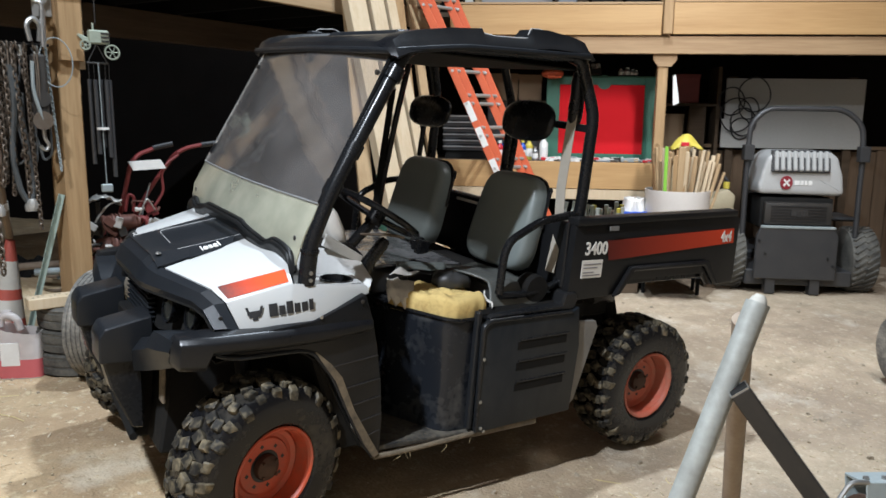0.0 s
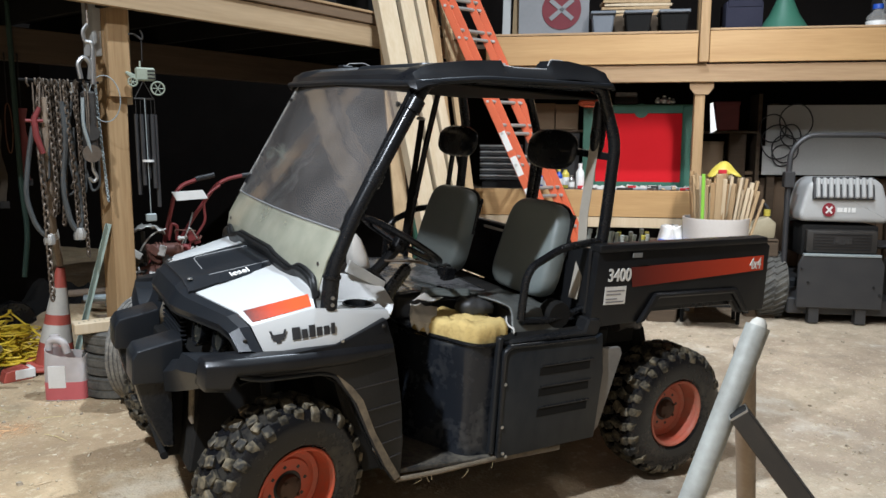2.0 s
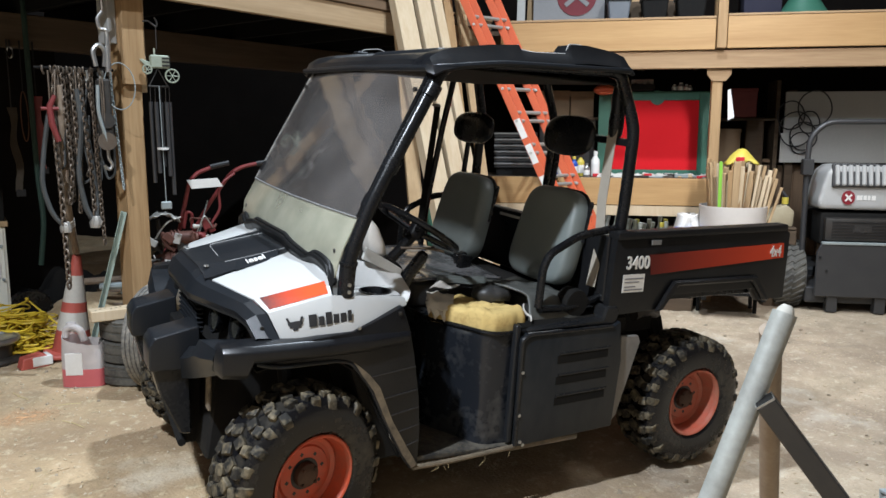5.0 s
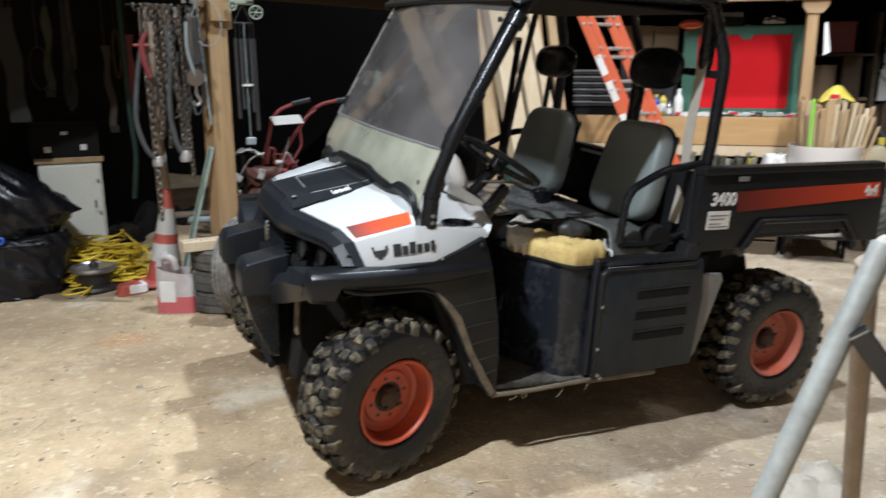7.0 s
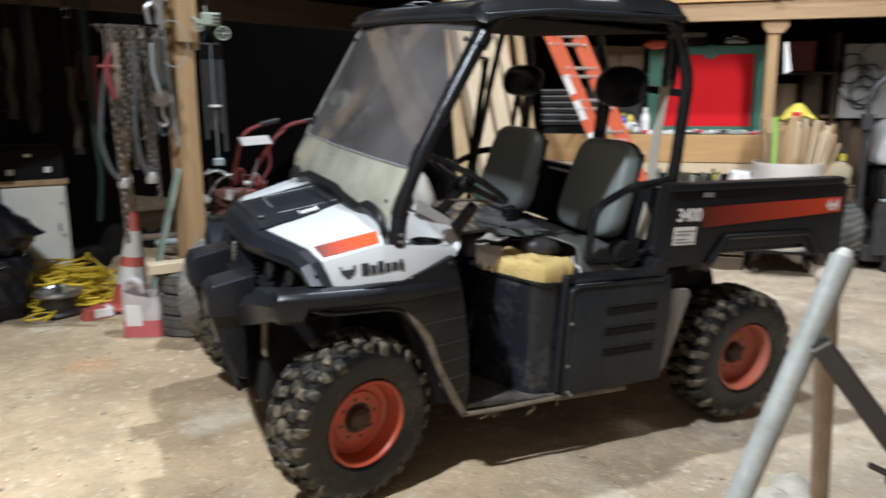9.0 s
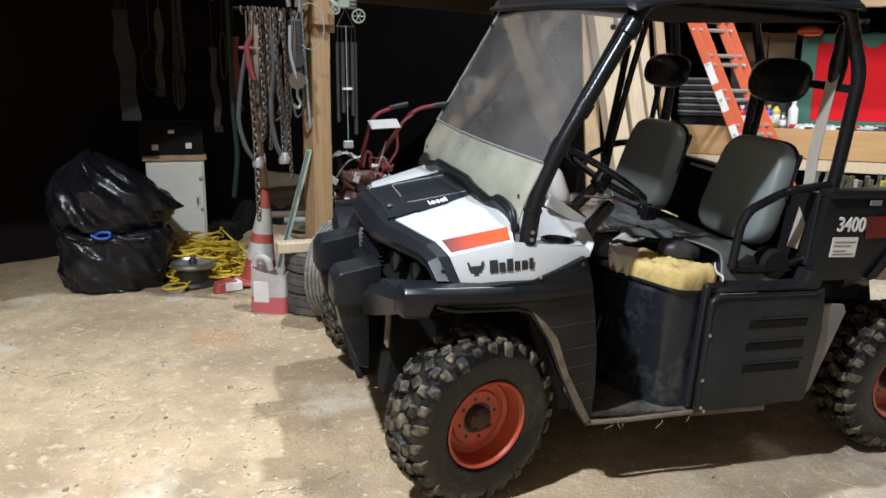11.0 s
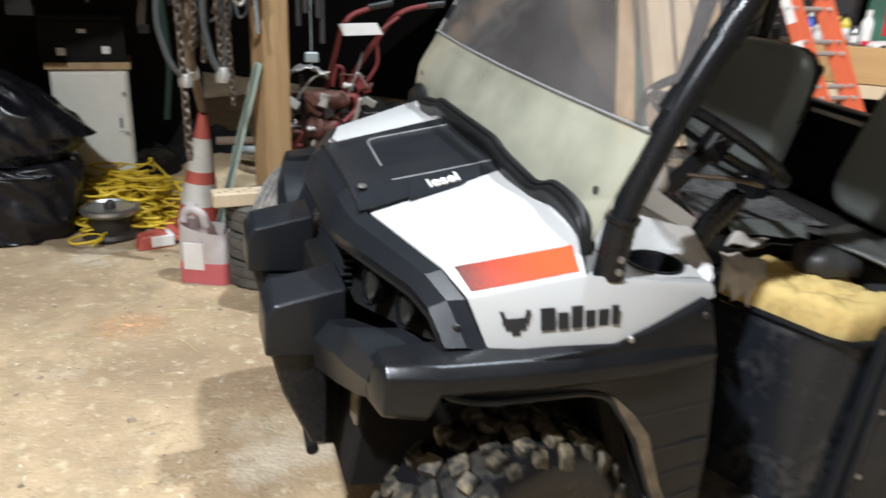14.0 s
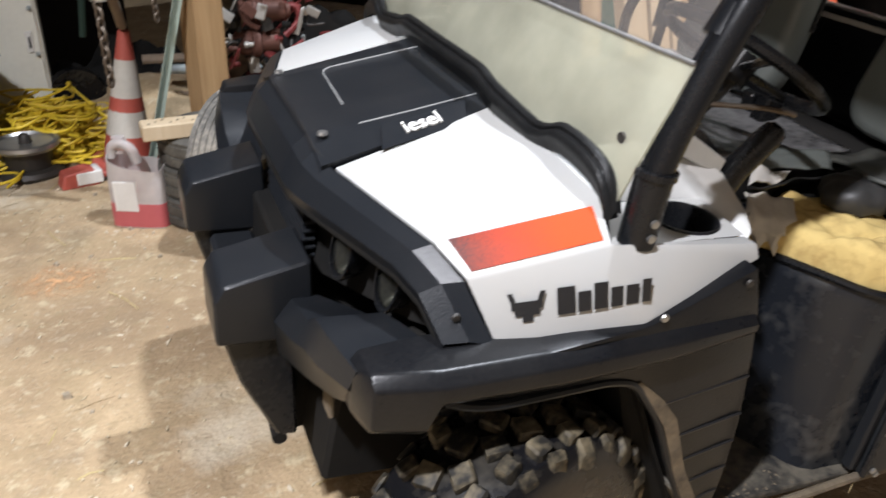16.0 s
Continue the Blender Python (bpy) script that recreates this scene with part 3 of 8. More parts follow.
def wheel(x, y, z, width, dish, label):
    """dish: how far the wheel's disc sits inside the outer rim edge."""
    s = -1 if y < 0 else 1
    w = width / 2
    rim = turned([(0.145, -w * 0.8), (0.140, w * 0.70 - dish), (0.132, w * 0.74 - dish), (0.118, w * 0.66 - dish), (0.104, w * 0.665 - dish), (0.098, w * 0.73 - dish), (0.074, w * 0.735 - dish), (0.0, w * 0.74 - dish)], 48, "y", caps=False)
    turned([(0.140, w * 0.70 - dish), (0.143, w * 0.45), (0.147, w * 0.78), (0.160, w * 0.84), (0.163, w * 0.90), (0.158, w * 0.93), (0.152, w * 0.90), (0.146, w * 0.80)], 48, "y", bm=rim, caps=False)
    eye = turned([(0.0, w * 0.745 - dish), (0.057, w * 0.745 - dish), (0.059, w * 0.73 - dish)], 24, "y", caps=False)
    f = w * 0.74 - dish
    hub = turned([(0.0, f + .034), (.020, f + .034), (.030, f + .030), (.043, f + .022), (.046, f + .012), (.046, f - .01)], 28, "y", caps=False)
    for i in range(4):
        a = math.pi / 4 + i * math.pi / 2
        turned([(0.0, f + .034), (.006, f + .034), (.007, f + .018)], 6, "y", (.036 * math.cos(a), 0, .036 * math.sin(a)), hub)
    ty, lg = tyre_bm(width), lugs_bm(width)
    if s < 0:
        for b in (rim, hub, eye):
            mirrored(b)
    o = part("wheel", rim, RIM if x < 1 else RIMD, veh, label)
    o.matrix_local = pose(x, y, z, 0, 0, 16 if x < .5 else 0)
    part("tyre", ty, RUBBER, o, "dusty black off-road tyre")
    part("tread", lg, LUG, o, "chunky mud-dusted tread blocks")
    part("hub", hub, HUB, o, "rusty brown hub")
    part("hub_eye", eye, INK, o)
    for i in range(8):
        a = i * math.pi / 4 + 0.2
        h = turned([(0.0, w * 0.748 - dish), (0.0085, w * 0.748 - dish), (0.0085, w * 0.60 - dish)], 4, "y", (0.075 * math.cos(a), 0, 0.075 * math.sin(a)))
        part("vent_hole", mirrored(h) if s < 0 else h, INK, o)
    return o


for wx, wy, wz, ww, dd in ((0, -.625, .311, .22, .045), (-.03, .645, .262, .22, .045), (1.915, -.575, .328, .25, .055), (1.915, .615, .311, .25, .055)):
    wheel(wx, wy, wz, ww, dd, "orange-red steel wheel" if wx < 1 else "dusty orange-red steel wheel")


def both(fn):
    """Builds a left part and its mirror image."""
    for s in (0, 1):
        fn((lambda b: b) if s == 0 else mirrored)


# white nose panels
CUP = (.286, -.566)


def white_panel(fx):
    b = bmesh.new()
    P = dict(a=(-.229, -.257, .928), a2=(-.09, -.252, .972), b=(.080, -.240, 1.026), c2=(.093, -.42, 1.026), c=(.112, -.548, 1.006), d=(-.150, -.527, .916), e=(-.120, -.590, .884),
             f=(.086, -.644, .948), g=(.098, -.575, .992), h=(.362, -.662, .925), h2=(.352, -.640, .930), i=(.376, -.50, .930), j=(.120, -.48, .930),
             k=(-.087, -.645, .800), l=(.145, -.692, .824), m=(.366, -.672, .902), g2=(.104, -.560, .930), f2=(.100, -.634, .934))
    V = {n: b.verts.new(p) for n, p in P.items()}
    for f in ("a a2 d", "a2 b c2 g d", "c2 c g", "d g f", "d f e", "e f l k", "f h m l", "f f2 h2 h", "g c g2", "g g2 f2 f", "c j g2"):
        b.faces.new([V[q] for q in f.split()])
    bmesh.ops.recalc_face_normals(b, faces=b.faces)
    bmesh.ops.solidify(b, geom=b.faces[:], thickness=0.010)
    sharp = [e for e in b.edges if len(e.link_faces) == 2 and e.calc_face_angle(0) > 0.25]
    bmesh.ops.bevel(b, geom=sharp, offset=0.005, segments=2, affect="EDGES", profile=0.6)
    d = bmesh.new()
    ring = [d.verts.new((CUP[0] + .055 * math.cos(q), CUP[1] + .055 * math.sin(q), .9305)) for q in np.linspace(0, 2 * math.pi, 25)[:-1]]
    out = [d.verts.new(P[q]) for q in "f2 g2 j i h2".split()]
    rim = [d.edges.new((p, q)) for c in (ring, out) for p, q in zip(c, c[1:] + c[:1])]
    bmesh.ops.triangle_fill(d, edges=rim, use_beauty=True, normal=(0, 0, 1))
    for f_ in d.faces:
        if f_.normal.z < 0:
            f_.normal_flip()
    low = [d.verts.new(v.co - Vector((0, 0, .02))) for v in ring]
    for k in range(24):
        d.faces.new((ring[k], ring[(k + 1) % 24], low[(k + 1) % 24], low[k]))
    join(d, b)
    return part("nose_panel", fx(b), WHITE, veh, "white plastic nose panel")


both(white_panel)


def quad_decal(corners, lift, rows=2, cols=8):
    """A thin decal laid over the quad a-b-c-d, lifted off along its normal."""
    a, b_, c, d = [Vector(p) for p in corners]
    n = (b_ - a).cross(d - a).normalized() * lift
    g = [[(a.lerp(b_, i / cols)).lerp(d.lerp(c, i / cols), j / rows) + n for i in range(cols + 1)] for j in range(rows + 1)]
    return sheet(g, 0.0012)


def hood_stripe(fx):
    """The stripe follows the two flats of the panel's shoulder."""
    d, g, f, e = [Vector(p) for p in ((-.150, -.527, .916), (.098, -.575, .992), (.086, -.644, .948), (-.120, -.590, .884))]
    a, b_, c, q = [Vector(p) for p in ((-.1105, -.585), (.0775, -.634), (.082, -.583), (-.130, -.533))]
    flats = [(d, (g - d).cross(f - d).normalized()), (d, (f - d).cross(e - d).normalized())]
    flats = [(p, n if n.z > 0 else -n) for p, n in flats]
    grid = []
    for r in range(9):
        row = []
        for k in range(29):
            p = a.lerp(b_, k / 28).lerp(q.lerp(c, k / 28), r / 8)
            side = (f.x - d.x) * (p.y - d.y) - (f.y - d.y) * (p.x - d.x)
            o, n = flats[0 if side > 0 else 1]
            z = o.z - (n.x * (p.x - o.x) + n.y * (p.y - o.y)) / n.z
            row.append(Vector((p.x, p.y, z)) + n * .0016)
        grid.append(row)
    return part("stripe_decal", fx(sheet(grid, .0008)), FADE1, veh, "orange stripe decal fading to dark red")


hood_stripe(lambda b: b)


def side_marks(fx):
    """The maker's mark and name on the nose side, as plain dark shapes."""
    o = Vector((-.036, -.6470, .829))
    ux = Vector((.16, -.030, .026)).normalized()
    uz = Vector((-0.02, .16, 1)).normalized()

    e, f, l, k = [Vector(p) for p in ((-.120, -.590, .884), (.086, -.644, .948), (.145, -.692, .824), (-.087, -.645, .800))]

    def on_panel(x, z):
        u = v = .5
        for _ in range(12):
            lo, hi = k.lerp(e, v), l.lerp(f, v)
            u = (x - lo.x) / (hi.x - lo.x)
            lo, hi = k.lerp(l, u), e.lerp(f, u)
            v = (z - lo.z) / (hi.z - lo.z)
        return k.lerp(l, u).lerp(e.lerp(f, u), v)

    def q(x0, x1, z0, z1, skew=0.0):
        pts = [o + ux * x + uz * z for x, z in ((x0, z0), (x1, z0), (x1 + skew, z1), (x0 + skew, z1))]
        pts = [on_panel(p.x, p.z) + Vector((0, -.0009, .0002)) for p in pts]
        return sheet([[pts[0], pts[1]], [pts[3], pts[2]]], 0.0008)
    b = bmesh.new()
    for a in ((-.024, -.016, .029, .043, -.005), (.016, .024, .029, .043, .005), (-.024, .024, .019, .030), (-.019, .019, .010, .020), (-.008, .008, .001, .011)):
        join(q(*a), b)
    part("maker_mark", fx(b), INK, veh, "black emblem shape")
    x = .046
    for w, z1 in ((.027, .040), (.020, .030), (.021, .040), (.019, .030), (.020, .030), (.014, .036)):
        part("maker_bar", fx(q(x, x + w, .004, .004 + z1)), INK, veh, "black bar in place of the maker's name")
        x += w + .005


both(side_marks)


# black nose frame, grille and headlights
def nose():
    """A thin creased brow over a deep dark recess that holds the lamps."""
    hood = [(-.258, 0, .957), (-.256, -.165, .956), (-.250, -.205, .942), (-.234, -.257, .927), (-.154, -.529, .914), (-.124, -.592, .882), (-.090, -.649, .800)]
    lip = [(-.304, 0, .874), (-.304, -.150, .874), (-.303, -.195, .872), (-.292, -.235, .869), (-.205, -.505, .872), (-.186, -.570, .857), (-.172, -.642, .812)]
    rec = [(-.205, 0, .842), (-.205, -.14, .842), (-.205, -.18, .842), (-.198, -.22, .838), (-.122, -.475, .838), (-.108, -.54, .826), (-.100, -.612, .790)]
    bot = [(-.240, 0, .690), (-.240, -.14, .690), (-.240, -.18, .690), (-.236, -.22, .692), (-.150, -.470, .735), (-.128, -.545, .762), (-.108, -.60, .768)]
    low = [(x + .006, y + .004, z - .020) for x, y, z in lip]

    def full(r):
        return [(x, -y, z) for x, y, z in r[:0:-1]] + r
    mid = [tuple((Vector(a) * .55 + Vector(c) * .45) + Vector((-.004, -.016 if k in (2, 3) else 0, .011 if k < 4 else .006))) for k, (a, c) in enumerate(zip(hood, lip))]
    part("nose_frame", sheet([full(hood), full(mid), full(lip), full(low)], 0.010), BLACK, veh, "black textured nose surround", sharp=14)
    part("recess_roof", sheet([full(low), full(rec)], 0.008), UNDER, veh)
    part("grille", sheet([full(rec), full(bot)], 0.01), UNDER, veh)
    b = bmesh.new()
    for k in range(7):
        z = .70 + k * .018
        join(box(-.262, -.236, -.17, .17, z, z + .007, .002), b)
    part("grille_slats", b, BLACK, veh)


nose()


LENS = clear("dull_headlight_lens", (.70, .71, .67), .10, .08, (.20, .20, .18))
TARN = M("tarnished_reflector", (.20, .195, .17), .28, .85, (.05, .05, .045), scale=26, fine=80, bump=.05, mix=.9)


def headlight(fx):
    for y, x in ((-.335, -.226), (-.450, -.182)):
        m = Matrix.Translation((x, y, .806)) @ Matrix.Rotation(radians(24), 4, "Z") @ Matrix.Rotation(radians(10), 4, "Y") @ Matrix.Diagonal((-1, .66, 1.38, 1))
        o = part("headlight", fx(moved(turned([(.030, -.045), (.040, -.030), (.043, .006), (.040, .014), (.036, .014), (.036, .004)], 24, "x", caps=False), m)), BLACKD, veh, "black oval headlight housing")
        part("reflector", fx(moved(turned([(0, -.036), (.012, -.034), (.026, -.020), (.035, .002)], 24, "x", caps=False), m)), TARN, o, "tarnished bright reflector")
        part("lens", fx(moved(turned([(0, .020), (.016, .018), (.029, .012), (.0355, .003)], 24, "x", caps=False), m)), LENS, o, "dull clear headlight lens")
        part("bulb", fx(moved(turned([(0, -.014), (.005, -.016), (.006, -.03), (0, -.032)], 12, "x"), m)), DARKST, o)


both(headlight)


# centre hood with its utility tray
def hood():
    rows = []
    for f in (0, .25, .5, .75, 1):
        x, ze, zc, ye = -.252 + .344 * f, .931 + .093 * f, .957 + .066 * f, .255 - .018 * f
        rows.append([(x, q * s_, z) for s_, q, z in ((1, ye, ze), (1, ye - .022, ze + .006 * (1 - f)), (1, .172, zc - .002), (1, .155, zc + .001), (1, .07, zc + .003), (1, 0, zc + .003))]
                    + [(x, q * -1, z) for q, z in ((.07, zc + .003), (.155, zc + .001), (.172, zc - .002), (ye - .022, ze + .006 * (1 - f)), (ye, ze))])
    part("hood", sheet(rows, 0.012), BLACK, veh, "black textured hood", sharp=20)
    lid = sheet([[(x, y * k, .975 + (x + .142) * .1975 + .002) for y in (.147, .05, -.05, -.147)] for x, k in ((-.146, .90), (-.138, .99), (-.05, 1), (.075, 1.05))], 0.006)
    part("tray_lid", lid, BLACK, veh, "black hood tray lid")
    # Pale lines along lid edge and crease paint in their highlights.
    part("lid_edge", tube([(.080, .162, 1.022), (-.130, .148, .982), (-.144, .140, .979), (-.150, .12, .977), (-.163, -.076, .976)], .0028, 6, .02), DUSTY, veh, "pale worn lid edge with its highlight painted in")
    part("hood_crease", tube([(.086, -.164, 1.022), (-.06, -.168, .992), (-.16, -.17, .973)], .0022, 6, 0), DUSTY, veh)
    part("hood_seam", tube([(-.236, -.254, .931), (-.252, -.205, .944), (-.256, -.165, .959), (-.257, .0, .961), (-.256, .165, .959), (-.252, .205, .944), (-.236, .254, .931)], .003, 6, 0), INK, veh)
    for y in (-.185, .185):
        part("hood_screw", turned([(0, .006), (.009, .005), (.011, 0)], 10, "z", (-.232, y, .962)), STEEL, veh)
    ex = Vector((.322, .012, .080)).normalized()
    nz = Vector((-.22, -.20, .9)).normalized()
    ey = nz.cross(ex).normalized()
    nz = ex.cross(ey)
    m = Matrix(((ex.x, ey.x, nz.x, -.094), (ex.y, ey.y, nz.y, -.248), (ex.z, ey.z, nz.z, .974), (0, 0, 0, 1)))
    tab = [m @ Vector(p) for p in ((-.055, -.016, .001), (.11, -.016, .001), (.14, .046, .004), (-.03, .046, .004))]
    part("badge_strip", sheet([[tab[0], tab[1]], [tab[3], tab[2]]], .002), BLACK, veh)
    lettering("badge_lettering", "iesel", .050, m @ Matrix.Diagonal((.84, 1, 1, 1)) @ Matrix.Translation((.0, .002, .007)), LABEL, veh, weight=.0005)


hood()


def gasket():
    pts = [(.104, -.610, .969), (.101, -.597, 1.005), (.098, -.578, 1.029), (.094, -.546, 1.044), (.087, -.500, 1.056), (.081, -.455, 1.058), (.077, -.424, 1.042), (.074, -.395, 1.036),
           (.066, -.322, 1.048), (.062, -.268, 1.056), (.059, -.235, 1.063), (.057, -.195, 1.076), (.053, -.09, 1.078), (.052, 0, 1.078)]
    full = pts + [(x, -y, z) for x, y, z in pts[-2::-1]]
    line = rounded(full, .03, 4)
    rub = M("worn_gasket_rubber", (.006, .0065, .007), .42, 0, (.014, .014, .014), scale=18, fine=140, bump=.25, mix=.7, spec=.22)
    rows = [[(p[0] + .018 * a - .022 * h, p[1], p[2] + .022 * a + .018 * h) for p in line] for a, h in ((-1.05, -.80), (-.72, -.30), (-.62, .06), (-.42, .22), (-.10, .20), (.0, .02), (.08, .02), (.18, .20), (.40, .20), (.55, .05), (.58, -.2))]
    part("rubber_gasket", sheet(rows, .006), rub, veh, "black rubber windshield gasket", sharp=50)


gasket()


def windshield():
    lowp = [[(x, s * w * k, z - (drop if k > .9 else 0)) for s, k in ((1, 1), (1, .88), (1, .5), (0, 0), (-1, .5), (-1, .88), (-1, 1))] for x, z, w, drop in ((.101, .985, .592, .048), (.112, 1.04, .610, .02), (.1265, 1.105, .628, 0), (.176, 1.208, .622, 0))]
    for r in lowp:
        for i, bulge in enumerate((.0, -.005, -.022, -.03, -.022, -.005, 0)):
            r[i] = (r[i][0] + bulge, r[i][1], r[i][2])
    part("lower_windshield", sheet(lowp, .005), CREAM, veh, "cream polycarbonate lower windshield panel", sharp=60).visible_shadow = False
    top = [[(x + b_, s * w, z) for s, b_ in ((1, 0), (.5, -.022), (0, -.03), (-.5, -.022), (-1, 0))] for x, z, w in ((.180, 1.214, .615), (.31, 1.48, .605), (.442, 1.742, .590))]
    part("windshield", sheet(top, .005), GLASS, veh, "scuffed clear plastic windshield", sharp=60)
    part("windshield_seam", tube([(.174, .622, 1.211), (.152, .31, 1.211), (.144, 0, 1.211), (.152, -.31, 1.211), (.174, -.622, 1.211)], .0036, 6, .05), DUSTY, veh, "grey seam between the panels")
    for s in (1, -1):
        part("windshield_edge", tube([(.178, s * .618, 1.21), (.445, s * .592, 1.745)], .007, 6, 0), CLEARB if s > 0 else TUBE, veh)
        for x, z, y in ((.128, 1.085, .57), (.40, 1.66, .57)):
            part("fixing_knob", turned([(0, -.008), (.009, -.007), (.009, .003), (.005, .008), (0, .009)], 12, "x", (x - .004, s * y, z)), DARKST, veh)


windshield()


# roll cage
def cage():
    for s in (1, -1):
        part("front_pillar", tube([(.1441, s * .626, .928), (.151, s * .626, 1.07), (.222, s * .622, 1.255), (.488, s * .600, 1.752), (.60, s * .585, 1.775)], .0255, 14, .07), TUBE, veh, "black tube roll cage pillar")
        part("pillar_sleeve", tube([(.1443, s * .626, .934), (.150, s * .626, 1.045), (.1503, s * .626, 1.046), (.1508, s * .626, 1.056)], [.0295, .0295, .0335, .0335], 18, 0), TUBE, veh, "black pillar sleeve with a collar")
        for z in (.956, .981):
            part("pillar_bolt", turned([(0, -.006), (.007, -.005), (.007, 0)], 8, "y", (.1455, s * .626 - (.0285 if s < 0 else -.0345), z)), STEEL, veh)
        part("windshield_tube", tube([(.205, s * .594, 1.19), (.235, s * .592, 1.27), (.47, s * .575, 1.735)], .014, 10, .05), TUBE, veh)
        for x, z in ((.23, 1.262), (.30, 1.395), (.44, 1.66)):
            part("tube_clamp", tube([(x - .012, s * .612, z - .022), (x + .010, s * .611, z + .020)], .031, 12, 0), TUBE, veh)
        part("roof_rail", tube([(.55, s * .585, 1.772), (1.32, s * .560, 1.800)], .022, 10, 0), TUBE, veh)
        part("rear_pillar", tube([(1.30, s * .560, 1.800), (1.352, s * .562, 1.790), (1.425, s * .598, 1.575), (1.412, s * .600, 1.20), (1.352, s * .600, .74)], .0255, 14, .06), TUBE, veh, "black tube roll cage pillar")
        part("hip_rail", tube([(1.40, s * .60, 1.155), (1.30, s * .612, 1.146), (1.16, s * .630, 1.130), (1.015, s * .635, 1.060), (.988, s * .635, 1.005), (.980, s * .635, .84)], .017, 10, .04), TUBE, veh)
        part("hip_rail_lower", tube([(1.36, s * .60, .87), (1.246, s * .62, .842), (1.125, s * .63, .826), (.99, s * .635, .832)], .016, 10, .05), TUBE, veh)
    for x, z in ((.60, 1.775), (1.31, 1.80)):
        part("cross_tube", tube([(x, -.58, z), (x, .58, z)], .020, 10, 0), TUBE, veh)
    part("centre_post", tube([(1.36, -.03, 1.79), (1.445, -.03, 1.575), (1.43, -.03, 1.26), (1.40, -.03, .9)], .020, 10, .06), TUBE, veh)
    part("passenger_bar", tube([(1.20, .545, 1.78), (1.155, .56, 1.50), (1.10, .575, 1.10), (1.08, .58, .86)], .016, 10, .06), TUBE, veh)


cage()


def roof():
    xs = [(.402, 1.742, .0), (.420, 1.765, .3), (.46, 1.783, .7), (.52, 1.796, .9), (.66, 1.818, 1), (.70, 1.822, 1), (.80, 1.832, 1), (.815, 1.833, .1), (.84, 1.834, .05), (1.02, 1.842, .05), (1.04, 1.844, 1), (1.05, 1.846, 1.5),
          (1.13, 1.852, 1.5), (1.27, 1.850, 1.1), (1.335, 1.842, .8), (1.365, 1.826, .2), (1.372, 1.806, 0)]
    rows = []
    for x, z, c in xs:
        row = []
        for f in (-1, -.99, -.955, -.93, -.80, -.76, -.62, -.3, 0, .3, .62, .76, .80, .93, .955, .99, 1):
            e = abs(f)
            y = f * .662 * (1 - .05 * (x - .4)) * (.965 if x < .41 or x > 1.37 else 1)
            dz = -(.052 - .018 * (x - .4)) if e > .995 else (-(.040 - .015 * (x - .4)) if e > .98 else (-.008 if e > .94 else (.022 * c if e > .78 else (.002 if e > .7 else .010 * min(1, c + .3)))))
            row.append((x, y, z + dz * (1 if .41 < x < 1.37 else .4)))
        rows.append(row)
    part("roof", sheet(rows, .012), BLACKF, veh, "black moulded plastic roof", sharp=28)
    part("roof_skirt", tube([(.41, .64, 1.735), (.402, 0, 1.742), (.41, -.64, 1.735), (.7, -.655, 1.776), (1.365, -.625, 1.806), (1.375, 0, 1.81), (1.365, .625, 1.806), (.7, .655, 1.776), (.41, .64, 1.735)], .012, 8, .05), BLACK, veh)
    part("headliner", box(.47, 1.34, -.55, .55, 1.748, 1.756, .003), UNDER, veh)
    for sy in (-1, 1):
        part("recess_lip", tube([(.805, sy * .585, 1.857), (.820, sy * .59, 1.838), (.842, sy * .592, 1.837), (.86, sy * .606, 1.832), (1.018, sy * .602, 1.842), (1.03, sy * .588, 1.846), (1.046, sy * .585, 1.882), (1.10, sy * .57, 1.886), (1.24, sy * .56, 1.876)], .0026, 6, .01), MOWL, veh, "pale worn moulding edge")
    part("roof_front_plate", prism([(.60, 1.812), (.63, 1.838), (.98, 1.862), (1.0, 1.848), (.98, 1.835)], -.30, .30, bev=.006), BLACK, veh)
    part("roof_rib", tube([(.66, .56, 1.838), (.68, .56, 1.862), (.76, .555, 1.872), (.80, .55, 1.858)], .0025, 6, .01), MOWL, veh)
    part("roof_latch", box(.63, .69, .52, .58, 1.812, 1.850, .006), BLACK, veh)


roof()


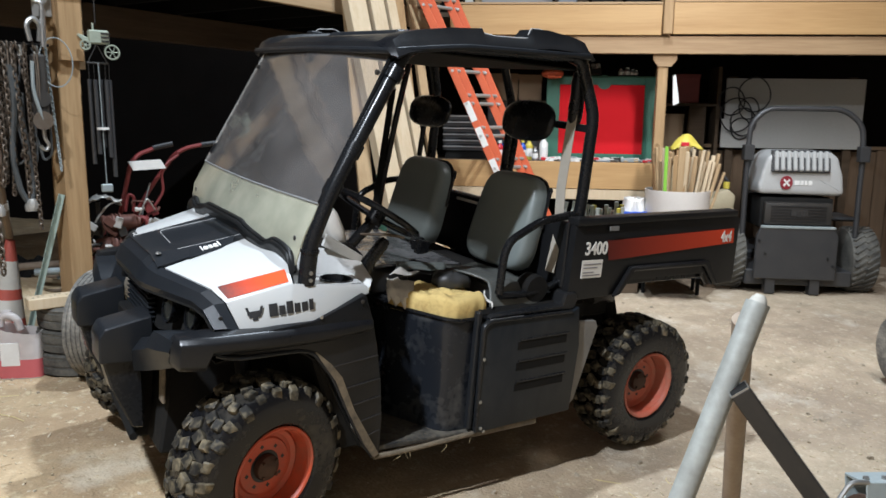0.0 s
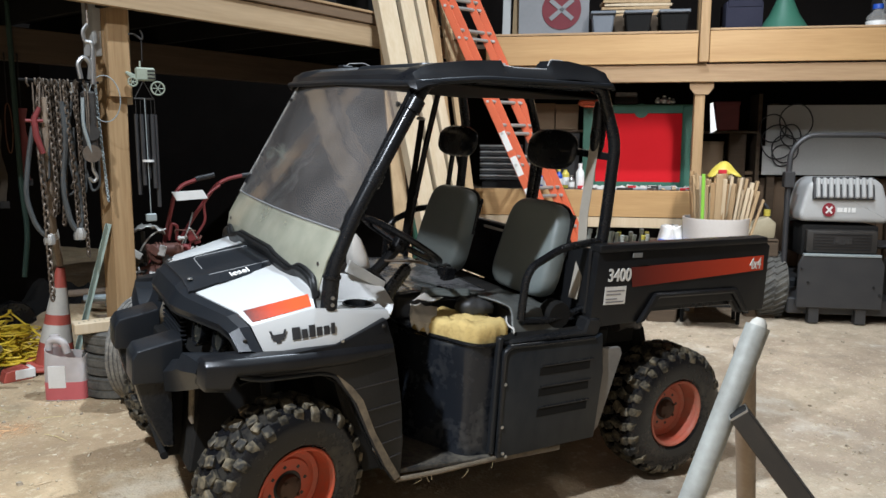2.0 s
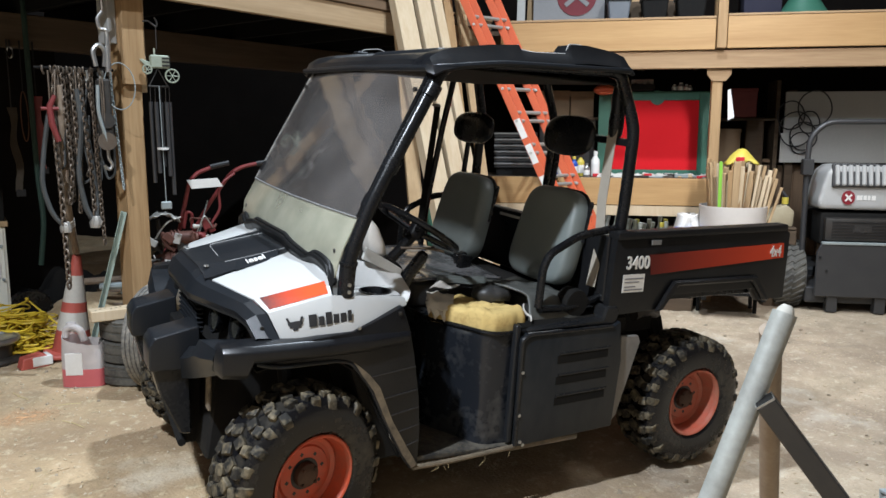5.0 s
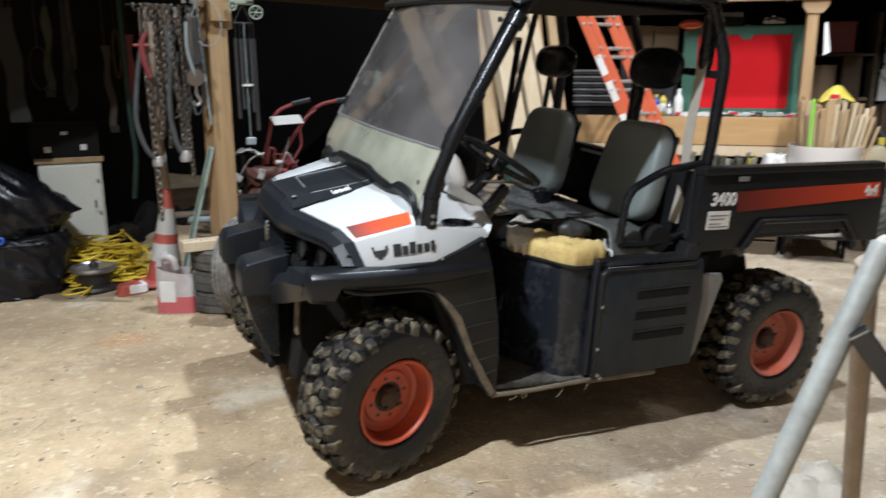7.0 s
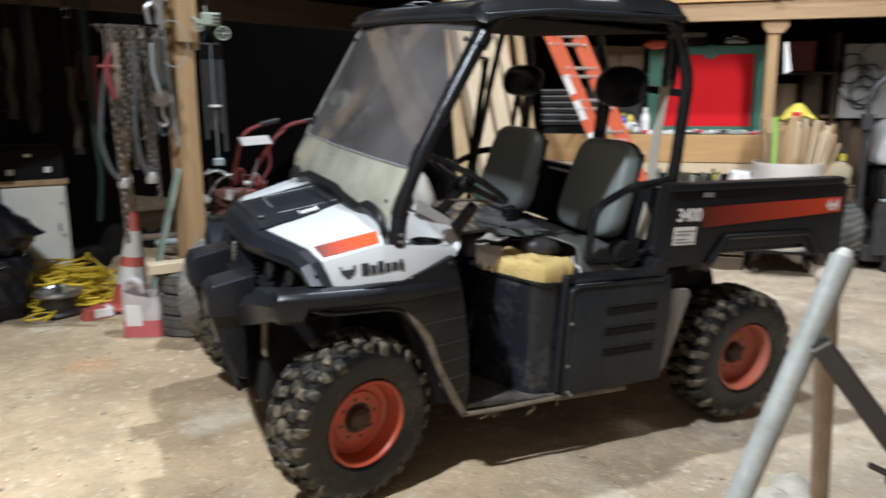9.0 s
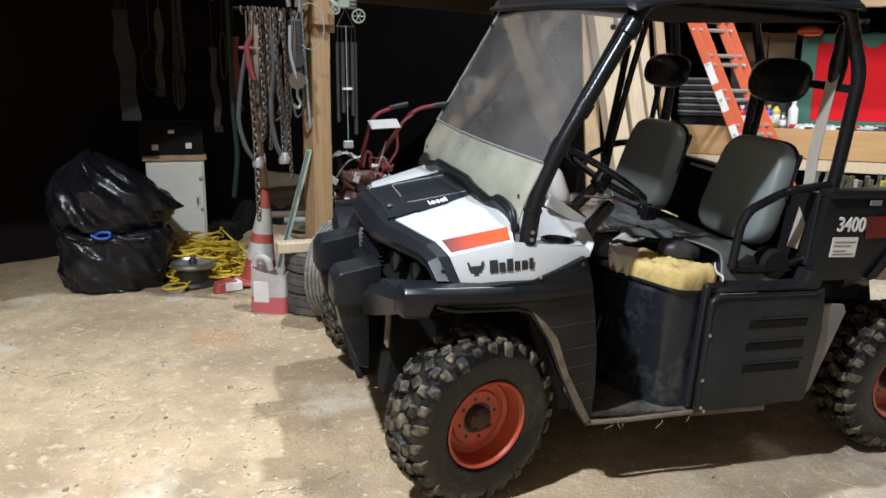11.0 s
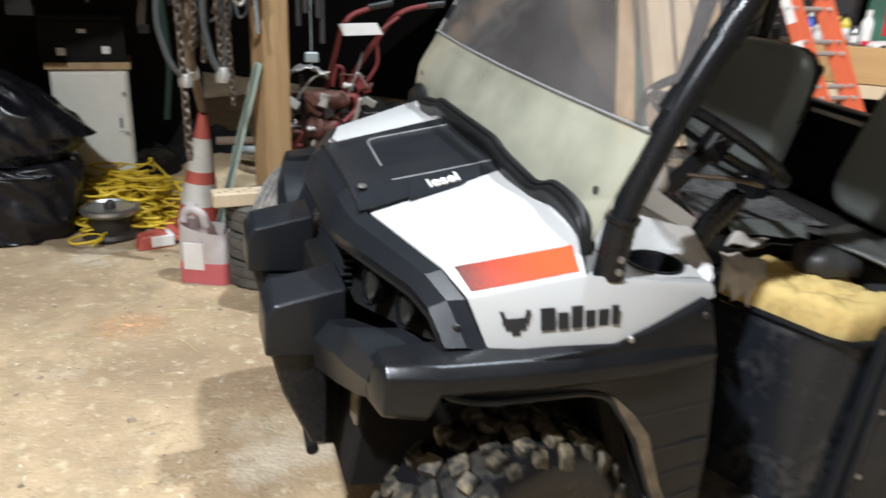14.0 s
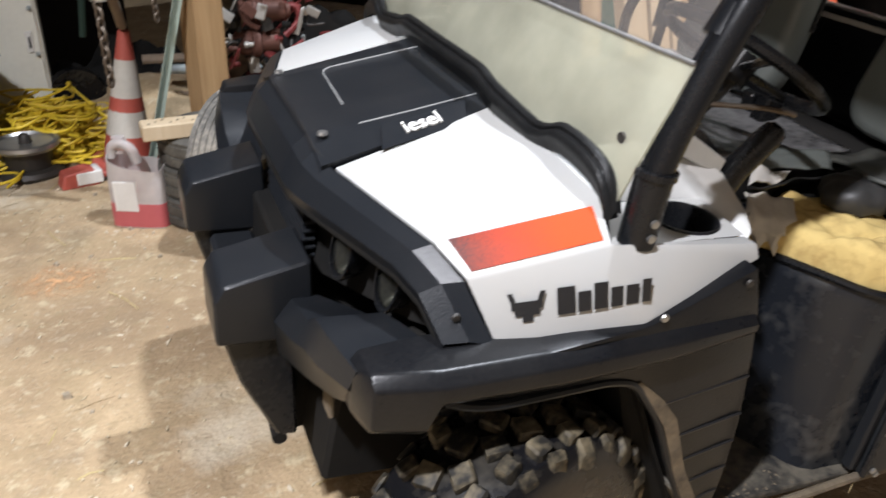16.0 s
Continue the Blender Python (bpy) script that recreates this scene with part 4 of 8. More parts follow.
# front fenders with the wheel arch, bumper strip and grooves
def fender(fx):
    out = [(-.195, .742), (-.165, .736), (-.10, .728), (.10, .730), (.150, .715), (.232, .61), (.300, .47), (.375, .33), (.415, .275), (.445, .285), (.442, .42), (.425, .56),
           (.395, .72), (.372, .815), (.338, .905), (.235, .860), (.15, .826), (.03, .815), (-.09, .798), (-.20, .786)]
    b = prism(out, -.700, -.645, bev=.007, seg=2)
    for v in b.verts:
        if v.co.x < -.05:
            v.co.y += (-.05 - v.co.x) * .16
        if v.co.z < .6:
            v.co.y += (.6 - v.co.z) * .04
    part("front_fender", fx(b), BLACKF, veh, "black front fender with wheel arch")
    secs = []
    for x, yo, zb, zt in ((-.302, -.640, .705, .778), (-.286, -.682, .694, .798), (-.210, -.704, .692, .804), (-.190, -.708, .742, .804), (0, -.716, .742, .808), (.2, -.718, .750, .814), (.368, -.714, .768, .818)):
        secs.append([(x, -.60, zt), (x, yo + .020, zt), (x, yo, zt - .018), (x, yo, zb + .018), (x, yo + .015, zb), (x, -.60, zb)])
    part("bumper_beam", fx(loft(secs, bev=.005)), BLACKF, veh, "black moulded bumper beam along the fender")
    lipb = tube([(-.175, -.680, .738), (-.15, -.690, .732), (-.10, -.695, .724), (.10, -.697, .728), (.150, -.697, .715), (.232, -.693, .61), (.300, -.690, .47), (.375, -.686, .33), (.415, -.685, .275)], .008, 8, .03)
    part("arch_lip", fx(lipb), BLACK, veh)
    part("arch_edge", fx(loft([[(x, -.702, z), (x + w, -.7025, z + w * .5), (x + w, -.694, z + w * .5), (x, -.690, z)] for x, z, w in ((.150, .712, .010), (.200, .655, .020), (.240, .600, .024), (.300, .470, .020), (.372, .335, .026), (.412, .278, .022))])), MUD, veh, "mud-stained arch edge")
    for k, (z, x0, x1) in enumerate(((.665, .225, .402), (.575, .265, .418), (.505, .30, .428), (.435, .335, .436), (.370, .365, .438))):
        part("fender_groove", fx(tube([(x0, -.6985 + (.6 - min(z, .6)) * .04, z - .012), (x1, -.6995 + (.6 - min(z, .6)) * .04, z + .010)], .0030, 6, 0)), INK, veh)
    for x, z, y in ((.172, .838, -.700), (.325, .880, -.702), (-.146, .842, -.622)):
        part("body_bolt", fx(turned([(0, -.005), (.006, -.004), (.0075, 0)], 10, "y", (x, y, z))), STEEL if x < .2 and x > 0 else DARKST, veh)
    lin = sheet([[(x, y, z) for y in (-.66, -.40)] for x, z in ((-.17, .705), (-.14, .712), (-.08, .715), (.10, .722), (.20, .66), (.28, .50), (.38, .31))], .006)
    part("wheel_liner", fx(lin), UNDER, veh)
    top = [(-.298, -.635, .784), (-.312, -.54, .780), (-.317, -.475, .773), (-.316, -.425, .735), (-.312, -.285, .690)]
    corner = sheet([top, [(-.306, -.625, .745), (-.328, -.54, .728), (-.335, -.475, .716), (-.339, -.425, .694), (-.345, -.285, .645)], [(-.272, -.610, .690), (-.300, -.54, .660), (-.311, -.475, .636), (-.318, -.425, .617), (-.335, -.285, .570)]], .014)
    part("bumper_wing", fx(corner), BLACK, veh, "black bumper wing", sharp=30)
    part("bumper_top", fx(sheet([top, [(-.17, -.615, .786), (-.19, -.53, .776), (-.203, -.475, .764), (-.214, -.425, .730), (-.262, -.285, .688)]], .010)), BLACK, veh)
    blk = prism([(-.448, .606), (-.450, .700), (-.432, .732), (-.275, .768), (-.265, .60)], -.294, -.150, bev=.012, seg=3)
    part("bumper_block", fx(blk), BLACK, veh, "moulded black bumper upright")
    skid = prism([(-.435, .608), (-.39, .612), (-.305, .608), (-.295, .345), (-.335, .350), (-.405, .50)], -.275, -.165, bev=.006)
    part("skid_horn", fx(skid), BLACKD, veh)
    part("tow_bracket", fx(box(-.262, -.250, -.385, -.335, .470, .70, .004)), MUD, veh, "dusty flat steel bumper stay")


both(fender)
part("front_frame", box(-.30, -.24, -.17, .17, .26, .70, .008), UNDER, veh)
part("bumper_bridge", box(-.40, -.30, -.16, .16, .55, .60, .01), BLACK, veh)
part("lower_frame", tube([(-.32, -.22, .29), (-.30, .22, .29)], .016, 8, 0), UNDER, veh)


def chassis():
    part("chassis", prism([(-.26, .26), (-.22, .60), (.3, .62), (.42, .30), (1.5, .30), (1.65, .62), (2.00, .66), (2.06, .50), (1.6, .24), (.2, .22)], -.34, .34, bev=.01), UNDER, veh)
    for s in (1, -1):
        for x in (-.10, .12):
            part("suspension_arm", tube([(x, s * .25, .30), (0, s * .55, .26)], .016, 8, 0), UNDER, veh)
        part("shock_absorber", tube([(.02, s * .33, .70), (.02, s * .50, .33)], .030, 10, 0), UNDER, veh)
        part("rear_axle", tube([(1.93, s * .2, .33), (1.93, s * .60, .31)], .030, 10, 0), UNDER, veh)
        part("rear_shock", tube([(1.85, s * .40, .70), (1.90, s * .50, .35)], .030, 10, 0), UNDER, veh)
        part("box_bracket", box(1.60, 1.78, s * .45 - .04, s * .45 + .04, .64, .76, .01), UNDER, veh)
    part("exhaust_pipe", tube([(1.62, -.52, .735), (1.72, -.50, .745), (1.86, -.42, .70)], .028, 10, .05), DARKST, veh)


chassis()


# cab: floor, dash, seat base, seats
STRAWM = M("dry_straw", (.30, .23, .12), .85, 0, (.18, .13, .07), scale=30, fine=120)
GRIME = M("grimy_floor_plastic", (.018, .018, .018), .6, 0, (.17, .15, .115), scale=9, fine=50, bump=.3, mix=.9, lo=.42, hi=.66)


def cab():
    part("floor_pan", prism([(.33, .40), (.40, .29), (.88, .268), (.90, .285), (.42, .31), (.36, .42)], -.68, .68, bev=.004), GRIME, veh, "dusty black footwell floor")
    b = bmesh.new()
    for i in range(9):
        x = .46 + i * .045
        join(box(x, x + .018, -.66, -.25, .292 - .02 * i / 9, .303 - .02 * i / 9, .003), b)
    part("floor_ribs", b, GRIME, veh)
    part("sill", tube([(.42, -.690, .272), (.60, -.695, .274), (.87, -.695, .284)], .010, 8, 0), MUD, veh, "mud-caked sill edge")
    part("sill_strip", box(.865, 1.205, -.700, -.688, .268, .292, .003), MUD, veh, "mud-stained strip below the side panel")
    random.seed(77)
    for k in range(5):
        x = random.uniform(.50, .95)
        part("straw_wisp", tube([(x, -.70, .275), (x + random.uniform(-.02, .02), -.705, .262), (x + random.uniform(-.03, .04), -.708, random.uniform(.225, .258))], .0011, 4, .01), STRAWM, veh, "dry straw caught on the sill")
    crumbs = bmesh.new()
    for k in range(320):
        x, y = random.uniform(.45, .72), -.67 + .30 * random.random() ** 2
        r = random.uniform(.0012, .0042)
        join(moved(box(-r, r, -r * .6, r * .6, 0, r * .7, 0), Matrix.Translation((x, y, .308 - (x - .42) * .055)) @ Matrix.Rotation(random.uniform(0, 3), 4, "Z")), crumbs)
    tagged(part("floor_crumbs", crumbs, MUD, veh, "chaff and crumbs on the footwell floor"), kind="stuff")
    part("firewall", prism([(.10, .90), (.34, .86), (.42, .30), (.30, .30)], -.64, .64, bev=.01), UNDER, veh)
    dash = [[(x, y, z) for y in (-.44, -.3, -.15, 0, .2, .45, .60)] for x, z in ((.12, .97), (.28, 1.02), (.40, 1.03), (.455, .985), (.47, .90), (.44, .80))]
    part("dashboard", sheet(dash, .012), BLACKD, veh, "dusty black dashboard")
    b = bmesh.new()
    rows = []
    for z, dx in ((.285, .0), (.45, .022), (.62, .004), (.72, 0), (.745, .002), (.755, .012)):
        half = [(.602 + dx, 0), (.602 + dx, .36), (.612 + dx, .40), (.676 + dx * .8, .522), (.728 + dx * .6, .618), (.748, .640 - dx * .3), (.775, .652 - dx * .3), (.88, .656 - dx * .3)]
        rows.append([(x, y, z) for x, y in half[::-1]] + [(x, -y, z) for x, y in half[1:]])
    rows.append([(.86, y, .755) for x, y, z in rows[-1]])
    part("seat_pod", sheet(rows, .008), M("blue_black_plastic", (.011, .013, .017), .26, 0, (.085, .085, .082), scale=7, fine=38, bump=.16, mix=.7, spec=.35, lo=.52, hi=.70), veh, "scuffed blue-black seat base", sharp=40)
    part("seat_pod_rear", box(.86, 1.46, -.66, .66, .30, .79, .02), UNDER, veh)
    for x0, y0, y1 in ((.61, -.24, .36), (.80, .365, .60), (1.00, -.60, -.245)):
        cush = box(x0, 1.27, y0, y1, .757, .868, .028, seg=3)
        for v in cush.verts:
            v.co.z -= .02 * max(0, (v.co.x - .8)) / .4
        part("seat_cushion", cush, VINYLD, veh, "worn dark vinyl bench cushion")
    part("cushion_trim", tube([(.602, .36, .757), (.602, -.37, .757), (.678, -.522, .757), (.735, -.632, .755), (.775, -.660, .753), (1.02, -.664, .755), (1.25, -.655, .77)], .009, 8, .03), TUBE, veh)


cab()


def lump(fn, lo, hi, nx, ny):
    """A closed soft slab: fn(u, v) gives its upper surface and its edge."""
    b = bmesh.new()
    g = [[b.verts.new(fn(i / nx, j / ny)) for j in range(ny + 1)] for i in range(nx + 1)]
    for r0, r1 in zip(g, g[1:]):
        for j in range(ny):
            b.faces.new((r0[j], r1[j], r1[j + 1], r0[j + 1]))
    bmesh.ops.recalc_face_normals(b, faces=b.faces)
    return b


VINYLM = M("mid_grey_vinyl", (.092, .096, .088), .42, 0, (.055, .056, .052), scale=5, fine=200, bump=.12)


def curl(x, y, z):
    """A crumpled flap of seat vinyl rolled back on itself."""
    b = bmesh.new()
    rows = []
    for k, (r, h) in enumerate(((.078, -.01), (.086, .010), (.080, .030), (.060, .044), (.034, .050), (.008, .046))):
        rows.append([b.verts.new((x + r * 1.05 * math.cos(a) * (1 + .22 * noise.noise((math.cos(a) * 1.6, math.sin(a) * 1.6, k * .3))), y + r * .82 * math.sin(a) * (1 + .2 * noise.noise((math.cos(a) * 2, math.sin(a) * 2, 4 + k * .3))),
                                 z + h + .010 * noise.noise((math.cos(a) * 2.4, math.sin(a) * 2.4, 8 + k * .5)))) for a in np.linspace(0, 2 * math.pi, 33)[:-1]])
    for r0, r1 in zip(rows, rows[1:]):
        for k in range(32):
            b.faces.new((r0[k], r0[(k + 1) % 32], r1[(k + 1) % 32], r1[k]))
    b.faces.new(rows[-1])
    return b


def torn_foam():
    plan = [Vector(p) for p in ((.603, -.395), (.640, -.455), (.690, -.540), (.735, -.622), (.775, -.648), (.850, -.652), (.915, -.640), (.935, -.56), (.945, -.47), (.93, -.40), (.85, -.365), (.76, -.345), (.68, -.36))]
    mid = Vector((.80, -.50))

    def reach(a):
        d = Vector((math.cos(a), math.sin(a)))
        best = .1
        for p, q in zip(plan, plan[1:] + plan[:1]):
            p, q = p - mid, q - mid
            e = q - p
            den = d.x * e.y - d.y * e.x
            if abs(den) > 1e-9:
                k, m = (p.x * e.y - p.y * e.x) / den, (p.x * d.y - p.y * d.x) / den
                if k > 0 and -.001 <= m <= 1.001:
                    best = k
        return best

    def f(u, v):
        a = 2 * math.pi * v
        e = max(0, (u - .82) / .18)
        r = reach(a) * (1 + .05 * noise.noise((math.cos(a) * 3, math.sin(a) * 3, 3)) + .03 * noise.noise((math.cos(a) * 9, math.sin(a) * 9, 5))) * (u if e == 0 else .82 + .18 * math.sin(min(1, e * 1.5) * math.pi / 2) - .03 * max(0, e - .74) / .26)
        x, y = mid.x + r * math.cos(a), mid.y + r * math.sin(a)
        h = .838 - .086 * e ** 2.4 + .016 * noise.noise((x * 11, y * 11, 1)) + .009 * noise.noise((x * 30, y * 30, 2)) + .05 * max(0, y + .52) * (1 - e)
        crease = y + .545 + .25 * (x - .8) + .03 * noise.noise((x * 9, y * 9, 6))
        h -= .020 * math.exp(-(crease / .012) ** 2) * (1 - e) + .012 * (crease > 0) * (1 - e) * min(1, crease / .02)
        if u > .99:
            h = .748
        return (x, y, h)
    b = lump(f, 0, 1, 26, 84)
    bmesh.ops.remove_doubles(b, verts=b.verts, dist=.0005)
    part("exposed_foam", b, FOAM, veh, "torn yellow seat foam", sharp=180)

    def flap(u, v):
        p, q = Vector((.598, -.392, .872)).lerp(Vector((.712, -.418, .858)), u), Vector((.585, -.448, .775)).lerp(Vector((.668, -.500, .752)), u)
        w = p.lerp(q, v * (1 - .20 * abs(math.sin(u * 9 + .6)) * (v > .7) - .25 * max(0, u - .6)))
        w.x += .012 * noise.noise((u * 3, v * 3, 8)) - .018 * math.sin(v * math.pi)
        w.y += .010 * noise.noise((u * 4, v * 4, 2)) - .022 * math.sin(v * math.pi)
        w.z += .010 * noise.noise((u * 4, v * 4, 4)) + .012 * math.sin(v * math.pi)
        return w
    b = lump(flap, 0, 1, 22, 18)
    bmesh.ops.solidify(b, geom=b.faces[:], thickness=.005)
    part("torn_flap", b, RAG, veh, "torn pale seat backing flap", sharp=180)

    def tongue(u, v):
        w = Vector((.615, -.380, .880)).lerp(Vector((.740, -.352, .868)), u).lerp(Vector((.685, -.315, .884)).lerp(Vector((.800, -.318, .872)), u), v)
        w.z += .010 * noise.noise((u * 3, v * 3, 5)) + .006 * math.sin(u * 6)
        return w
    b = lump(tongue, 0, 1, 12, 8)
    bmesh.ops.solidify(b, geom=b.faces[:], thickness=.004)
    part("torn_tongue", b, LABEL, veh, "white torn cover tongue", sharp=180)

    def patch(u, v):
        w = Vector((.69, -.31, .886)).lerp(Vector((.93, -.322, .866)), u).lerp(Vector((.74, -.22, .893)).lerp(Vector((.97, -.26, .885)), u), v)
        w.z += .008 * noise.noise((u * 4, v * 3, 15))
        return w
    b = lump(patch, 0, 1, 14, 8)
    bmesh.ops.solidify(b, geom=b.faces[:], thickness=.004)
    part("cover_patch", b, VINYL, veh, "shiny grey patch of torn cover", sharp=180)
    part("piping_wire", tube([(.606, -.392, .880), (.650, -.384, .868), (.735, -.366, .866), (.775, -.350, .868), (.84, -.352, .862), (.94, -.330, .858)], .0035, 6, .02), INK, veh)

    def strip(u, v):
        return (.935 + .006 * math.sin(v * 7) + .007 * u, -.655 + .07 * v, .79 + .05 * v + .004 * math.sin(9 * v) + .006 * u)
    b = lump(strip, 0, 1, 2, 12)
    bmesh.ops.solidify(b, geom=b.faces[:], thickness=.003)
    part("torn_strip", b, RAG, veh, "white torn cover edge", sharp=180)

    def vin(u, v):
        x, y = .932 + .27 * u, -.650 + .40 * v
        return (x + .03 * math.sin(v * 9) * (1 - u), y, .868 - .10 * (max(0, .18 - v) / .18) ** 1.5 + .016 * noise.noise((x * 12, y * 12, 9)) + .030 * math.sin(v * 3.1) * (1 - u))
    b = lump(vin, 0, 1, 18, 18)
    bmesh.ops.solidify(b, geom=b.faces[:], thickness=.008)
    part("loose_vinyl", b, VINYLM, veh, "wrinkled loose grey seat vinyl", sharp=180)

    def vin2(u, v):
        x, y = .62 + .44 * u, -.25 + .80 * v
        return (x, y, .880 + .016 * noise.noise((x * 5, y * 5, 3)) + .004 * noise.noise((x * 18, y * 16, 5)))
    b = lump(vin2, 0, 1, 24, 30)
    bmesh.ops.solidify(b, geom=b.faces[:], thickness=.008)
    part("split_cover", b, M("shiny_split_vinyl", (.22, .225, .235), .16, 0, (.05, .05, .052), scale=7, fine=40, bump=.22, mix=.95, lo=.40, hi=.62), veh, "split shiny grey bench cover", sharp=180)
    part("seat_knob", curl(.895, -.425, .842), VINYLD, veh, "curled dark flap of torn vinyl", sharp=180)
    part("belt_reel", turned([(0, -.04), (.055, -.04), (.06, -.02), (.06, .03), (.05, .04), (0, .04)], 20, "y", (1.18, -.60, .845)), UNDER, veh)
    for x, y, a in ((.99, -.02, 10), (1.02, .04, -12)):
        bk = box(-.03, .03, -.022, .022, 0, .075, .006)
        moved(bk, Matrix.Translation((x, y, .86)) @ Matrix.Rotation(radians(a), 4, "Y"))
        part("belt_buckle", bk, TUBE, veh)


torn_foam()


def seat(x, y, label):
    def outline(w0, w1, h, n=24):
        pts = []
        for i in range(n):
            a = 2 * math.pi * i / n
            c, s_ = math.cos(a), math.sin(a)
            ex = .45
            px = (abs(c) ** ex) * (1 if c > 0 else -1)
            pz = (abs(s_) ** ex) * (1 if s_ > 0 else -1)
            w = w0 + (w1 - w0) * (pz + 1) / 2
            pts.append((px * w / 2, pz * h / 2 + h / 2))
        return pts
    b = bmesh.new()
    rings = []
    for d, k in ((-.050, .86), (-.045, .95), (-.028, 1.0), (.020, 1.0), (.040, .97), (.046, .90)):
        ring = [b.verts.new((d, p[0] * k, (p[1] - .215) * k + .215)) for p in outline(.43, .37, .43)]
        rings.append(ring)
    for r0, r1 in zip(rings, rings[1:]):
        for i in range(len(r0)):
            b.faces.new((r0[i], r0[(i + 1) % len(r0)], r1[(i + 1) % len(r0)], r1[i]))
    b.faces.new(rings[0]), b.faces.new(rings[-1])
    o = part("seat_back", b, VINYL, veh, label, sharp=50)
    o.matrix_local = pose(x, y, .870, 0, 14, 0)
    pipe = tube([(.03, p[0] * 1.0, p[1]) for p in outline(.432, .372, .432)][0:13], .008, 6, 0)
    part("seat_piping", pipe, TUBE, o)
    part("seat_back_shell", box(.040, .055, -.18, .18, .03, .40, .01), TUBE, o)
    return o


seat(1.215, -.295, "grey vinyl driver seat back")
seat(1.105, .285, "grey vinyl passenger seat back")


def headrest(x, y, z, w=.135, h=.084):
    b = bmesh.new()
    bmesh.ops.create_uvsphere(b, u_segments=24, v_segments=14, radius=1)
    for v in b.verts:
        q = v.co
        v.co = Vector((q.x * .035, math.copysign(abs(q.y) ** .75, q.y) * w, math.copysign(abs(q.z) ** .75, q.z) * h))
    o = part("headrest", b, TUBE, veh, "black padded headrest", sharp=80)
    o.matrix_local = pose(x, y, z, 0, 8, 0)
    return o


headrest(1.325, -.295, 1.525, .175, .090)
headrest(1.225, .360, 1.520, .185, .080)
part("headrest_bracket", bar((1.37, -.20, 1.53), (1.42, -.60, 1.515), .05, .03), TUBE, veh)
part("headrest_bracket", bar((1.28, .42, 1.52), (1.42, .59, 1.53), .04, .03), TUBE, veh)
part("headrest_stem", tube([(1.38, -.10, 1.58), (1.375, -.16, 1.45), (1.33, -.19, 1.25)], .016, 8, .05), TUBE, veh)
part("headrest_stem", tube([(1.30, .50, 1.58), (1.27, .50, 1.25)], .014, 8, 0), TUBE, veh)


def belts():
    g = [[(1.385 - .02 * k, -.545 - .010 * k, 1.60 - .17 * k), (1.375 - .02 * k, -.500 - .010 * k, 1.60 - .17 * k)] for k in range(5)]
    g[3] = [(1.33, -.595, 1.07), (1.32, -.55, 1.07)]
    g[4] = [(1.30, -.60, .90), (1.29, -.555, .90)]
    part("seat_belt", sheet(g, .003), M("beige_webbing", (.33, .30, .25), .8, 0, (.24, .215, .175), scale=20, fine=300, bump=.2), veh, "faded beige seat belt webbing")
    b = turned([(0, 1.52), (.022, 1.525), (.030, 1.55), (.033, 1.60), (.029, 1.66), (.032, 1.70), (.026, 1.745), (0, 1.75)], 14, "z", (1.392, -.520, 0))
    part("belt_retractor", b, TUBE, veh, "black belt retractor sleeve")
    g = [[(1.12 - .012 * k, .53, 1.62 - .13 * k), (1.11 - .012 * k, .575, 1.62 - .13 * k)] for k in range(6)]
    part("seat_belt", sheet(g, .003), UNDER, veh)
    part("belt_guide", tube([(1.105, .52, 1.62), (1.10, .58, 1.62)], .008, 6, 0), STEEL, veh)


belts()


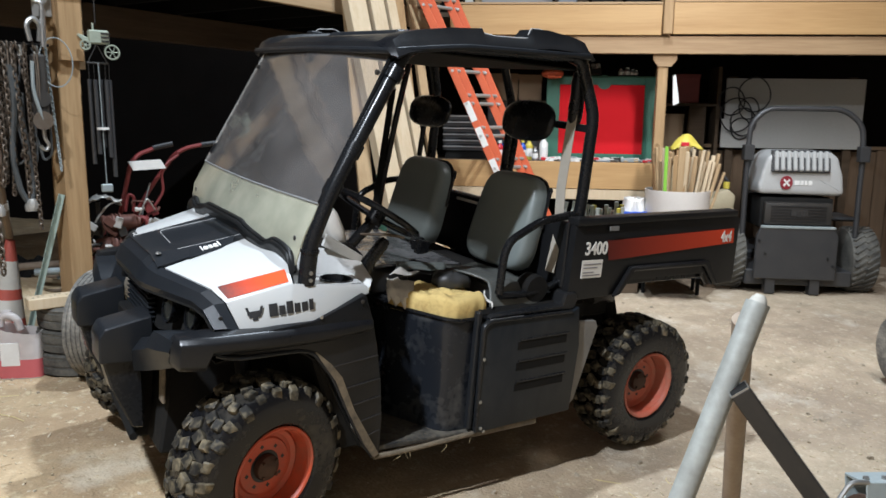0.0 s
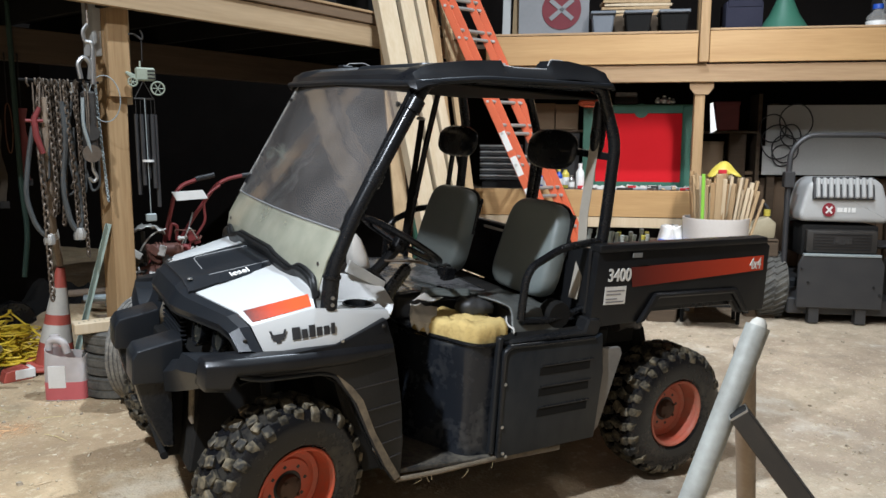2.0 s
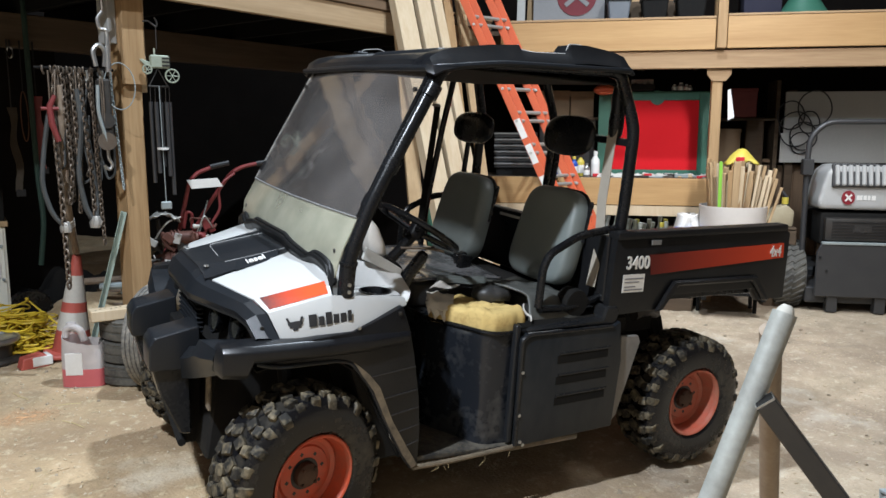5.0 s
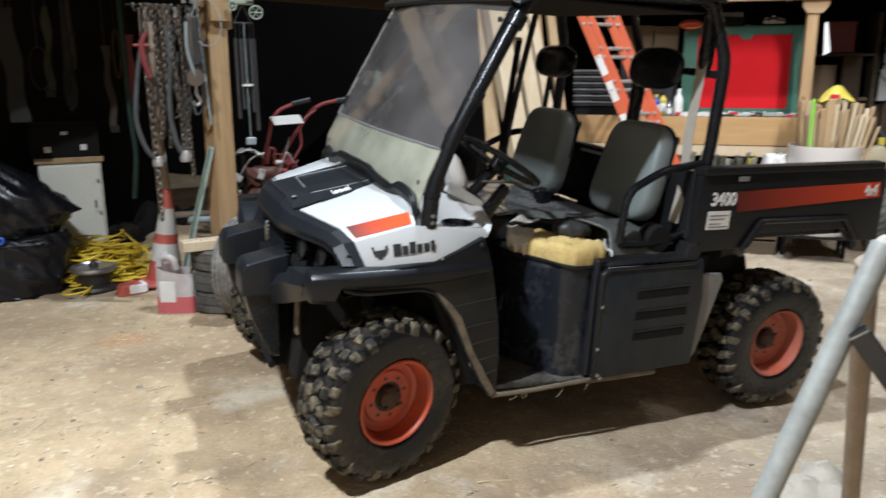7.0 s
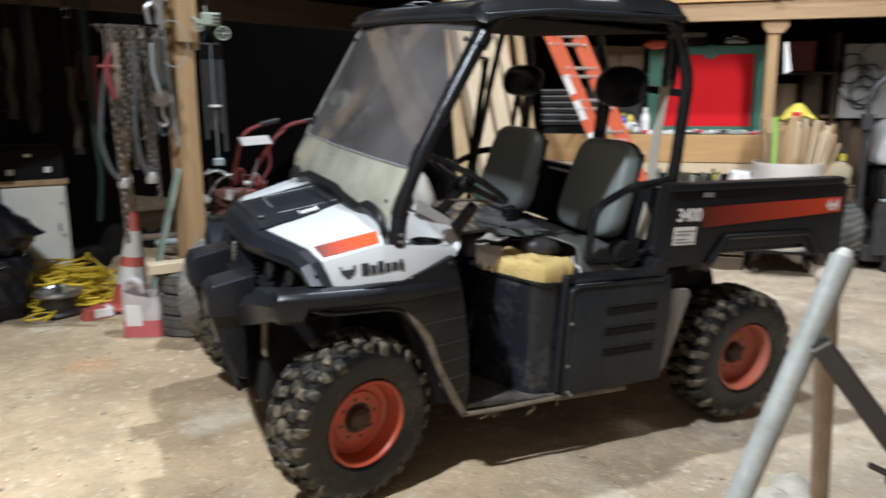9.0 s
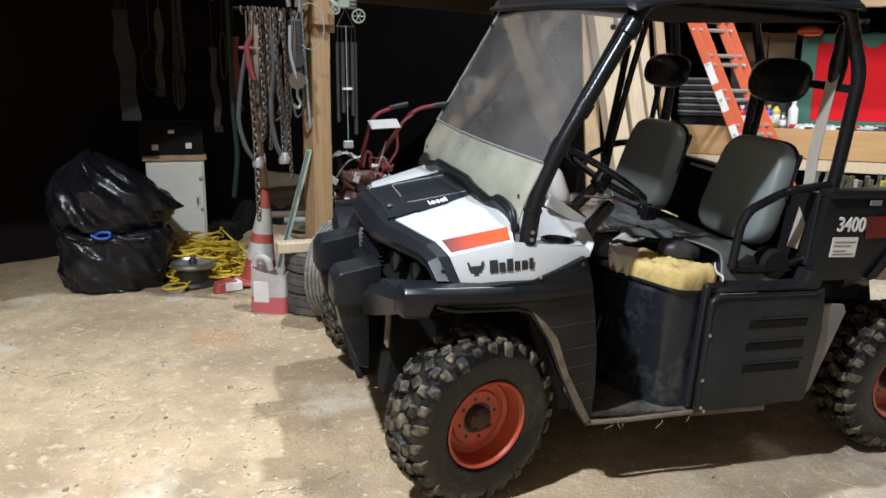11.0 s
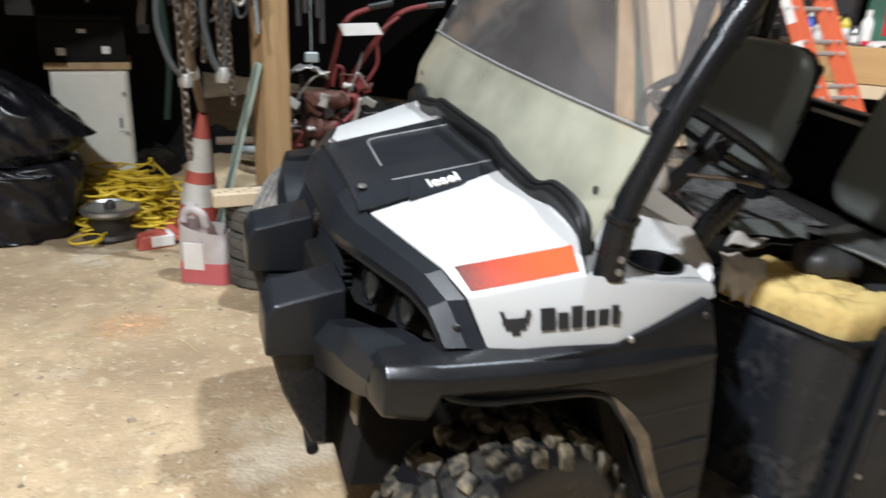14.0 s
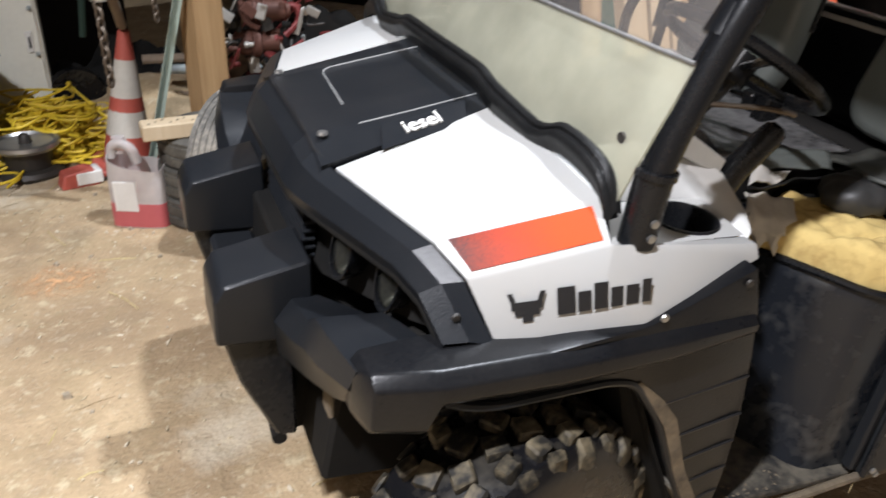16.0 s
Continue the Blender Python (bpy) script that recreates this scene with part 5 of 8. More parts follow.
def steering():
    c, ax = Vector((.595, -.29, 1.115)), Vector((.50, 0, .86)).normalized()
    e1 = Vector((0, 1, 0))
    e2 = ax.cross(e1).normalized()
    ring = [c + (e1 * math.cos(a) + e2 * math.sin(a)) * .178 for a in np.linspace(0, 2 * math.pi, 40)[:-1]]
    b = tube(ring, .014, 8, 0, closed=True)
    w = part("steering_wheel", b, TUBE, veh, "black three-spoke steering wheel")
    for a in (radians(30), radians(150), radians(270)):
        part("spoke", tube([c - ax * .02, c + (e1 * math.cos(a) + e2 * math.sin(a)) * .17], .009, 6, 0), TUBE, w)
    part("wheel_boss", tube([c - ax * .05, c + ax * .012], .035, 14, 0), TUBE, w)
    part("steering_column", tube([c - ax * .03, c - ax * .30 - Vector((.10, 0, 0))], .022, 10, 0), TUBE, w)
    part("tilt_lever", tube([(.50, -.33, 1.04), (.60, -.38, 1.045), (.66, -.40, 1.035)], .0055, 8, .03), CHAIN, veh)
    part("grab_bar", tube([(.47, .22, 1.03), (.56, .23, 1.06), (.56, .52, 1.06), (.47, .53, 1.03)], .012, 8, .04), TUBE, veh)
    part("shift_lever", tube([(.440, -.458, .885), (.470, -.470, .965), (.512, -.484, 1.030), (.522, -.487, 1.046), (.526, -.488, 1.052)], [.027, .026, .025, .021, .012], 16, 0), TUBE, veh, "thick black rubber lever")
    for sy in (-1, 1):
        cx, cy = CUP[0], CUP[1] * -sy
        part("cup_liner", turned([(.061, .9308), (.059, .9345), (.0555, .9345), (.0535, .927), (.050, .862), (.0, .860)], 28, "z", (cx, cy, 0), caps=False), TUBE, veh, "black cup holder")
        g = [[(x, sy * -y, z) for x, y, z in r] for r in (((.15, -.475, .926), (.25, -.480, .926), (.345, -.490, .926), (.385, -.53, .920), (.395, -.61, .895)),
                                                        ((.15, -.465, .985), (.25, -.47, .990), (.35, -.475, .972), (.40, -.515, .950), (.41, -.60, .910)),
                                                        ((.15, -.445, 1.02), (.25, -.45, 1.025), (.36, -.45, 1.00), (.43, -.48, .965), (.44, -.55, .92)))]
        part("dash_end", sheet(g, .008), M("white_dash_plastic", (.55, .55, .54), .40, 0, (.40, .40, .38), scale=8, fine=60), veh, "worn pale grey dash end", sharp=60)
        part("dash_fin", prism([(.27, 1.03), (.285, 1.075), (.44, .985), (.43, .955)], -.462 * sy - .012, -.462 * sy + .004, bev=.003), M("pale_dash_fin", (.52, .52, .50), .45, 0, (.38, .38, .36), scale=8, fine=60), veh)


steering()


def side_panel(fx):
    pan = [(.875, .285), (.865, .735), (.90, .752), (1.335, .752), (1.375, .772), (1.385, .69), (1.40, .60), (1.385, .300)]
    b = prism(pan, -.705, -.655, bev=.008, seg=2)
    part("side_panel", fx(b), M("scuffed_side_plastic", (.009, .012, .016), .40, 0, (.032, .034, .036), scale=4, fine=22, bump=.06, mix=.8, spec=.25, lo=.40, hi=.72, stretch=(1, 1, .45)), veh, "dusty dark side panel below the seat")
    for i, z in enumerate((.615, .525, .435)):
        part("vent_slot", fx(moved(box(1.06, 1.33, -.7065, -.700, z - .017, z + .019, .002), Matrix.Rotation(radians(-1.0), 4, "Y"))), UNDER, veh)
        part("vent_lip", fx(tube([(1.06, -.705, z + .024 + .019), (1.33, -.705, z + .030 + .019)], .005, 6, 0)), BLACKD, veh)
    part("rear_mud_flap", fx(prism([(1.40, .60), (1.385, .30), (1.42, .34), (1.515, .665), (1.50, .695), (1.40, .70)], -.690, -.670, bev=.004)), M("grey_flap", (.20, .19, .175), .7, 0, (.10, .095, .085), scale=6, fine=60), veh)
    part("panel_top", fx(prism([(.90, .755), (1.36, .755), (1.375, .80), (1.365, .835), (1.30, .835), (1.285, .785), (.92, .770)], -.690, -.60, bev=.008)), BLACKD, veh)
    part("dust_patch", fx(box(.90, 1.07, -.702, -.692, .7555, .7585, .001)), DUSTY, veh, "pale dust along the panel top")
    part("panel_edge", fx(tube([(.878, -.700, .29), (.868, -.703, .73), (.90, -.703, .752), (1.33, -.703, .755)], .008, 8, .02)), BLACKD, veh)
    for x, z in ((.868, .60), (.870, .42), (.885, .305), (.90, .29)):
        part("panel_screw", fx(turned([(0, -.006), (.007, -.005), (.008, 0)], 8, "y", (x + .012, -.706, z))), STEEL, veh)
    part("hinge_strip", fx(box(.845, .868, -.690, -.66, .30, .79, .005)), BLACK, veh)


both(side_panel)


def cargo_box():
    def side(fx):
        outer = [(1.315, .790), (1.325, 1.135), (2.385, 1.160), (2.440, 1.130), (2.455, .805), (2.275, .798), (2.215, .862), (1.665, .862), (1.600, .800)]
        part("box_side", fx(prism(outer, -.680, -.640, bev=.008, seg=2)), BLACKF, veh, "black cargo box side")
        part("box_rail", fx(moved(box(1.32, 2.40, -.694, -.625, -.016, .016, .010, seg=2), Matrix.Translation((0, 0, 1.134 - .0312)) @ Matrix.Rotation(radians(-1.35), 4, "Y"))), BLACKF, veh)
        part("box_flare", fx(prism([(1.62, .800), (1.70, .905), (2.19, .905), (2.29, .803), (2.33, .803), (2.22, .93), (1.67, .93), (1.575, .795)], -.700, -.678, bev=.008)), BLACKF, veh)
        part("stripe_decal", fx(quad_decal([(1.535, -.683, .962), (2.405, -.683, 1.010), (2.395, -.683, 1.082), (1.515, -.683, 1.050)], .001)), FADE2, veh, "orange stripe decal fading to black")
        part("rail_plate", fx(box(1.505, 1.560, -.6985, -.694, 1.096, 1.116, .001)), DUSTY, veh, "small worn plate on the box rail")
        part("sticker", fx(box(1.378, 1.500, -.6835, -.6815, .890, .968, 0)), LABEL, veh, "white warning sticker")
        for k, zz in enumerate((.950, .935, .915, .902)):
            part("sticker_bar", fx(box(1.388, 1.49 - .02 * (k % 3), -.6848, -.6838, zz - .003, zz + .002, 0)), M("grey_ink", (.2, .2, .22), .5, bump=0), veh)
    side(lambda b: b)
    part("box_side", box(1.33, 2.40, .645, .690, .815, .872, .008), BLACKF, veh, "low black cargo box edge")
    up = Matrix(((1, 0, 0, 0), (0, 0, -1, 0), (0, 1, 0, 0), (0, 0, 0, 1)))
    lettering("model_number", "3400", .078, Matrix.Translation((1.388, -.682, .992)) @ up @ Matrix.Diagonal((.86, 1, 1, 1)), LABEL, veh, weight=.0012)
    lettering("drive_lettering", "4x4", .075, Matrix.Translation((2.300, -.6845, 1.018)) @ up @ Matrix.Diagonal((.72, 1, 1, 1)), LABEL, veh, weight=.0012)
    part("box_floor", box(1.34, 2.42, -.64, .64, .83, .86, .004), BLACKD, veh)
    part("scuffed_strip", box(1.3115, 1.3155, -.045, .18, 1.096, 1.110, .001), RAG, veh, "pale scuffed strip on the box front")
    part("box_front", box(1.315, 1.345, -.64, .64, .84, 1.125, .006), BLACKF, veh)
    part("front_edge", box(1.312, 1.348, -.30, .64, 1.126, 1.134, .002), DUSTY, veh, "pale worn edge")
    part("box_rear_edge", box(2.425, 2.455, -.64, .64, .815, .872, .008), BLACKF, veh, "low black cargo box edge")
    part("corner_post", box(2.40, 2.450, -.665, -.63, .84, 1.135, .006), BLACKF, veh)
    part("box_underframe", box(1.45, 2.22, -.36, .36, .752, .83, .02), UNDER, veh)


cargo_box()


# ---- back of the shop: bench, board, drum, mower ----
def workbench():
    t = thing("workbench", BACK, "timber workbench with varnished plywood front", "workbench")
    part("bench_top", box(-2.45, -0.03, -0.03, 0.80, 1.015, 1.045, .004), OLDW, t)
    part("apron", box(-2.45, -0.05, -0.055, -0.032, 0.80, 1.048, .003), PLY, t)
    part("lower_board", box(-2.45, -0.05, -0.048, -0.030, 0.70, 0.795, .003), PINE, t)
    for u in (-2.4, -1.2, -0.10):
        part("leg", box(u - .045, u + .045, 0.0, 0.09, -0.12, 1.012, .004), POSTW, t)
    part("bottom_shelf", box(-2.4, -.1, .10, .75, .30, .33, .003), OLDW, t)


workbench()


def red_board():
    t = thing("notice_board", BACK @ Matrix.Translation((0, .50, 0)) @ Matrix.Rotation(radians(-2), 4, "X"), "bright red board in a dark green frame on the bench", "board")
    part("red_face", box(-.90, -.075, .0, .02, 1.10, 1.775, .003), RED, t)
    part("frame_side", box(-.075, .035, -.012, .03, 1.046, 1.86, .004), GREEN, t)
    part("frame_side", box(-1.03, -.90, -.012, .03, 1.046, 1.86, .004), GREEN, t)
    part("frame_top", box(-.90, -.075, -.010, .03, 1.775, 1.86, .004), GREEN, t)
    part("frame_foot", box(-.90, -.075, -.010, .03, 1.046, 1.10, .004), GREEN, t)
    part("hanger_plate", turned([(0, -.012), (.07, -.012), (.07, -.010)], 24, "y", (-.47, 0, 1.80)), GREEN, t)


red_board()


def bottle(u, d, h, r, mat_body, mat_cap, label, z=1.046):
    t = thing("bottle", back(u, d, z), label, "bottle", "bottles on the bench")
    part("body", turned([(0, 0), (r, 0), (r * 1.02, .02), (r, h * .65), (r * .45, h * .8), (r * .40, h * .88), (0, h * .88)], 16), mat_body, t)
    part("cap", turned([(0, h), (r * .5, h), (r * .5, h * .86), (0, h * .86)], 12), mat_cap, t)
    part("label_band", turned([(r * 1.035, h * .15), (r * 1.04, h * .16), (r * 1.04, h * .5), (r * 1.035, h * .51)], 16, caps=False), LABEL, t)


for u, d, h, r, mb, mc, lab in ((-1.42, .25, .20, .035, BLUE, LABEL, "blue plastic bottle on the bench"), (-1.36, .12, .16, .04, JUG, BLUE, "white plastic bottle with a blue cap"),
                                (-1.30, .30, .17, .03, INK, YELLOW, "black bottle with a yellow cap"), (-1.25, .14, .19, .035, BLUE, YELLOW, "blue bottle with a yellow cap"),
                                (-1.19, .22, .21, .038, YELLOW, INK, "yellow plastic bottle on the bench"), (-1.13, .10, .13, .03, STEEL, STEEL, "small metal can on the bench"),
                                (-1.05, .20, .24, .04, LABEL, LABEL, "white plastic bottle on the bench"), (-1.47, .16, .18, .04, REDP, LABEL, "red plastic bottle on the bench")):
    bottle(u, d, h, r, mb, mc, lab)


def tray_stack():
    t = thing("drawer_stack", back(-1.80, .35, 1.046), "stack of dark trays with bright metal edges", "drawer unit")
    part("stand", box(-.20, .20, -.18, .18, 0, .075, .004), UNDER, t)
    for i in range(6):
        z = .078 + i * .058
        part("tray", box(-.22, .17, -.2, .2, z, z + .05, .004), MOWG, t)
        part("tray_edge", box(-.22, .17, -.212, -.2, z + .030, z + .044, .002), STEEL, t, "bright metal tray edge")


tray_stack()


def boxes_behind():
    for u0, u1, z0, z1, d, m, lab in ((-1.62, -1.32, 1.62, 1.88, .72, CARD, "brown cardboard box on the shelf"), (-1.31, -1.08, 1.62, 1.87, .72, CARD, "brown cardboard box beside another"),
                                      (-1.62, -1.06, 1.05, 1.585, .70, MOWG, "dark grey metal cabinet on the bench")):
        t = thing("storage_box" if m is CARD else "metal_cabinet", BACK, lab, "box" if m is CARD else "cabinet")
        part("body", box(u0, u1, d, d + .3, z0, z1, .005), m, t)
        part("lid_edge", box(u0 - .004, u1 + .004, d - .006, d + .3, z1 - .05, z1 + .004, .003), m, t)
    built("bench_shelf", box(-1.70, -1.0, .66, 1.1, 1.59, 1.615, .003), OLDW, BACK, "dark timber shelf above the bench", "shelf")
    b = bmesh.new()
    bmesh.ops.create_uvsphere(b, u_segments=16, v_segments=8, radius=.1, matrix=Matrix.Diagonal((1.1, .8, .5, 1)))
    o = built("cap", b, LADDER, back(-.98, .50, 1.875), "orange cloth cap on the board frame", "cap")
    part("peak", moved(box(-.05, .08, -.16, -.02, -.02, -.008, .004), Matrix.Rotation(radians(10), 4, "X")), LADDER, o)
    t = thing("wire_basket", back(-.62, .52, 1.868), "dark wire basket of jars on the board frame", "basket")
    part("basket", box(-.11, .11, -.06, .06, 0, .06, .01), UNDER, t)
    for k in range(4):
        part("jar", turned([(0, 0), (.025, 0), (.027, .07), (.018, .08), (0, .08)], 12, "z", (-.08 + k * .052, 0, .03)), CLEARB, t)
    t = thing("tap_fitting", back(-.26, .51, 1.868), "bright chrome pipe fittings on the board frame", "fitting")
    for k, (x, r) in enumerate(((-.06, .025), (0, .032), (.05, .024), (.085, .02))):
        part("fitting", turned([(0, 0), (r, 0), (r * 1.1, r), (r * .5, r * 1.8), (r * .6, r * 2.2), (0, r * 2.2)], 12, "z", (x, 0, 0)), STEEL, t)
    part("fitting_pipe", tube([(-.08, -.01, .03), (.09, .01, .02)], .012, 8, 0), STEEL, t)


boxes_behind()


def bench_clutter():
    random.seed(5)
    kinds = (("wrench", STEEL), ("offcut", STAKE), ("socket", DARKST), ("rag", RAG), ("pliers", REDP), ("bolt_tin", GALV))
    for i in range(34):
        nm, m = random.choice(kinds)
        u, d = -1.0 + .99 * i / 34 + random.uniform(-.02, .02), random.uniform(.02, .34)
        L, W, H = random.uniform(.05, .16), random.uniform(.012, .035), random.uniform(.012, .04)
        b = box(-L / 2, L / 2, -W / 2, W / 2, 0, H, .004)
        if nm == "rag":
            b = lump(lambda p, q: ((p - .5) * .14, (q - .5) * .10, .025 + .02 * noise.noise((p * 4 + i, q * 4, i)) if 0 < p < 1 and 0 < q < 1 else 0.0), 0, 1, 7, 6)
        if nm == "wrench":
            b = tube([(-L / 2, 0, .008), (L / 2, .01, .008)], .008, 6, 0)
            turned([(0, 0), (.018, 0), (.018, .012), (0, .012)], 10, "z", (L / 2, .01, 0), b)
        built(nm, b, m, back(u, d, 1.046, random.uniform(-50, 50)), {"wrench": "steel wrench lying on the bench", "offcut": "small wooden offcut on the bench", "socket": "dark steel tool on the bench", "rag": "pale crumpled rag on the bench", "pliers": "red-handled tool on the bench", "bolt_tin": "grey metal tin on the bench"}[nm],
              {"rag": "cloth", "offcut": "wood"}.get(nm, "tool"), "clutter on the bench")


bench_clutter()


def drum():
    fz = floor_z(4.3, 1.1) - .03
    p = thing("drum_stand", back(.12, -.38, fz), "low dark timber stand under the drum", "stand")
    for k in range(4):
        part("stand_slat", box(-.26, .26, -.26 + k * .14, -.16 + k * .14, .235, .258, .002), UNDER, p)
    for u in (-.24, .24):
        part("stand_beam", box(u - .02, u + .02, -.26, .26, .19, .234, .002), UNDER, p)
        for v in (.05, .24):
            part("stand_leg", box(u - .015, u + .015, v - .015, v + .015, 0, .189, .002), UNDER, p)
    m = back(.12, -.38, fz + .259)
    t = thing("drum", m, "white plastic drum full of wooden stakes", "drum")
    part("shell", turned([(.26, .0), (.275, .03), (.275, .67), (.278, .69), (.278, .722), (.268, .722), (.266, .69), (.264, .03), (0, .03)], 40, caps=False), JUG, t)
    random.seed(11)
    for i in range(72):
        a, r = random.uniform(0, 6.28), .245 * math.sqrt(random.random())
        x, y = r * math.cos(a), r * math.sin(a) * .9
        lean = .01 + .34 * max(0, (x + .06)) * random.uniform(.5, 1.3)
        top = Vector((x * 1.1 + lean * random.uniform(.6, 1.2), y * 1.1 + random.uniform(-.03, .03), random.uniform(.93, 1.12) - .05 * (x > .1)))
        s = bar((x * .6, y * .6, .05), top, random.uniform(.034, .056), random.uniform(.020, .034))
        o = solo("wooden_stake", s, (STAKE, PINE, STAKE, STAKE, POSTW)[i % 5], ("sawn wooden stake standing in the white drum", "pale sawn stake standing in the white drum", "sawn wooden stake standing in the white drum", "sawn wooden stake standing in the white drum", "brown wooden stake standing in the white drum")[i % 5], "stake", "stakes in the drum")
        o.matrix_world = m
    o = solo("painted_stake", bar((-.13, -.16, .05), (-.150, -.20, 1.10), .028, .014), M("lime_paint", (.25, .55, .06), .5), "lime green stake in the white drum", "stake", "stakes in the drum")
    o.matrix_world = m
    b = lump(lambda p, q: ((p - .5) * .26, (q - .5) * .20, .10 * math.sin(math.pi * p) * math.sin(math.pi * q) + .03 * noise.noise((p * 5, q * 5, 2)) - .06 * abs(p - .5)), 0, 1, 12, 9)
    bmesh.ops.solidify(b, geom=b.faces[:], thickness=.006)
    o = solo("plastic_bag", b, YELLOW, "crumpled yellow plastic bag on the stakes", "bag", sharp=180)
    o.matrix_world = m @ Matrix.Translation((.05, .04, 1.10))
    part("bag_print", box(-.06, .01, -.112, -.100, .0, .035, .003), REDP, o)


drum()


def sack_and_jugs():
    fz = floor_z(4, 1.2) - .03
    for u, w in ((-.30, .24), (.62, .24)):
        t = thing("wooden_crate", back(u, -.26 if u < 0 else .12, fz), "rough dark wooden crate on the floor", "crate")
        for k in range(5):
            part("slat", box(-w / 2, w / 2, -.14, -.12, .02 + k * .145, .145 + k * .145, .003), OLDW, t)
            part("slat", box(-w / 2, w / 2, .12, .14, .02 + k * .145, .145 + k * .145, .003), OLDW, t)
        part("crate_top", box(-w / 2, w / 2, -.14, .14, .735, .755, .003), OLDW, t)
        for s in (-1, 1):
            part("crate_end", box(s * w / 2 - .01, s * w / 2 + .01, -.12, .12, 0, .735, .003), OLDW, t)
    b = lump(lambda p, q: ((p - .5) * .22 * (1.1 - .3 * q), -.09 + .05 * math.sin(3 * p), q * .15 + .02 * noise.noise((p * 6, q * 6, 3))), 0, 1, 10, 8)
    bmesh.ops.solidify(b, geom=b.faces[:], thickness=.12)
    o = solo("plastic_sack", b, LABEL, "white plastic sack with a blue band on the crate", "sack", sharp=180)
    o.matrix_world = back(-.25, -.30, fz + .755)
    part("blue_band", box(-.11, .11, -.20, -.10, .0, .03, .005), BLUE, o)
    t = thing("fuel_jug", back(.60, .12, fz + .755), "tan plastic jug with a yellow cap on the crate", "jug")
    tan = M("tan_plastic", (.42, .36, .24), .5, 0, (.3, .25, .16), scale=7, fine=60)
    part("jug_body", prism([(-.13, 0), (.12, 0), (.13, .14), (.06, .20), (-.03, .17), (-.12, .08)], -.08, .08, bev=.02, seg=2), tan, t)
    part("jug_cap", turned([(0, .26), (.03, .26), (.03, .2), (0, .2)], 12, "z", (.06, 0, 0)), YELLOW, t)


sack_and_jugs()


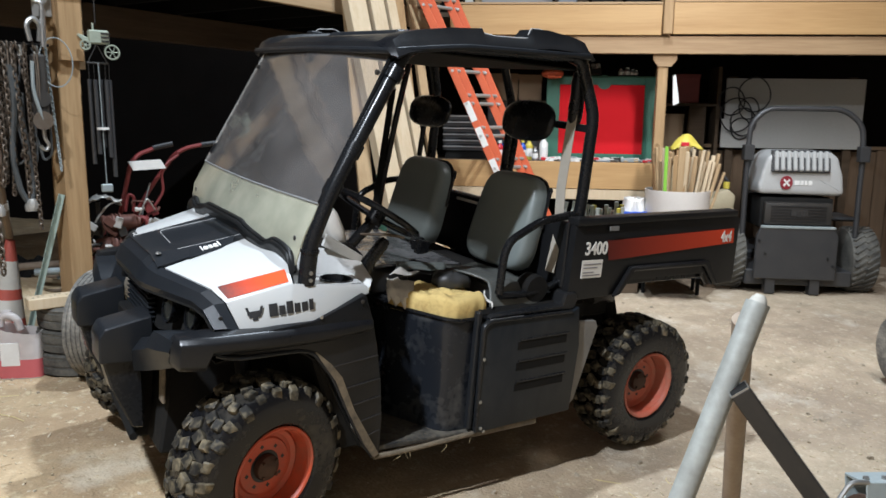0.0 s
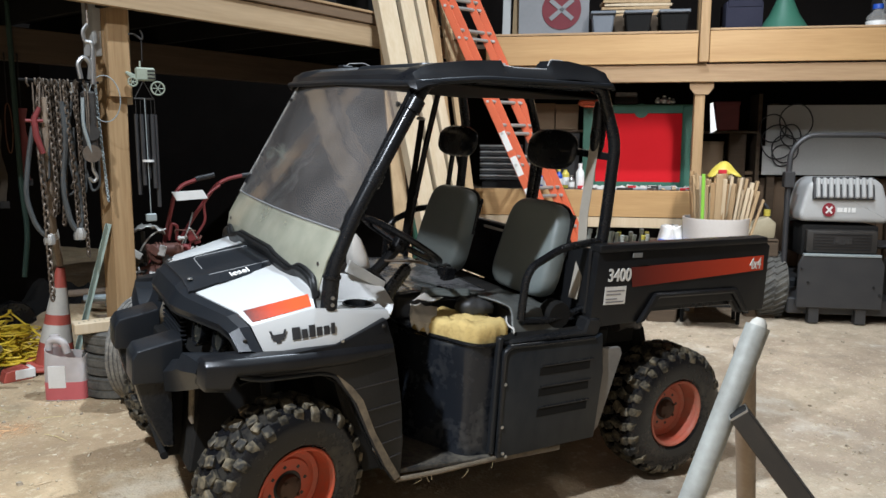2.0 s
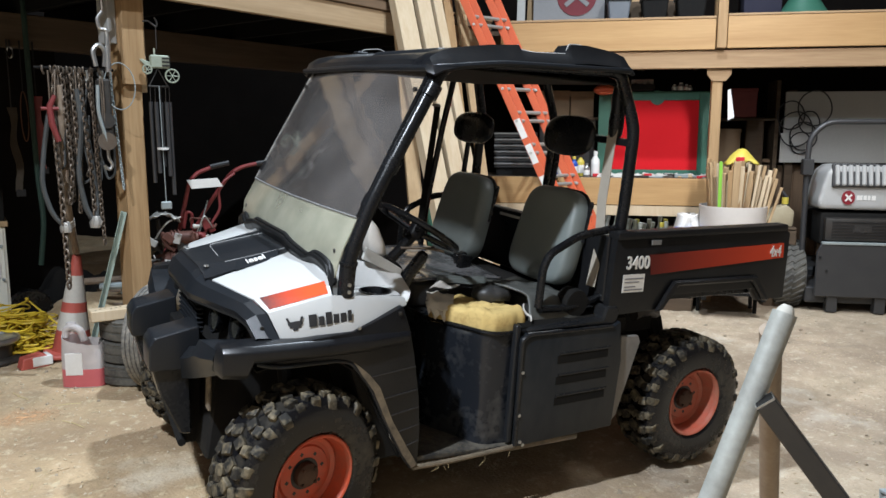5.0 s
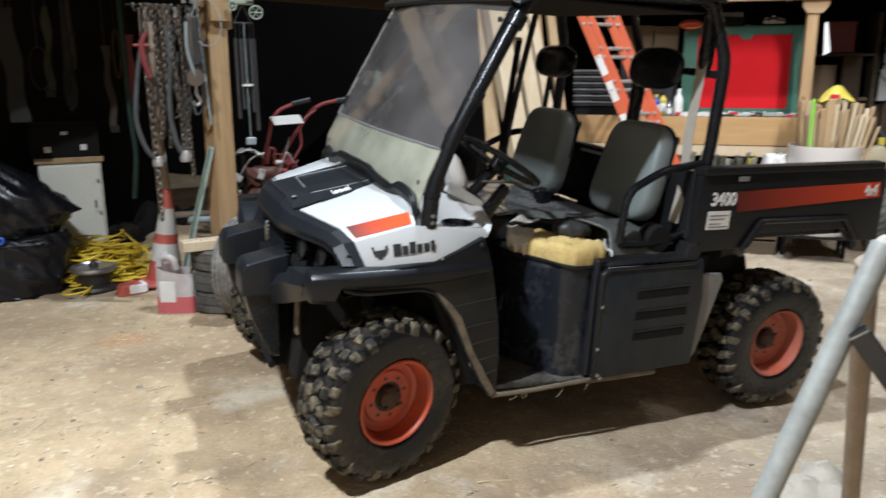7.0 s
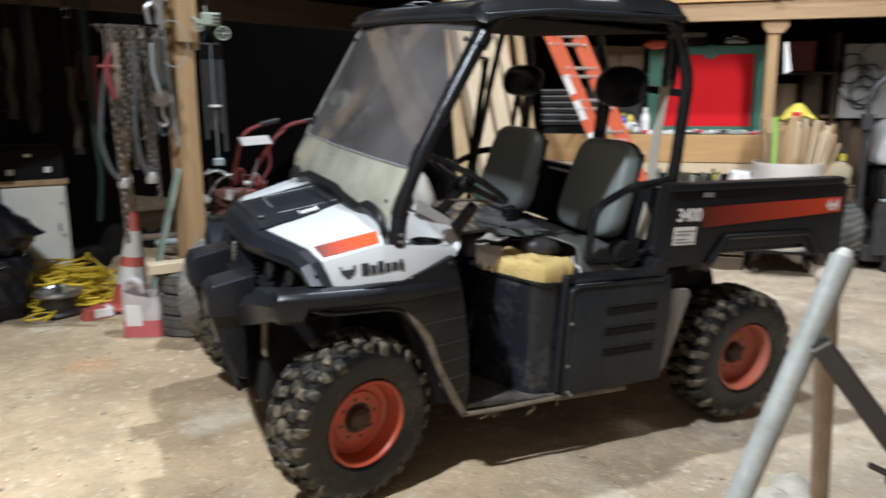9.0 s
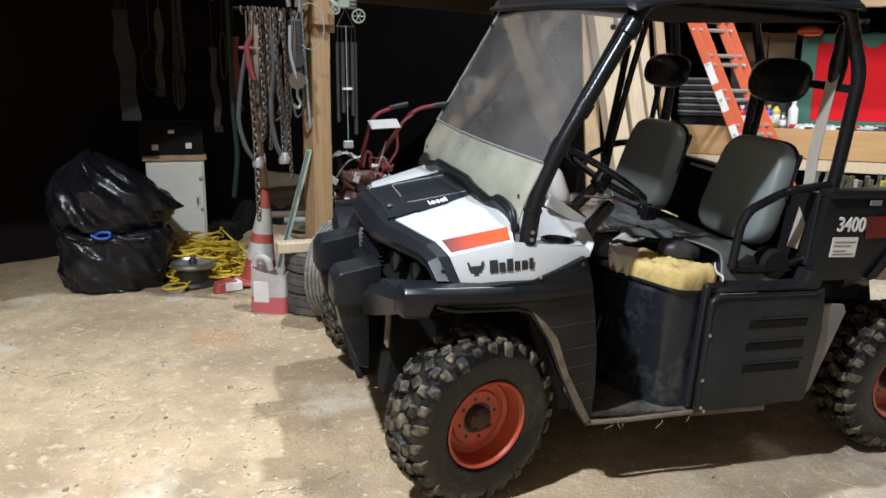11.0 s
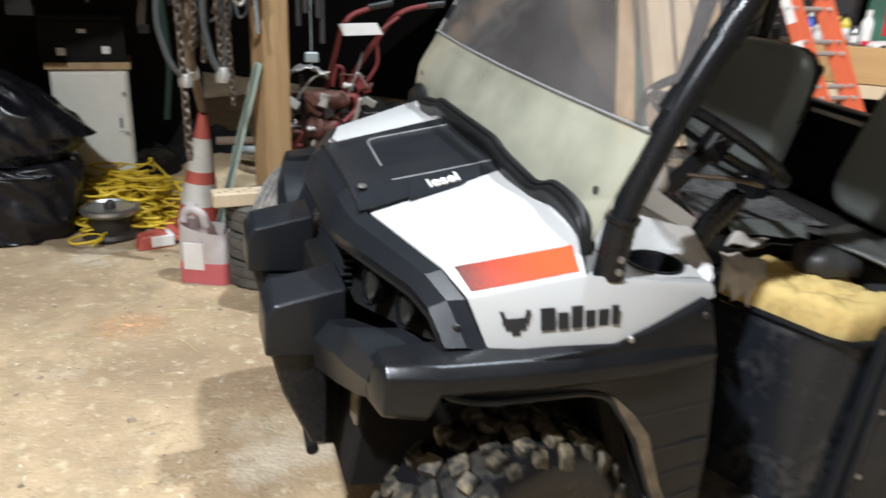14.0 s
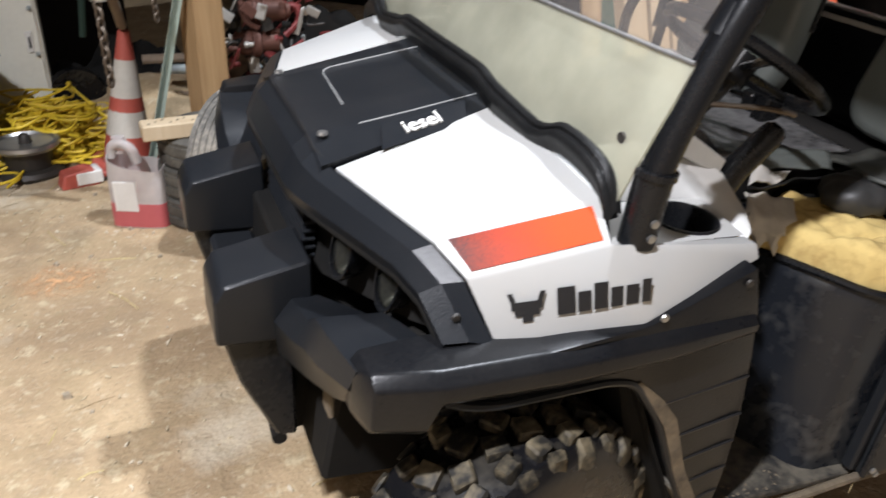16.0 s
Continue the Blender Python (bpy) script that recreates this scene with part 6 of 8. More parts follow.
def mower():
    t = thing("ride_on_mower", back(1.26, -.05, floor_z(5.5, .8) - .02), "charcoal ride-on mower with light grey engine cover and roll bar", "mower")
    part("roll_bar", tube([(-.47, .0, .35), (-.475, .02, 1.30), (-.465, .03, 1.55), (-.33, .04, 1.685), (.33, .04, 1.685), (.50, .03, 1.55), (.52, .02, 1.30), (.52, 0, .35)], .024, 12, .10), MOWG, t, "charcoal roll bar hoop")
    for s in (-.475, .52):
        part("bar_bracket", box(s - .045, s + .045, -.04, .05, 1.22, 1.36, .008), MOWG, t)
    cover = prism([(-.39, .93), (-.40, 1.00), (-.37, 1.12), (-.33, 1.26), (-.25, 1.315), (.28, 1.315), (.36, 1.26), (.42, 1.10), (.44, .96), (.42, .92)], -.12, .32, bev=.05, seg=4)
    part("engine_cover", cover, MOWL, t, "light grey engine cover")
    for k in range(9):
        part("cover_rib", moved(box(-.019, .019, -.03, .012, -.09, .09, .010), Matrix.Translation((-.245 + k * .060, -.125, 1.225)) @ Matrix.Rotation(radians(-14), 4, "X")), MOWL, t)
    part("cover_mouth", moved(box(-.285, .285, -.01, .02, -.10, .10, .006), Matrix.Translation((-.005, -.118, 1.225)) @ Matrix.Rotation(radians(-14), 4, "X")), MOWG, t)
    part("maker_disc", turned([(0, -.012), (.060, -.012), (.060, 0)], 24, "y", (-.13, -.122, 1.035)), M("wine_red_print", (.22, .012, .022), .5), t, "red disc emblem")
    for a in (45, -45):
        part("disc_bar", moved(box(-.040, .040, -.002, .002, -.008, .008, 0), Matrix.Translation((-.13, -.137, 1.035)) @ Matrix.Rotation(radians(a), 4, "Y")), LABEL, t)
    for k, (x, w) in enumerate(((-.17, .012), (-.05, .05), (.01, .03), (.05, .022), (.085, .035))):
        part("maker_bar", box(x, x + w, -.125, -.119, 1.015, 1.055, 0), LABEL if k != 0 else RED, t)
    part("engine_block", box(-.36, .36, -.10, .34, .62, .90, .03, seg=2), UNDER, t)
    part("muffler_box", box(-.33, .33, -.17, -.08, .66, .86, .02, seg=2), DARKST, t)
    for k in range(6):
        part("heat_slot", box(-.27, .27, -.176, -.168, .69 + k * .026, .70 + k * .026, 0), INK, t)
    lettering("heat_warning", "HOT", .075, Matrix.Translation((-.085, -.1795, .735)) @ Matrix(((1, 0, 0, 0), (0, 0, -1, 0), (0, 1, 0, 0), (0, 0, 0, 1))), MOWG, t)
    part("heat_mark", box(-.07, .09, -.178, -.172, .74, .80, .002), DARKST, t)
    part("rear_plate", prism([(-.40, .17), (-.40, .56), (-.36, .64), (.36, .64), (.40, .56), (.40, .17)], -.20, -.17, bev=.008), MOWG, t, "charcoal rear guard plate")
    part("plate_edge", box(-.36, .36, -.21, -.17, .632, .655, .004), GALV, t)
    for x, z in ((-.30, .40), (.31, .37), (-.37, .52), (.37, .30)):
        part("plate_bolt", turned([(0, -.21), (.012, -.21), (.013, -.2)], 8, "y", (x, 0, z)), INK, t)
    part("rear_frame", box(-.45, .48, -.12, .5, .10, .24, .01), MOWG, t)
    for x in (-.22, .22):
        part("hitch_lug", box(x - .05, x + .05, -.18, -.08, .03, .18, .006), MOWG, t)
    for x in (-.56, .60):
        w = part("rear_tyre", turned([(.14, -.12), (.25, -.128), (.285, -.115), (.298, -.06), (.300, 0), (.298, .06), (.285, .115), (.25, .128), (.14, .12)], 36, "x", (x, .17, .31)), OLDRUB, t, "dusty mower tyre with bar tread")
        part("rim", turned([(0, -.08), (.14, -.11), (.14, .11), (0, .08)], 24, "x", (x, .17, .31)), MOWL, w)
        tb = bmesh.new()
        for k in range(30):
            for sd in (-1, 1):
                lug = moved(box(.004, .122, -.011, .011, -.012, .010, .003), Matrix.Rotation(radians(34 * sd), 4, "Z"))
                for q in lug.verts:
                    q.co.z -= .020 * (max(0, q.co.x - .06) / .06) ** 2
                if sd < 0:
                    bmesh.ops.transform(lug, matrix=Matrix.Diagonal((-1, 1, 1, 1)), verts=lug.verts)
                    bmesh.ops.reverse_faces(lug, faces=lug.faces)
                join(moved(lug, Matrix.Translation((x, .17, .31)) @ Matrix.Rotation(2 * math.pi * (k + .25 * sd) / 30, 4, "X") @ Matrix.Translation((0, 0, .300))), tb)
        part("tread", tb, OLDRUB, w)
    part("fender", box(-.68, -.42, .50, .95, .62, .66, .02), MOWG, t)
    part("fender", box(.45, .74, .50, .95, .62, .66, .02), MOWG, t)
    part("deck", box(-.75, .80, .62, 1.6, .12, .30, .03), MOWG, t)
    part("seat", box(-.25, .28, .45, .85, .70, 1.2, .06, seg=3), VINYLD, t)
    part("control_arm", tube([(-.52, .3, .7), (-.56, .28, 1.0), (-.60, .30, 1.05)], .015, 8, .04), MOWG, t)

    slim = Matrix.Translation((-.40, 0, 0)) @ Matrix.Diagonal((.88, 1, 1, 1)) @ Matrix.Translation((.40, 0, 0))
    for o in t.children:
        if o.name.split(".")[0] in ("engine_cover", "cover_rib", "cover_mouth", "maker_disc", "disc_bar", "maker_bar", "engine_block", "muffler_box", "heat_slot", "heat_warning", "heat_mark", "rear_plate", "plate_edge", "plate_bolt", "hitch_lug"):
            o.data.transform(slim)


mower()


def behind_mower():
    t = thing("pegboard", BACK @ Matrix.Translation((0, 1.2, 0)), "large pale grey board fixed behind the mower", "board")
    part("panel", box(.86, 2.25, 0, .03, 1.16, 1.88, .003), GREYB, t)
    part("panel_step", box(.83, 1.02, -.02, -.002, 1.16, 1.46, .003), GREYB, t)
    part("support", box(.9, .98, .04, .10, -.1, 1.9, .003), OLDW, t)
    part("support", box(2.1, 2.18, .04, .10, -.1, 1.9, .003), OLDW, t)
    wb = thing("board_wall", BACK @ Matrix.Translation((0, 1.36, 0)), "wall of old brown vertical boards behind the mower", "wall", kind="structure")
    random.seed(19)
    for k in range(19):
        u = .10 + .15 * k
        part("wall_board", box(u, u + random.uniform(.135, .146), random.uniform(0, .008), .03, -.12, random.uniform(1.12, 1.15), .003), BACKB, wb)
    part("wall_cap", box(.10, 2.95, -.01, .04, 1.152, 1.19, .003), RAILW, wb)
    random.seed(3)
    for k in range(6):
        c, r = Vector((1.02 + .05 * k * (k % 2) - .03 * k, -.04 - .012 * k, 1.36 + .07 * k)), .10 + .03 * (k % 3)
        ring = [c + Vector((math.cos(a) * r, .015 * math.sin(3 * a), math.sin(a) * r * 1.1)) for a in np.linspace(0, 6.283, 25)[:-1]]
        o = solo("cable_coil", tube(ring, .007, 6, 0, closed=True), INK, "black cable coil hanging on the grey board", "cable", "hanging cables")
        o.matrix_world = BACK @ Matrix.Translation((0, 1.2, 0))
    for u, w, h, m, lab in ((.35, .22, .5, CARD, "brown box on the dark shelf"), (.60, .18, .62, OLDW, "dark timber offcut bundle on the shelf"), (.48, .25, .30, MACHRED, "dull red tin on the shelf")):
        tt = thing("shelf_box", back(u, 1.3, 1.0 if m is not MACHRED else 1.62), lab, "box")
        part("body", box(-w / 2, w / 2, 0, .2, 0, h, .01), m, tt)
        part("lid", box(-w / 2 - .005, w / 2 + .005, -.005, .205, h - .03, h + .005, .004), m, tt)
    tt = thing("shelf_unit", BACK, "dark timber shelves against the back wall", "shelf")
    for z in (.96, 1.59):
        part("shelf_board", box(.2, .80, 1.25, 1.65, z, z + .025, .003), OLDW, tt)
    for u in (.2, .80):
        part("upright", box(u - .02, u + .02, 1.25, 1.65, -.12, 2.0, .003), OLDW, tt)


behind_mower()


def ladder():
    t = thing("ladder", BACK, "orange fibreglass extension ladder leaning on the loft", "ladder")
    base, lean = Vector((-.96, -.62, -.09)), Vector((-.47, .05, 1.0))
    wid = Vector((.27, .30, 0))
    ln = lean.normalized()
    L = 3.6
    for s, w in ((0, wid), (1, wid)):
        for k in (0, 1):
            p = base + w * k + Vector((.065, .06, 0)) * s * (1 if k == 0 else -1) + ln * (.0 if s == 0 else .25)
            part("rail", bar(p, p + ln * (L - .3 * s), .026, .066), LADDER, t)
        for i in range(11):
            p = base + ln * (.30 + .305 * i + (.08 if s else 0)) + Vector((.03, .03, 0)) * s
            part("rung", tube([p - w * .02, p + w * (1.0 if s == 0 else .9)], .016, 8, 0), ALU, t)
            if s == 0:
                for k in (0, 1):
                    q = p + w * k + Vector((-.005, -.036, 0))
                    part("rivet", turned([(0, -.008), (.012, -.006), (.013, 0)], 8, "y", q), ALU, t)
    for a, b_ in ((1.42, 1.60), (1.66, 1.84), (1.16, 1.30)):
        p, q = base + ln * a + Vector((.0, .0, 0)), base + ln * b_
        part("label_strip", bar(p, q, .030, .056, bev=0), LABEL, t, "white label strip on the rail")


ladder()


def timbers():
    """Planks that stand on the floor and lean against the left loft's edge; u runs along that edge."""
    for u0, u1, w, th, d0, m, lab in ((4.95, 5.00, .200, .075, .85, PINE, "pale fresh pine plank leaning on the loft"), (5.24, 5.285, .160, .05, .84, PINE, "pale fresh pine plank beside another"),
                                      (5.43, 5.48, .105, .06, .84, PINE, "narrow pale pine plank leaning on the loft"), (4.74, 5.06, .12, .03, .62, STAKE, "weathered plank leaning on the loft"),
                                      (5.62, 5.72, .10, .04, .55, POSTW, "brown timber plank leaning on the loft"), (5.70, 5.92, .09, .035, .70, STAKE, "weathered plank leaning on the loft")):
        k = (3.25 + .07) / (2.65 + .07)
        thick = d0 > .8
        foot, rest = Vector((u0, -d0, -.085)), Vector((u1 + (.04 if thick else 0), -.085 if thick else -.065, 2.65))
        o = solo("plank", bar(foot, foot.lerp(rest, k), w, th), m, lab, "plank", "planks leaning on the loft")
        o.matrix_world = LEFT
    o = solo("green_board", bar((-2.36, -1.02, -.08), (-2.42, -.85, 1.35), .13, .02), GREEN, "green painted board leaning on the planks", "board")
    o.matrix_world = BACK


timbers()


# The sign's white is darkened in its colour for the shade on the loft.
SIGN = M("shaded_sign_face", (.24, .24, .245), .6, 0, (.17, .17, .17), scale=3, fine=40, bump=.03)


def loft_things():
    z = 2.402
    t = thing("shop_sign", back(-1.30, .9, z), "white sign board with a red disc", "sign")
    part("sign_board", box(-.42, .30, 0, .02, 0, .9, .003), SIGN, t)
    # The disc's red has the same shade put into it.
    part("red_disc", turned([(0, -.008), (.20, -.008), (.20, 0)], 40, "y", (.02, 0, .44)), M("shaded_red_print", (.16, .012, .02), .6), t)
    for a in (40, -40):
        part("disc_bar", moved(box(-.15, .15, -.004, 0, -.022, .022, 0), Matrix.Translation((.02, -.012, .44)) @ Matrix.Rotation(radians(a), 4, "Y")), SIGN, t)
    part("print_strip", box(-.10, .26, -.006, 0, .12, .20, 0), MOWG, t)
    for k, (u, w) in enumerate(((-.98, .17), (-.66, .20), (-.34, .22))):
        b = thing("storage_tote", back(u + .1, .25, z), ("blue-grey plastic tote on the loft" if k == 0 else "black plastic tote with a blue-grey lid"), "tote", "totes on the loft")
        part("tub", prism([(-w / 2 + .01, 0), (w / 2 - .01, 0), (w / 2 + .02, .26), (-w / 2 - .02, .26)], -.12, .12, bev=.012), UNDER if k else TOTE, b)
        part("lid", box(-w / 2 - .03, w / 2 + .03, -.14, .14, .26, .29, .008), TOTE, b)
    for k in range(5):
        o = solo("board_offcut", box(-.34, .30, -.12, .12, k * .03, k * .03 + .026, .003), PINE if k % 2 else STAKE, "short pine board stacked on the loft", "board", "boards on the loft")
        o.matrix_world = back(-.55 + .02 * (k % 2), .62, z + .0 + .30, 3 * k - 5)
    built("loft_crate", box(-.42, .38, -.16, .16, 0, .296, .006), OLDW, back(-.55, .62, z), "dark timber crate on the loft", "crate")
    t = thing("lamp_shade", back(.78, .45, z), "green metal cone lamp shade on the loft", "lamp shade")
    part("shade", turned([(.31, .0), (.315, .015), (.24, .10), (.13, .27), (.075, .40), (.06, .43), (.05, .43), (.065, .40), (.12, .27), (.23, .10), (.30, .015), (.30, 0)], 36, caps=False), GREEN, t)
    part("neck", turned([(0, .50), (.03, .50), (.045, .42), (0, .42)], 16), STEEL, t)
    for u, w, h, m, nm, lab in ((.42, .34, .40, M("dark_blue_cloth", (.012, .012, .03), .8), "duffel_bag", "dark blue bag on the loft"), (1.26, .16, .12, CARD, "storage_box", "small cardboard box on the loft"), (1.85, .5, .42, MOWG, "storage_box", "dark grey box on the loft"), (2.6, .4, .35, CARD, "storage_box", "brown box on the loft")):
        b = thing(nm, back(u, .55, z), lab, "bag" if nm == "duffel_bag" else "box")
        part("body", box(-w / 2, w / 2, -.15, .15, 0, h, .03, seg=2), m, b)
        part("flap", box(-w / 2 + .02, w / 2 - .02, -.155, .155, h - .06, h + .004, .004), m, b)
    bottle(1.50, .2, .30, .09, CLEARB, BLUE, "large clear bottle on the loft", z)
    for k, u in enumerate((-1.86, -1.76, -1.68, -1.60)):
        o = solo("plank", bar((u, 1.0 + .05 * k, 0), (u + .02 * k, 1.25, 1.3), .085, .02), STAKE if k % 2 else GREYB, "upright plank stored on the loft", "plank", "planks on the loft")
        o.matrix_world = back(0, 0, z)
    # left loft: dark bundles near the edge
    for u, w, h in ((4.7, .5, .45), (5.3, .4, .6), (4.0, .5, .35)):
        b = thing("storage_crate", LEFT @ Matrix.Translation((u, .55, 2.46)), "dark crate stored on the loft", "crate")
        part("body", box(-w / 2, w / 2, -.2, .2, 0, h, .01), UNDER, b)
        part("lid", box(-w / 2 - .01, w / 2 + .01, -.21, .21, h - .02, h + .01, .004), OLDW, b)


loft_things()


# ---- left side: post, chains, chime, tiller ----
def chain(pts, link, wire, name, label, material=CHAIN):
    """Real oval links, each turned a quarter from the last, along a polyline."""
    pts = [Vector(p) for p in pts]
    seg = [(b - a).length for a, b in zip(pts, pts[1:])]
    n = max(3, int(sum(seg) / (link * .72)))
    out = bmesh.new()
    for i in range(n):
        s, k = sum(seg) * i / (n - 1) * .999, 0
        while s > seg[k]:
            s -= seg[k]
            k += 1
        p, d = pts[k].lerp(pts[k + 1], s / seg[k]), (pts[k + 1] - pts[k]).normalized()
        x = d.orthogonal().normalized()
        y = d.cross(x)
        w = (x if i % 2 else y)
        ring = [p + d * (math.cos(a) * link * .5) + w * (math.sin(a) * link * .30) for a in np.linspace(0, 6.2832, 9)[:-1]]
        tube(ring, wire, 5, 0, out, closed=True)
    return solo(name, out, material, label, "chain", "hanging chains")


def hanging():
    y = 1.84
    t = thing("hook_rail", Matrix.Identity(4), "dark steel rail of hooks fixed to the post", "rail")
    part("rail", tube([(-.64, y + .02, 1.815), (-.22, y + .04, 1.815)], .009, 8, 0), UNDER, t)
    for k in range(9):
        x = -.60 + .042 * k
        part("hook", tube([(x, y + .02, 1.815), (x, y - .01, 1.825), (x, y - .015, 1.795), (x + .01, y, 1.78)], .006, 6, .01), CHAIN, t)
    chain([(-.535, y, 1.80), (-.560, y, 1.56), (-.545, y - .01, 1.10), (-.54, y - .02, .56)], .050, .007, "chain", "heavy rusty chain hanging from the loft beam")
    chain([(-.50, y, 1.80), (-.495, y, 1.62), (-.48, y, 1.20), (-.50, y, 1.05)], .042, .006, "chain", "rusty chain hanging from the loft beam")
    chain([(-.455, y, 1.80), (-.45, y, 1.70), (-.44, y, 1.18)], .040, .006, "chain", "dull steel chain hanging from the loft beam")
    chain([(-.41, y, 1.80), (-.405, y, 1.65), (-.38, y, 1.25), (-.375, y, .98)], .040, .006, "chain", "dull steel chain hanging from the loft beam")
    chain([(-.35, y, 1.80), (-.345, y, 1.4), (-.335, y, .95), (-.33, y, .80)], .036, .005, "chain", "thin rusty chain hanging from the loft beam")
    chain([(-.245, y + .01, 1.95), (-.24, y + .01, 1.70), (-.205, y + .01, 1.12)], .022, .004, "chain", "light chain hanging along the post", GALV)
    hose = M("grey_cable", (.06, .065, .066), .5, 0, (.04, .04, .037), scale=14, fine=60)
    for k, (pts, r) in enumerate((([(-.57, y, 1.62), (-.62, y, 1.35), (-.645, y, 1.15), (-.60, y, .98), (-.535, y, .90)], .014), ([(-.43, y, 1.70), (-.415, y, 1.5), (-.45, y, 1.2), (-.42, y, 1.0), (-.375, y, .92)], .016), ([(-.41, y + .01, 1.70), (-.38, y + .01, 1.4), (-.35, y + .01, 1.05), (-.37, y, .93)], .012))):
        t = thing("cable_sling", Matrix.Identity(4), "grey wire cable sling hanging from the loft beam", "cable", "hanging slings")
        part("cable", tube(pts, r, 8, .12), hose, t)
        part("hanger", tube([pts[0], (pts[0][0], y, 1.80)], .006, 6, 0), CHAIN, t)
        e = Vector(pts[-1])
        part("clamp", turned([(0, -.03), (.03, -.028), (.034, 0), (.022, .03), (0, .032)], 10, "z", e), ALU, t)
    random.seed(41)
    for k in range(7):
        x0 = -.52 + .035 * k
        pts = [(x0, y + .03, 1.80), (x0 + random.uniform(-.03, .03), y + .03, 1.75), (x0 + random.uniform(-.05, .05), y + .02, 1.40), (x0 + random.uniform(-.05, .05), y + .03, random.uniform(.95, 1.25))]
        if k % 2:
            chain(pts, .038, .0055, "chain", "dull rusty chain among the others")
        else:
            t = thing("cable_sling", Matrix.Identity(4), "thin grey wire sling among the chains", "cable", "hanging slings")
            part("cable", tube(pts + [(pts[-1][0] + .04, y + .02, pts[-1][2] + .03), (pts[-1][0] + .05, y + .02, 1.55)], .007, 6, .08), hose, t)
            part("ferrule", tube([pts[1], (pts[1][0], y + .03, pts[1][2] + .06)], .014, 8, 0), ALU, t)
    t = thing("load_binder", Matrix.Identity(4), "red load binder hanging among the chains", "tool")
    part("handle", tube([(-.545, y - .03, 1.66), (-.575, y - .03, 1.60), (-.57, y - .03, 1.50), (-.54, y - .03, 1.40)], [.012, .017, .018, .015], 10, 0), MACHRED, t)
    part("cross_pin", tube([(-.62, y - .03, 1.585), (-.53, y - .03, 1.585)], .010, 8, 0), MACHRED, t)
    part("hanger", tube([(-.545, y - .03, 1.66), (-.535, y - .02, 1.80)], .006, 6, 0), CHAIN, t)
    t = thing("cable_puller", Matrix.Identity(4), "bright steel hand winch hanging on the post", "winch")
    part("upper_hook", tube([(-.27, y - .03, 2.14), (-.30, y - .03, 2.10), (-.29, y - .03, 2.04), (-.255, y - .03, 2.04), (-.25, y - .03, 2.00)], .012, 8, .03), STEEL, t)
    part("shackle", tube([(-.32, y - .03, 1.83), (-.335, y - .03, 1.92), (-.30, y - .03, 1.96), (-.265, y - .03, 1.92), (-.275, y - .03, 1.83)], .014, 8, .04), STEEL, t)
    part("swivel", tube([(-.25, y - .03, 2.0), (-.255, y - .03, 1.80)], .016, 10, 0), STEEL, t)
    part("winch_frame", box(-.33, -.25, y - .06, y - .01, 1.42, 1.76, .012), DARKST, t)
    part("drum", turned([(0, -.035), (.045, -.035), (.045, .035), (0, .035)], 18, "y", (-.285, y - .04, 1.52)), DARKST, t)
    part("ratchet", turned([(0, -.02), (.052, -.02), (.052, .0), (0, 0)], 14, "y", (-.29, y - .07, 1.40)), CHAIN, t)
    part("ratchet_handle", tube([(-.29, y - .08, 1.40), (-.33, y - .09, 1.56), (-.325, y - .09, 1.72)], .010, 8, .05), GALV, t)
    for k in range(2):
        part("cable_turn", tube([(-.31 + .012 * k, y - .07, 1.50), (-.305 + .010 * k, y - .075, 1.62), (-.31 + .014 * k, y - .07, 1.76)], .005, 6, .03), CHAIN, t)
    part("lower_hook", tube([(-.285, y - .04, 1.36), (-.285, y - .04, 1.30), (-.262, y - .04, 1.26), (-.285, y - .04, 1.23), (-.308, y - .04, 1.26)], .010, 8, .02), STEEL, t)
    part("hanger", tube([(-.27, y - .03, 2.14), (-.27, y - .02, 2.27)], .008, 6, 0), CHAIN, t)
    c = Vector((-.20, y - .04, 1.72))
    ring = [c + Vector((math.cos(a) * .085, .01 * math.sin(a), math.sin(a) * .135)) for a in np.linspace(0, 6.283, 29)[:-1]]
    o = solo("wire_loop", tube(ring, .0032, 6, 0, closed=True), GALV, "pale wire loop hanging on the post", "wire")
    # hose end with white bands that hangs over the cone
    t = thing("old_hose", Matrix.Identity(4), "brown hose end with white bands hanging by the cone", "hose")
    part("hose", tube([(-.52, y, 1.72), (-.515, y + .05, 1.3), (-.515, y + .08, 1.02), (-.460, 2.325, .685)], .022, 10, .2), RUST, t)
    for k in (.27, .32, .37):
        p = Vector((-.515, y + .08, 1.02)).lerp(Vector((-.460, 2.325, .685)), k)
        part("white_band", tube([p, p + Vector((.002, .009, -.010))], .026, 10, 0), LABEL, t)
    part("hanger", tube([(-.52, y, 1.72), (-.52, y, 1.80)], .006, 6, 0), CHAIN, t)
    # a strap further in, its green darkened to carry the gloom there
    dim = M("dimmed_green_webbing", (.012, .035, .024), .7, 0, (.008, .02, .014), scale=12, fine=80)
    for k, (x, yy, z0, z1, m, lab) in enumerate(((-.64, 2.95, .52, 1.15, dim, "green strap hanging in the gloom, darkened in its colour"),)):
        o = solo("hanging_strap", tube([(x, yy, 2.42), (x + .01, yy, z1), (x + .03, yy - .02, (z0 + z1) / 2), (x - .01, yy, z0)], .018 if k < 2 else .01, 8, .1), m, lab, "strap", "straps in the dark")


hanging()


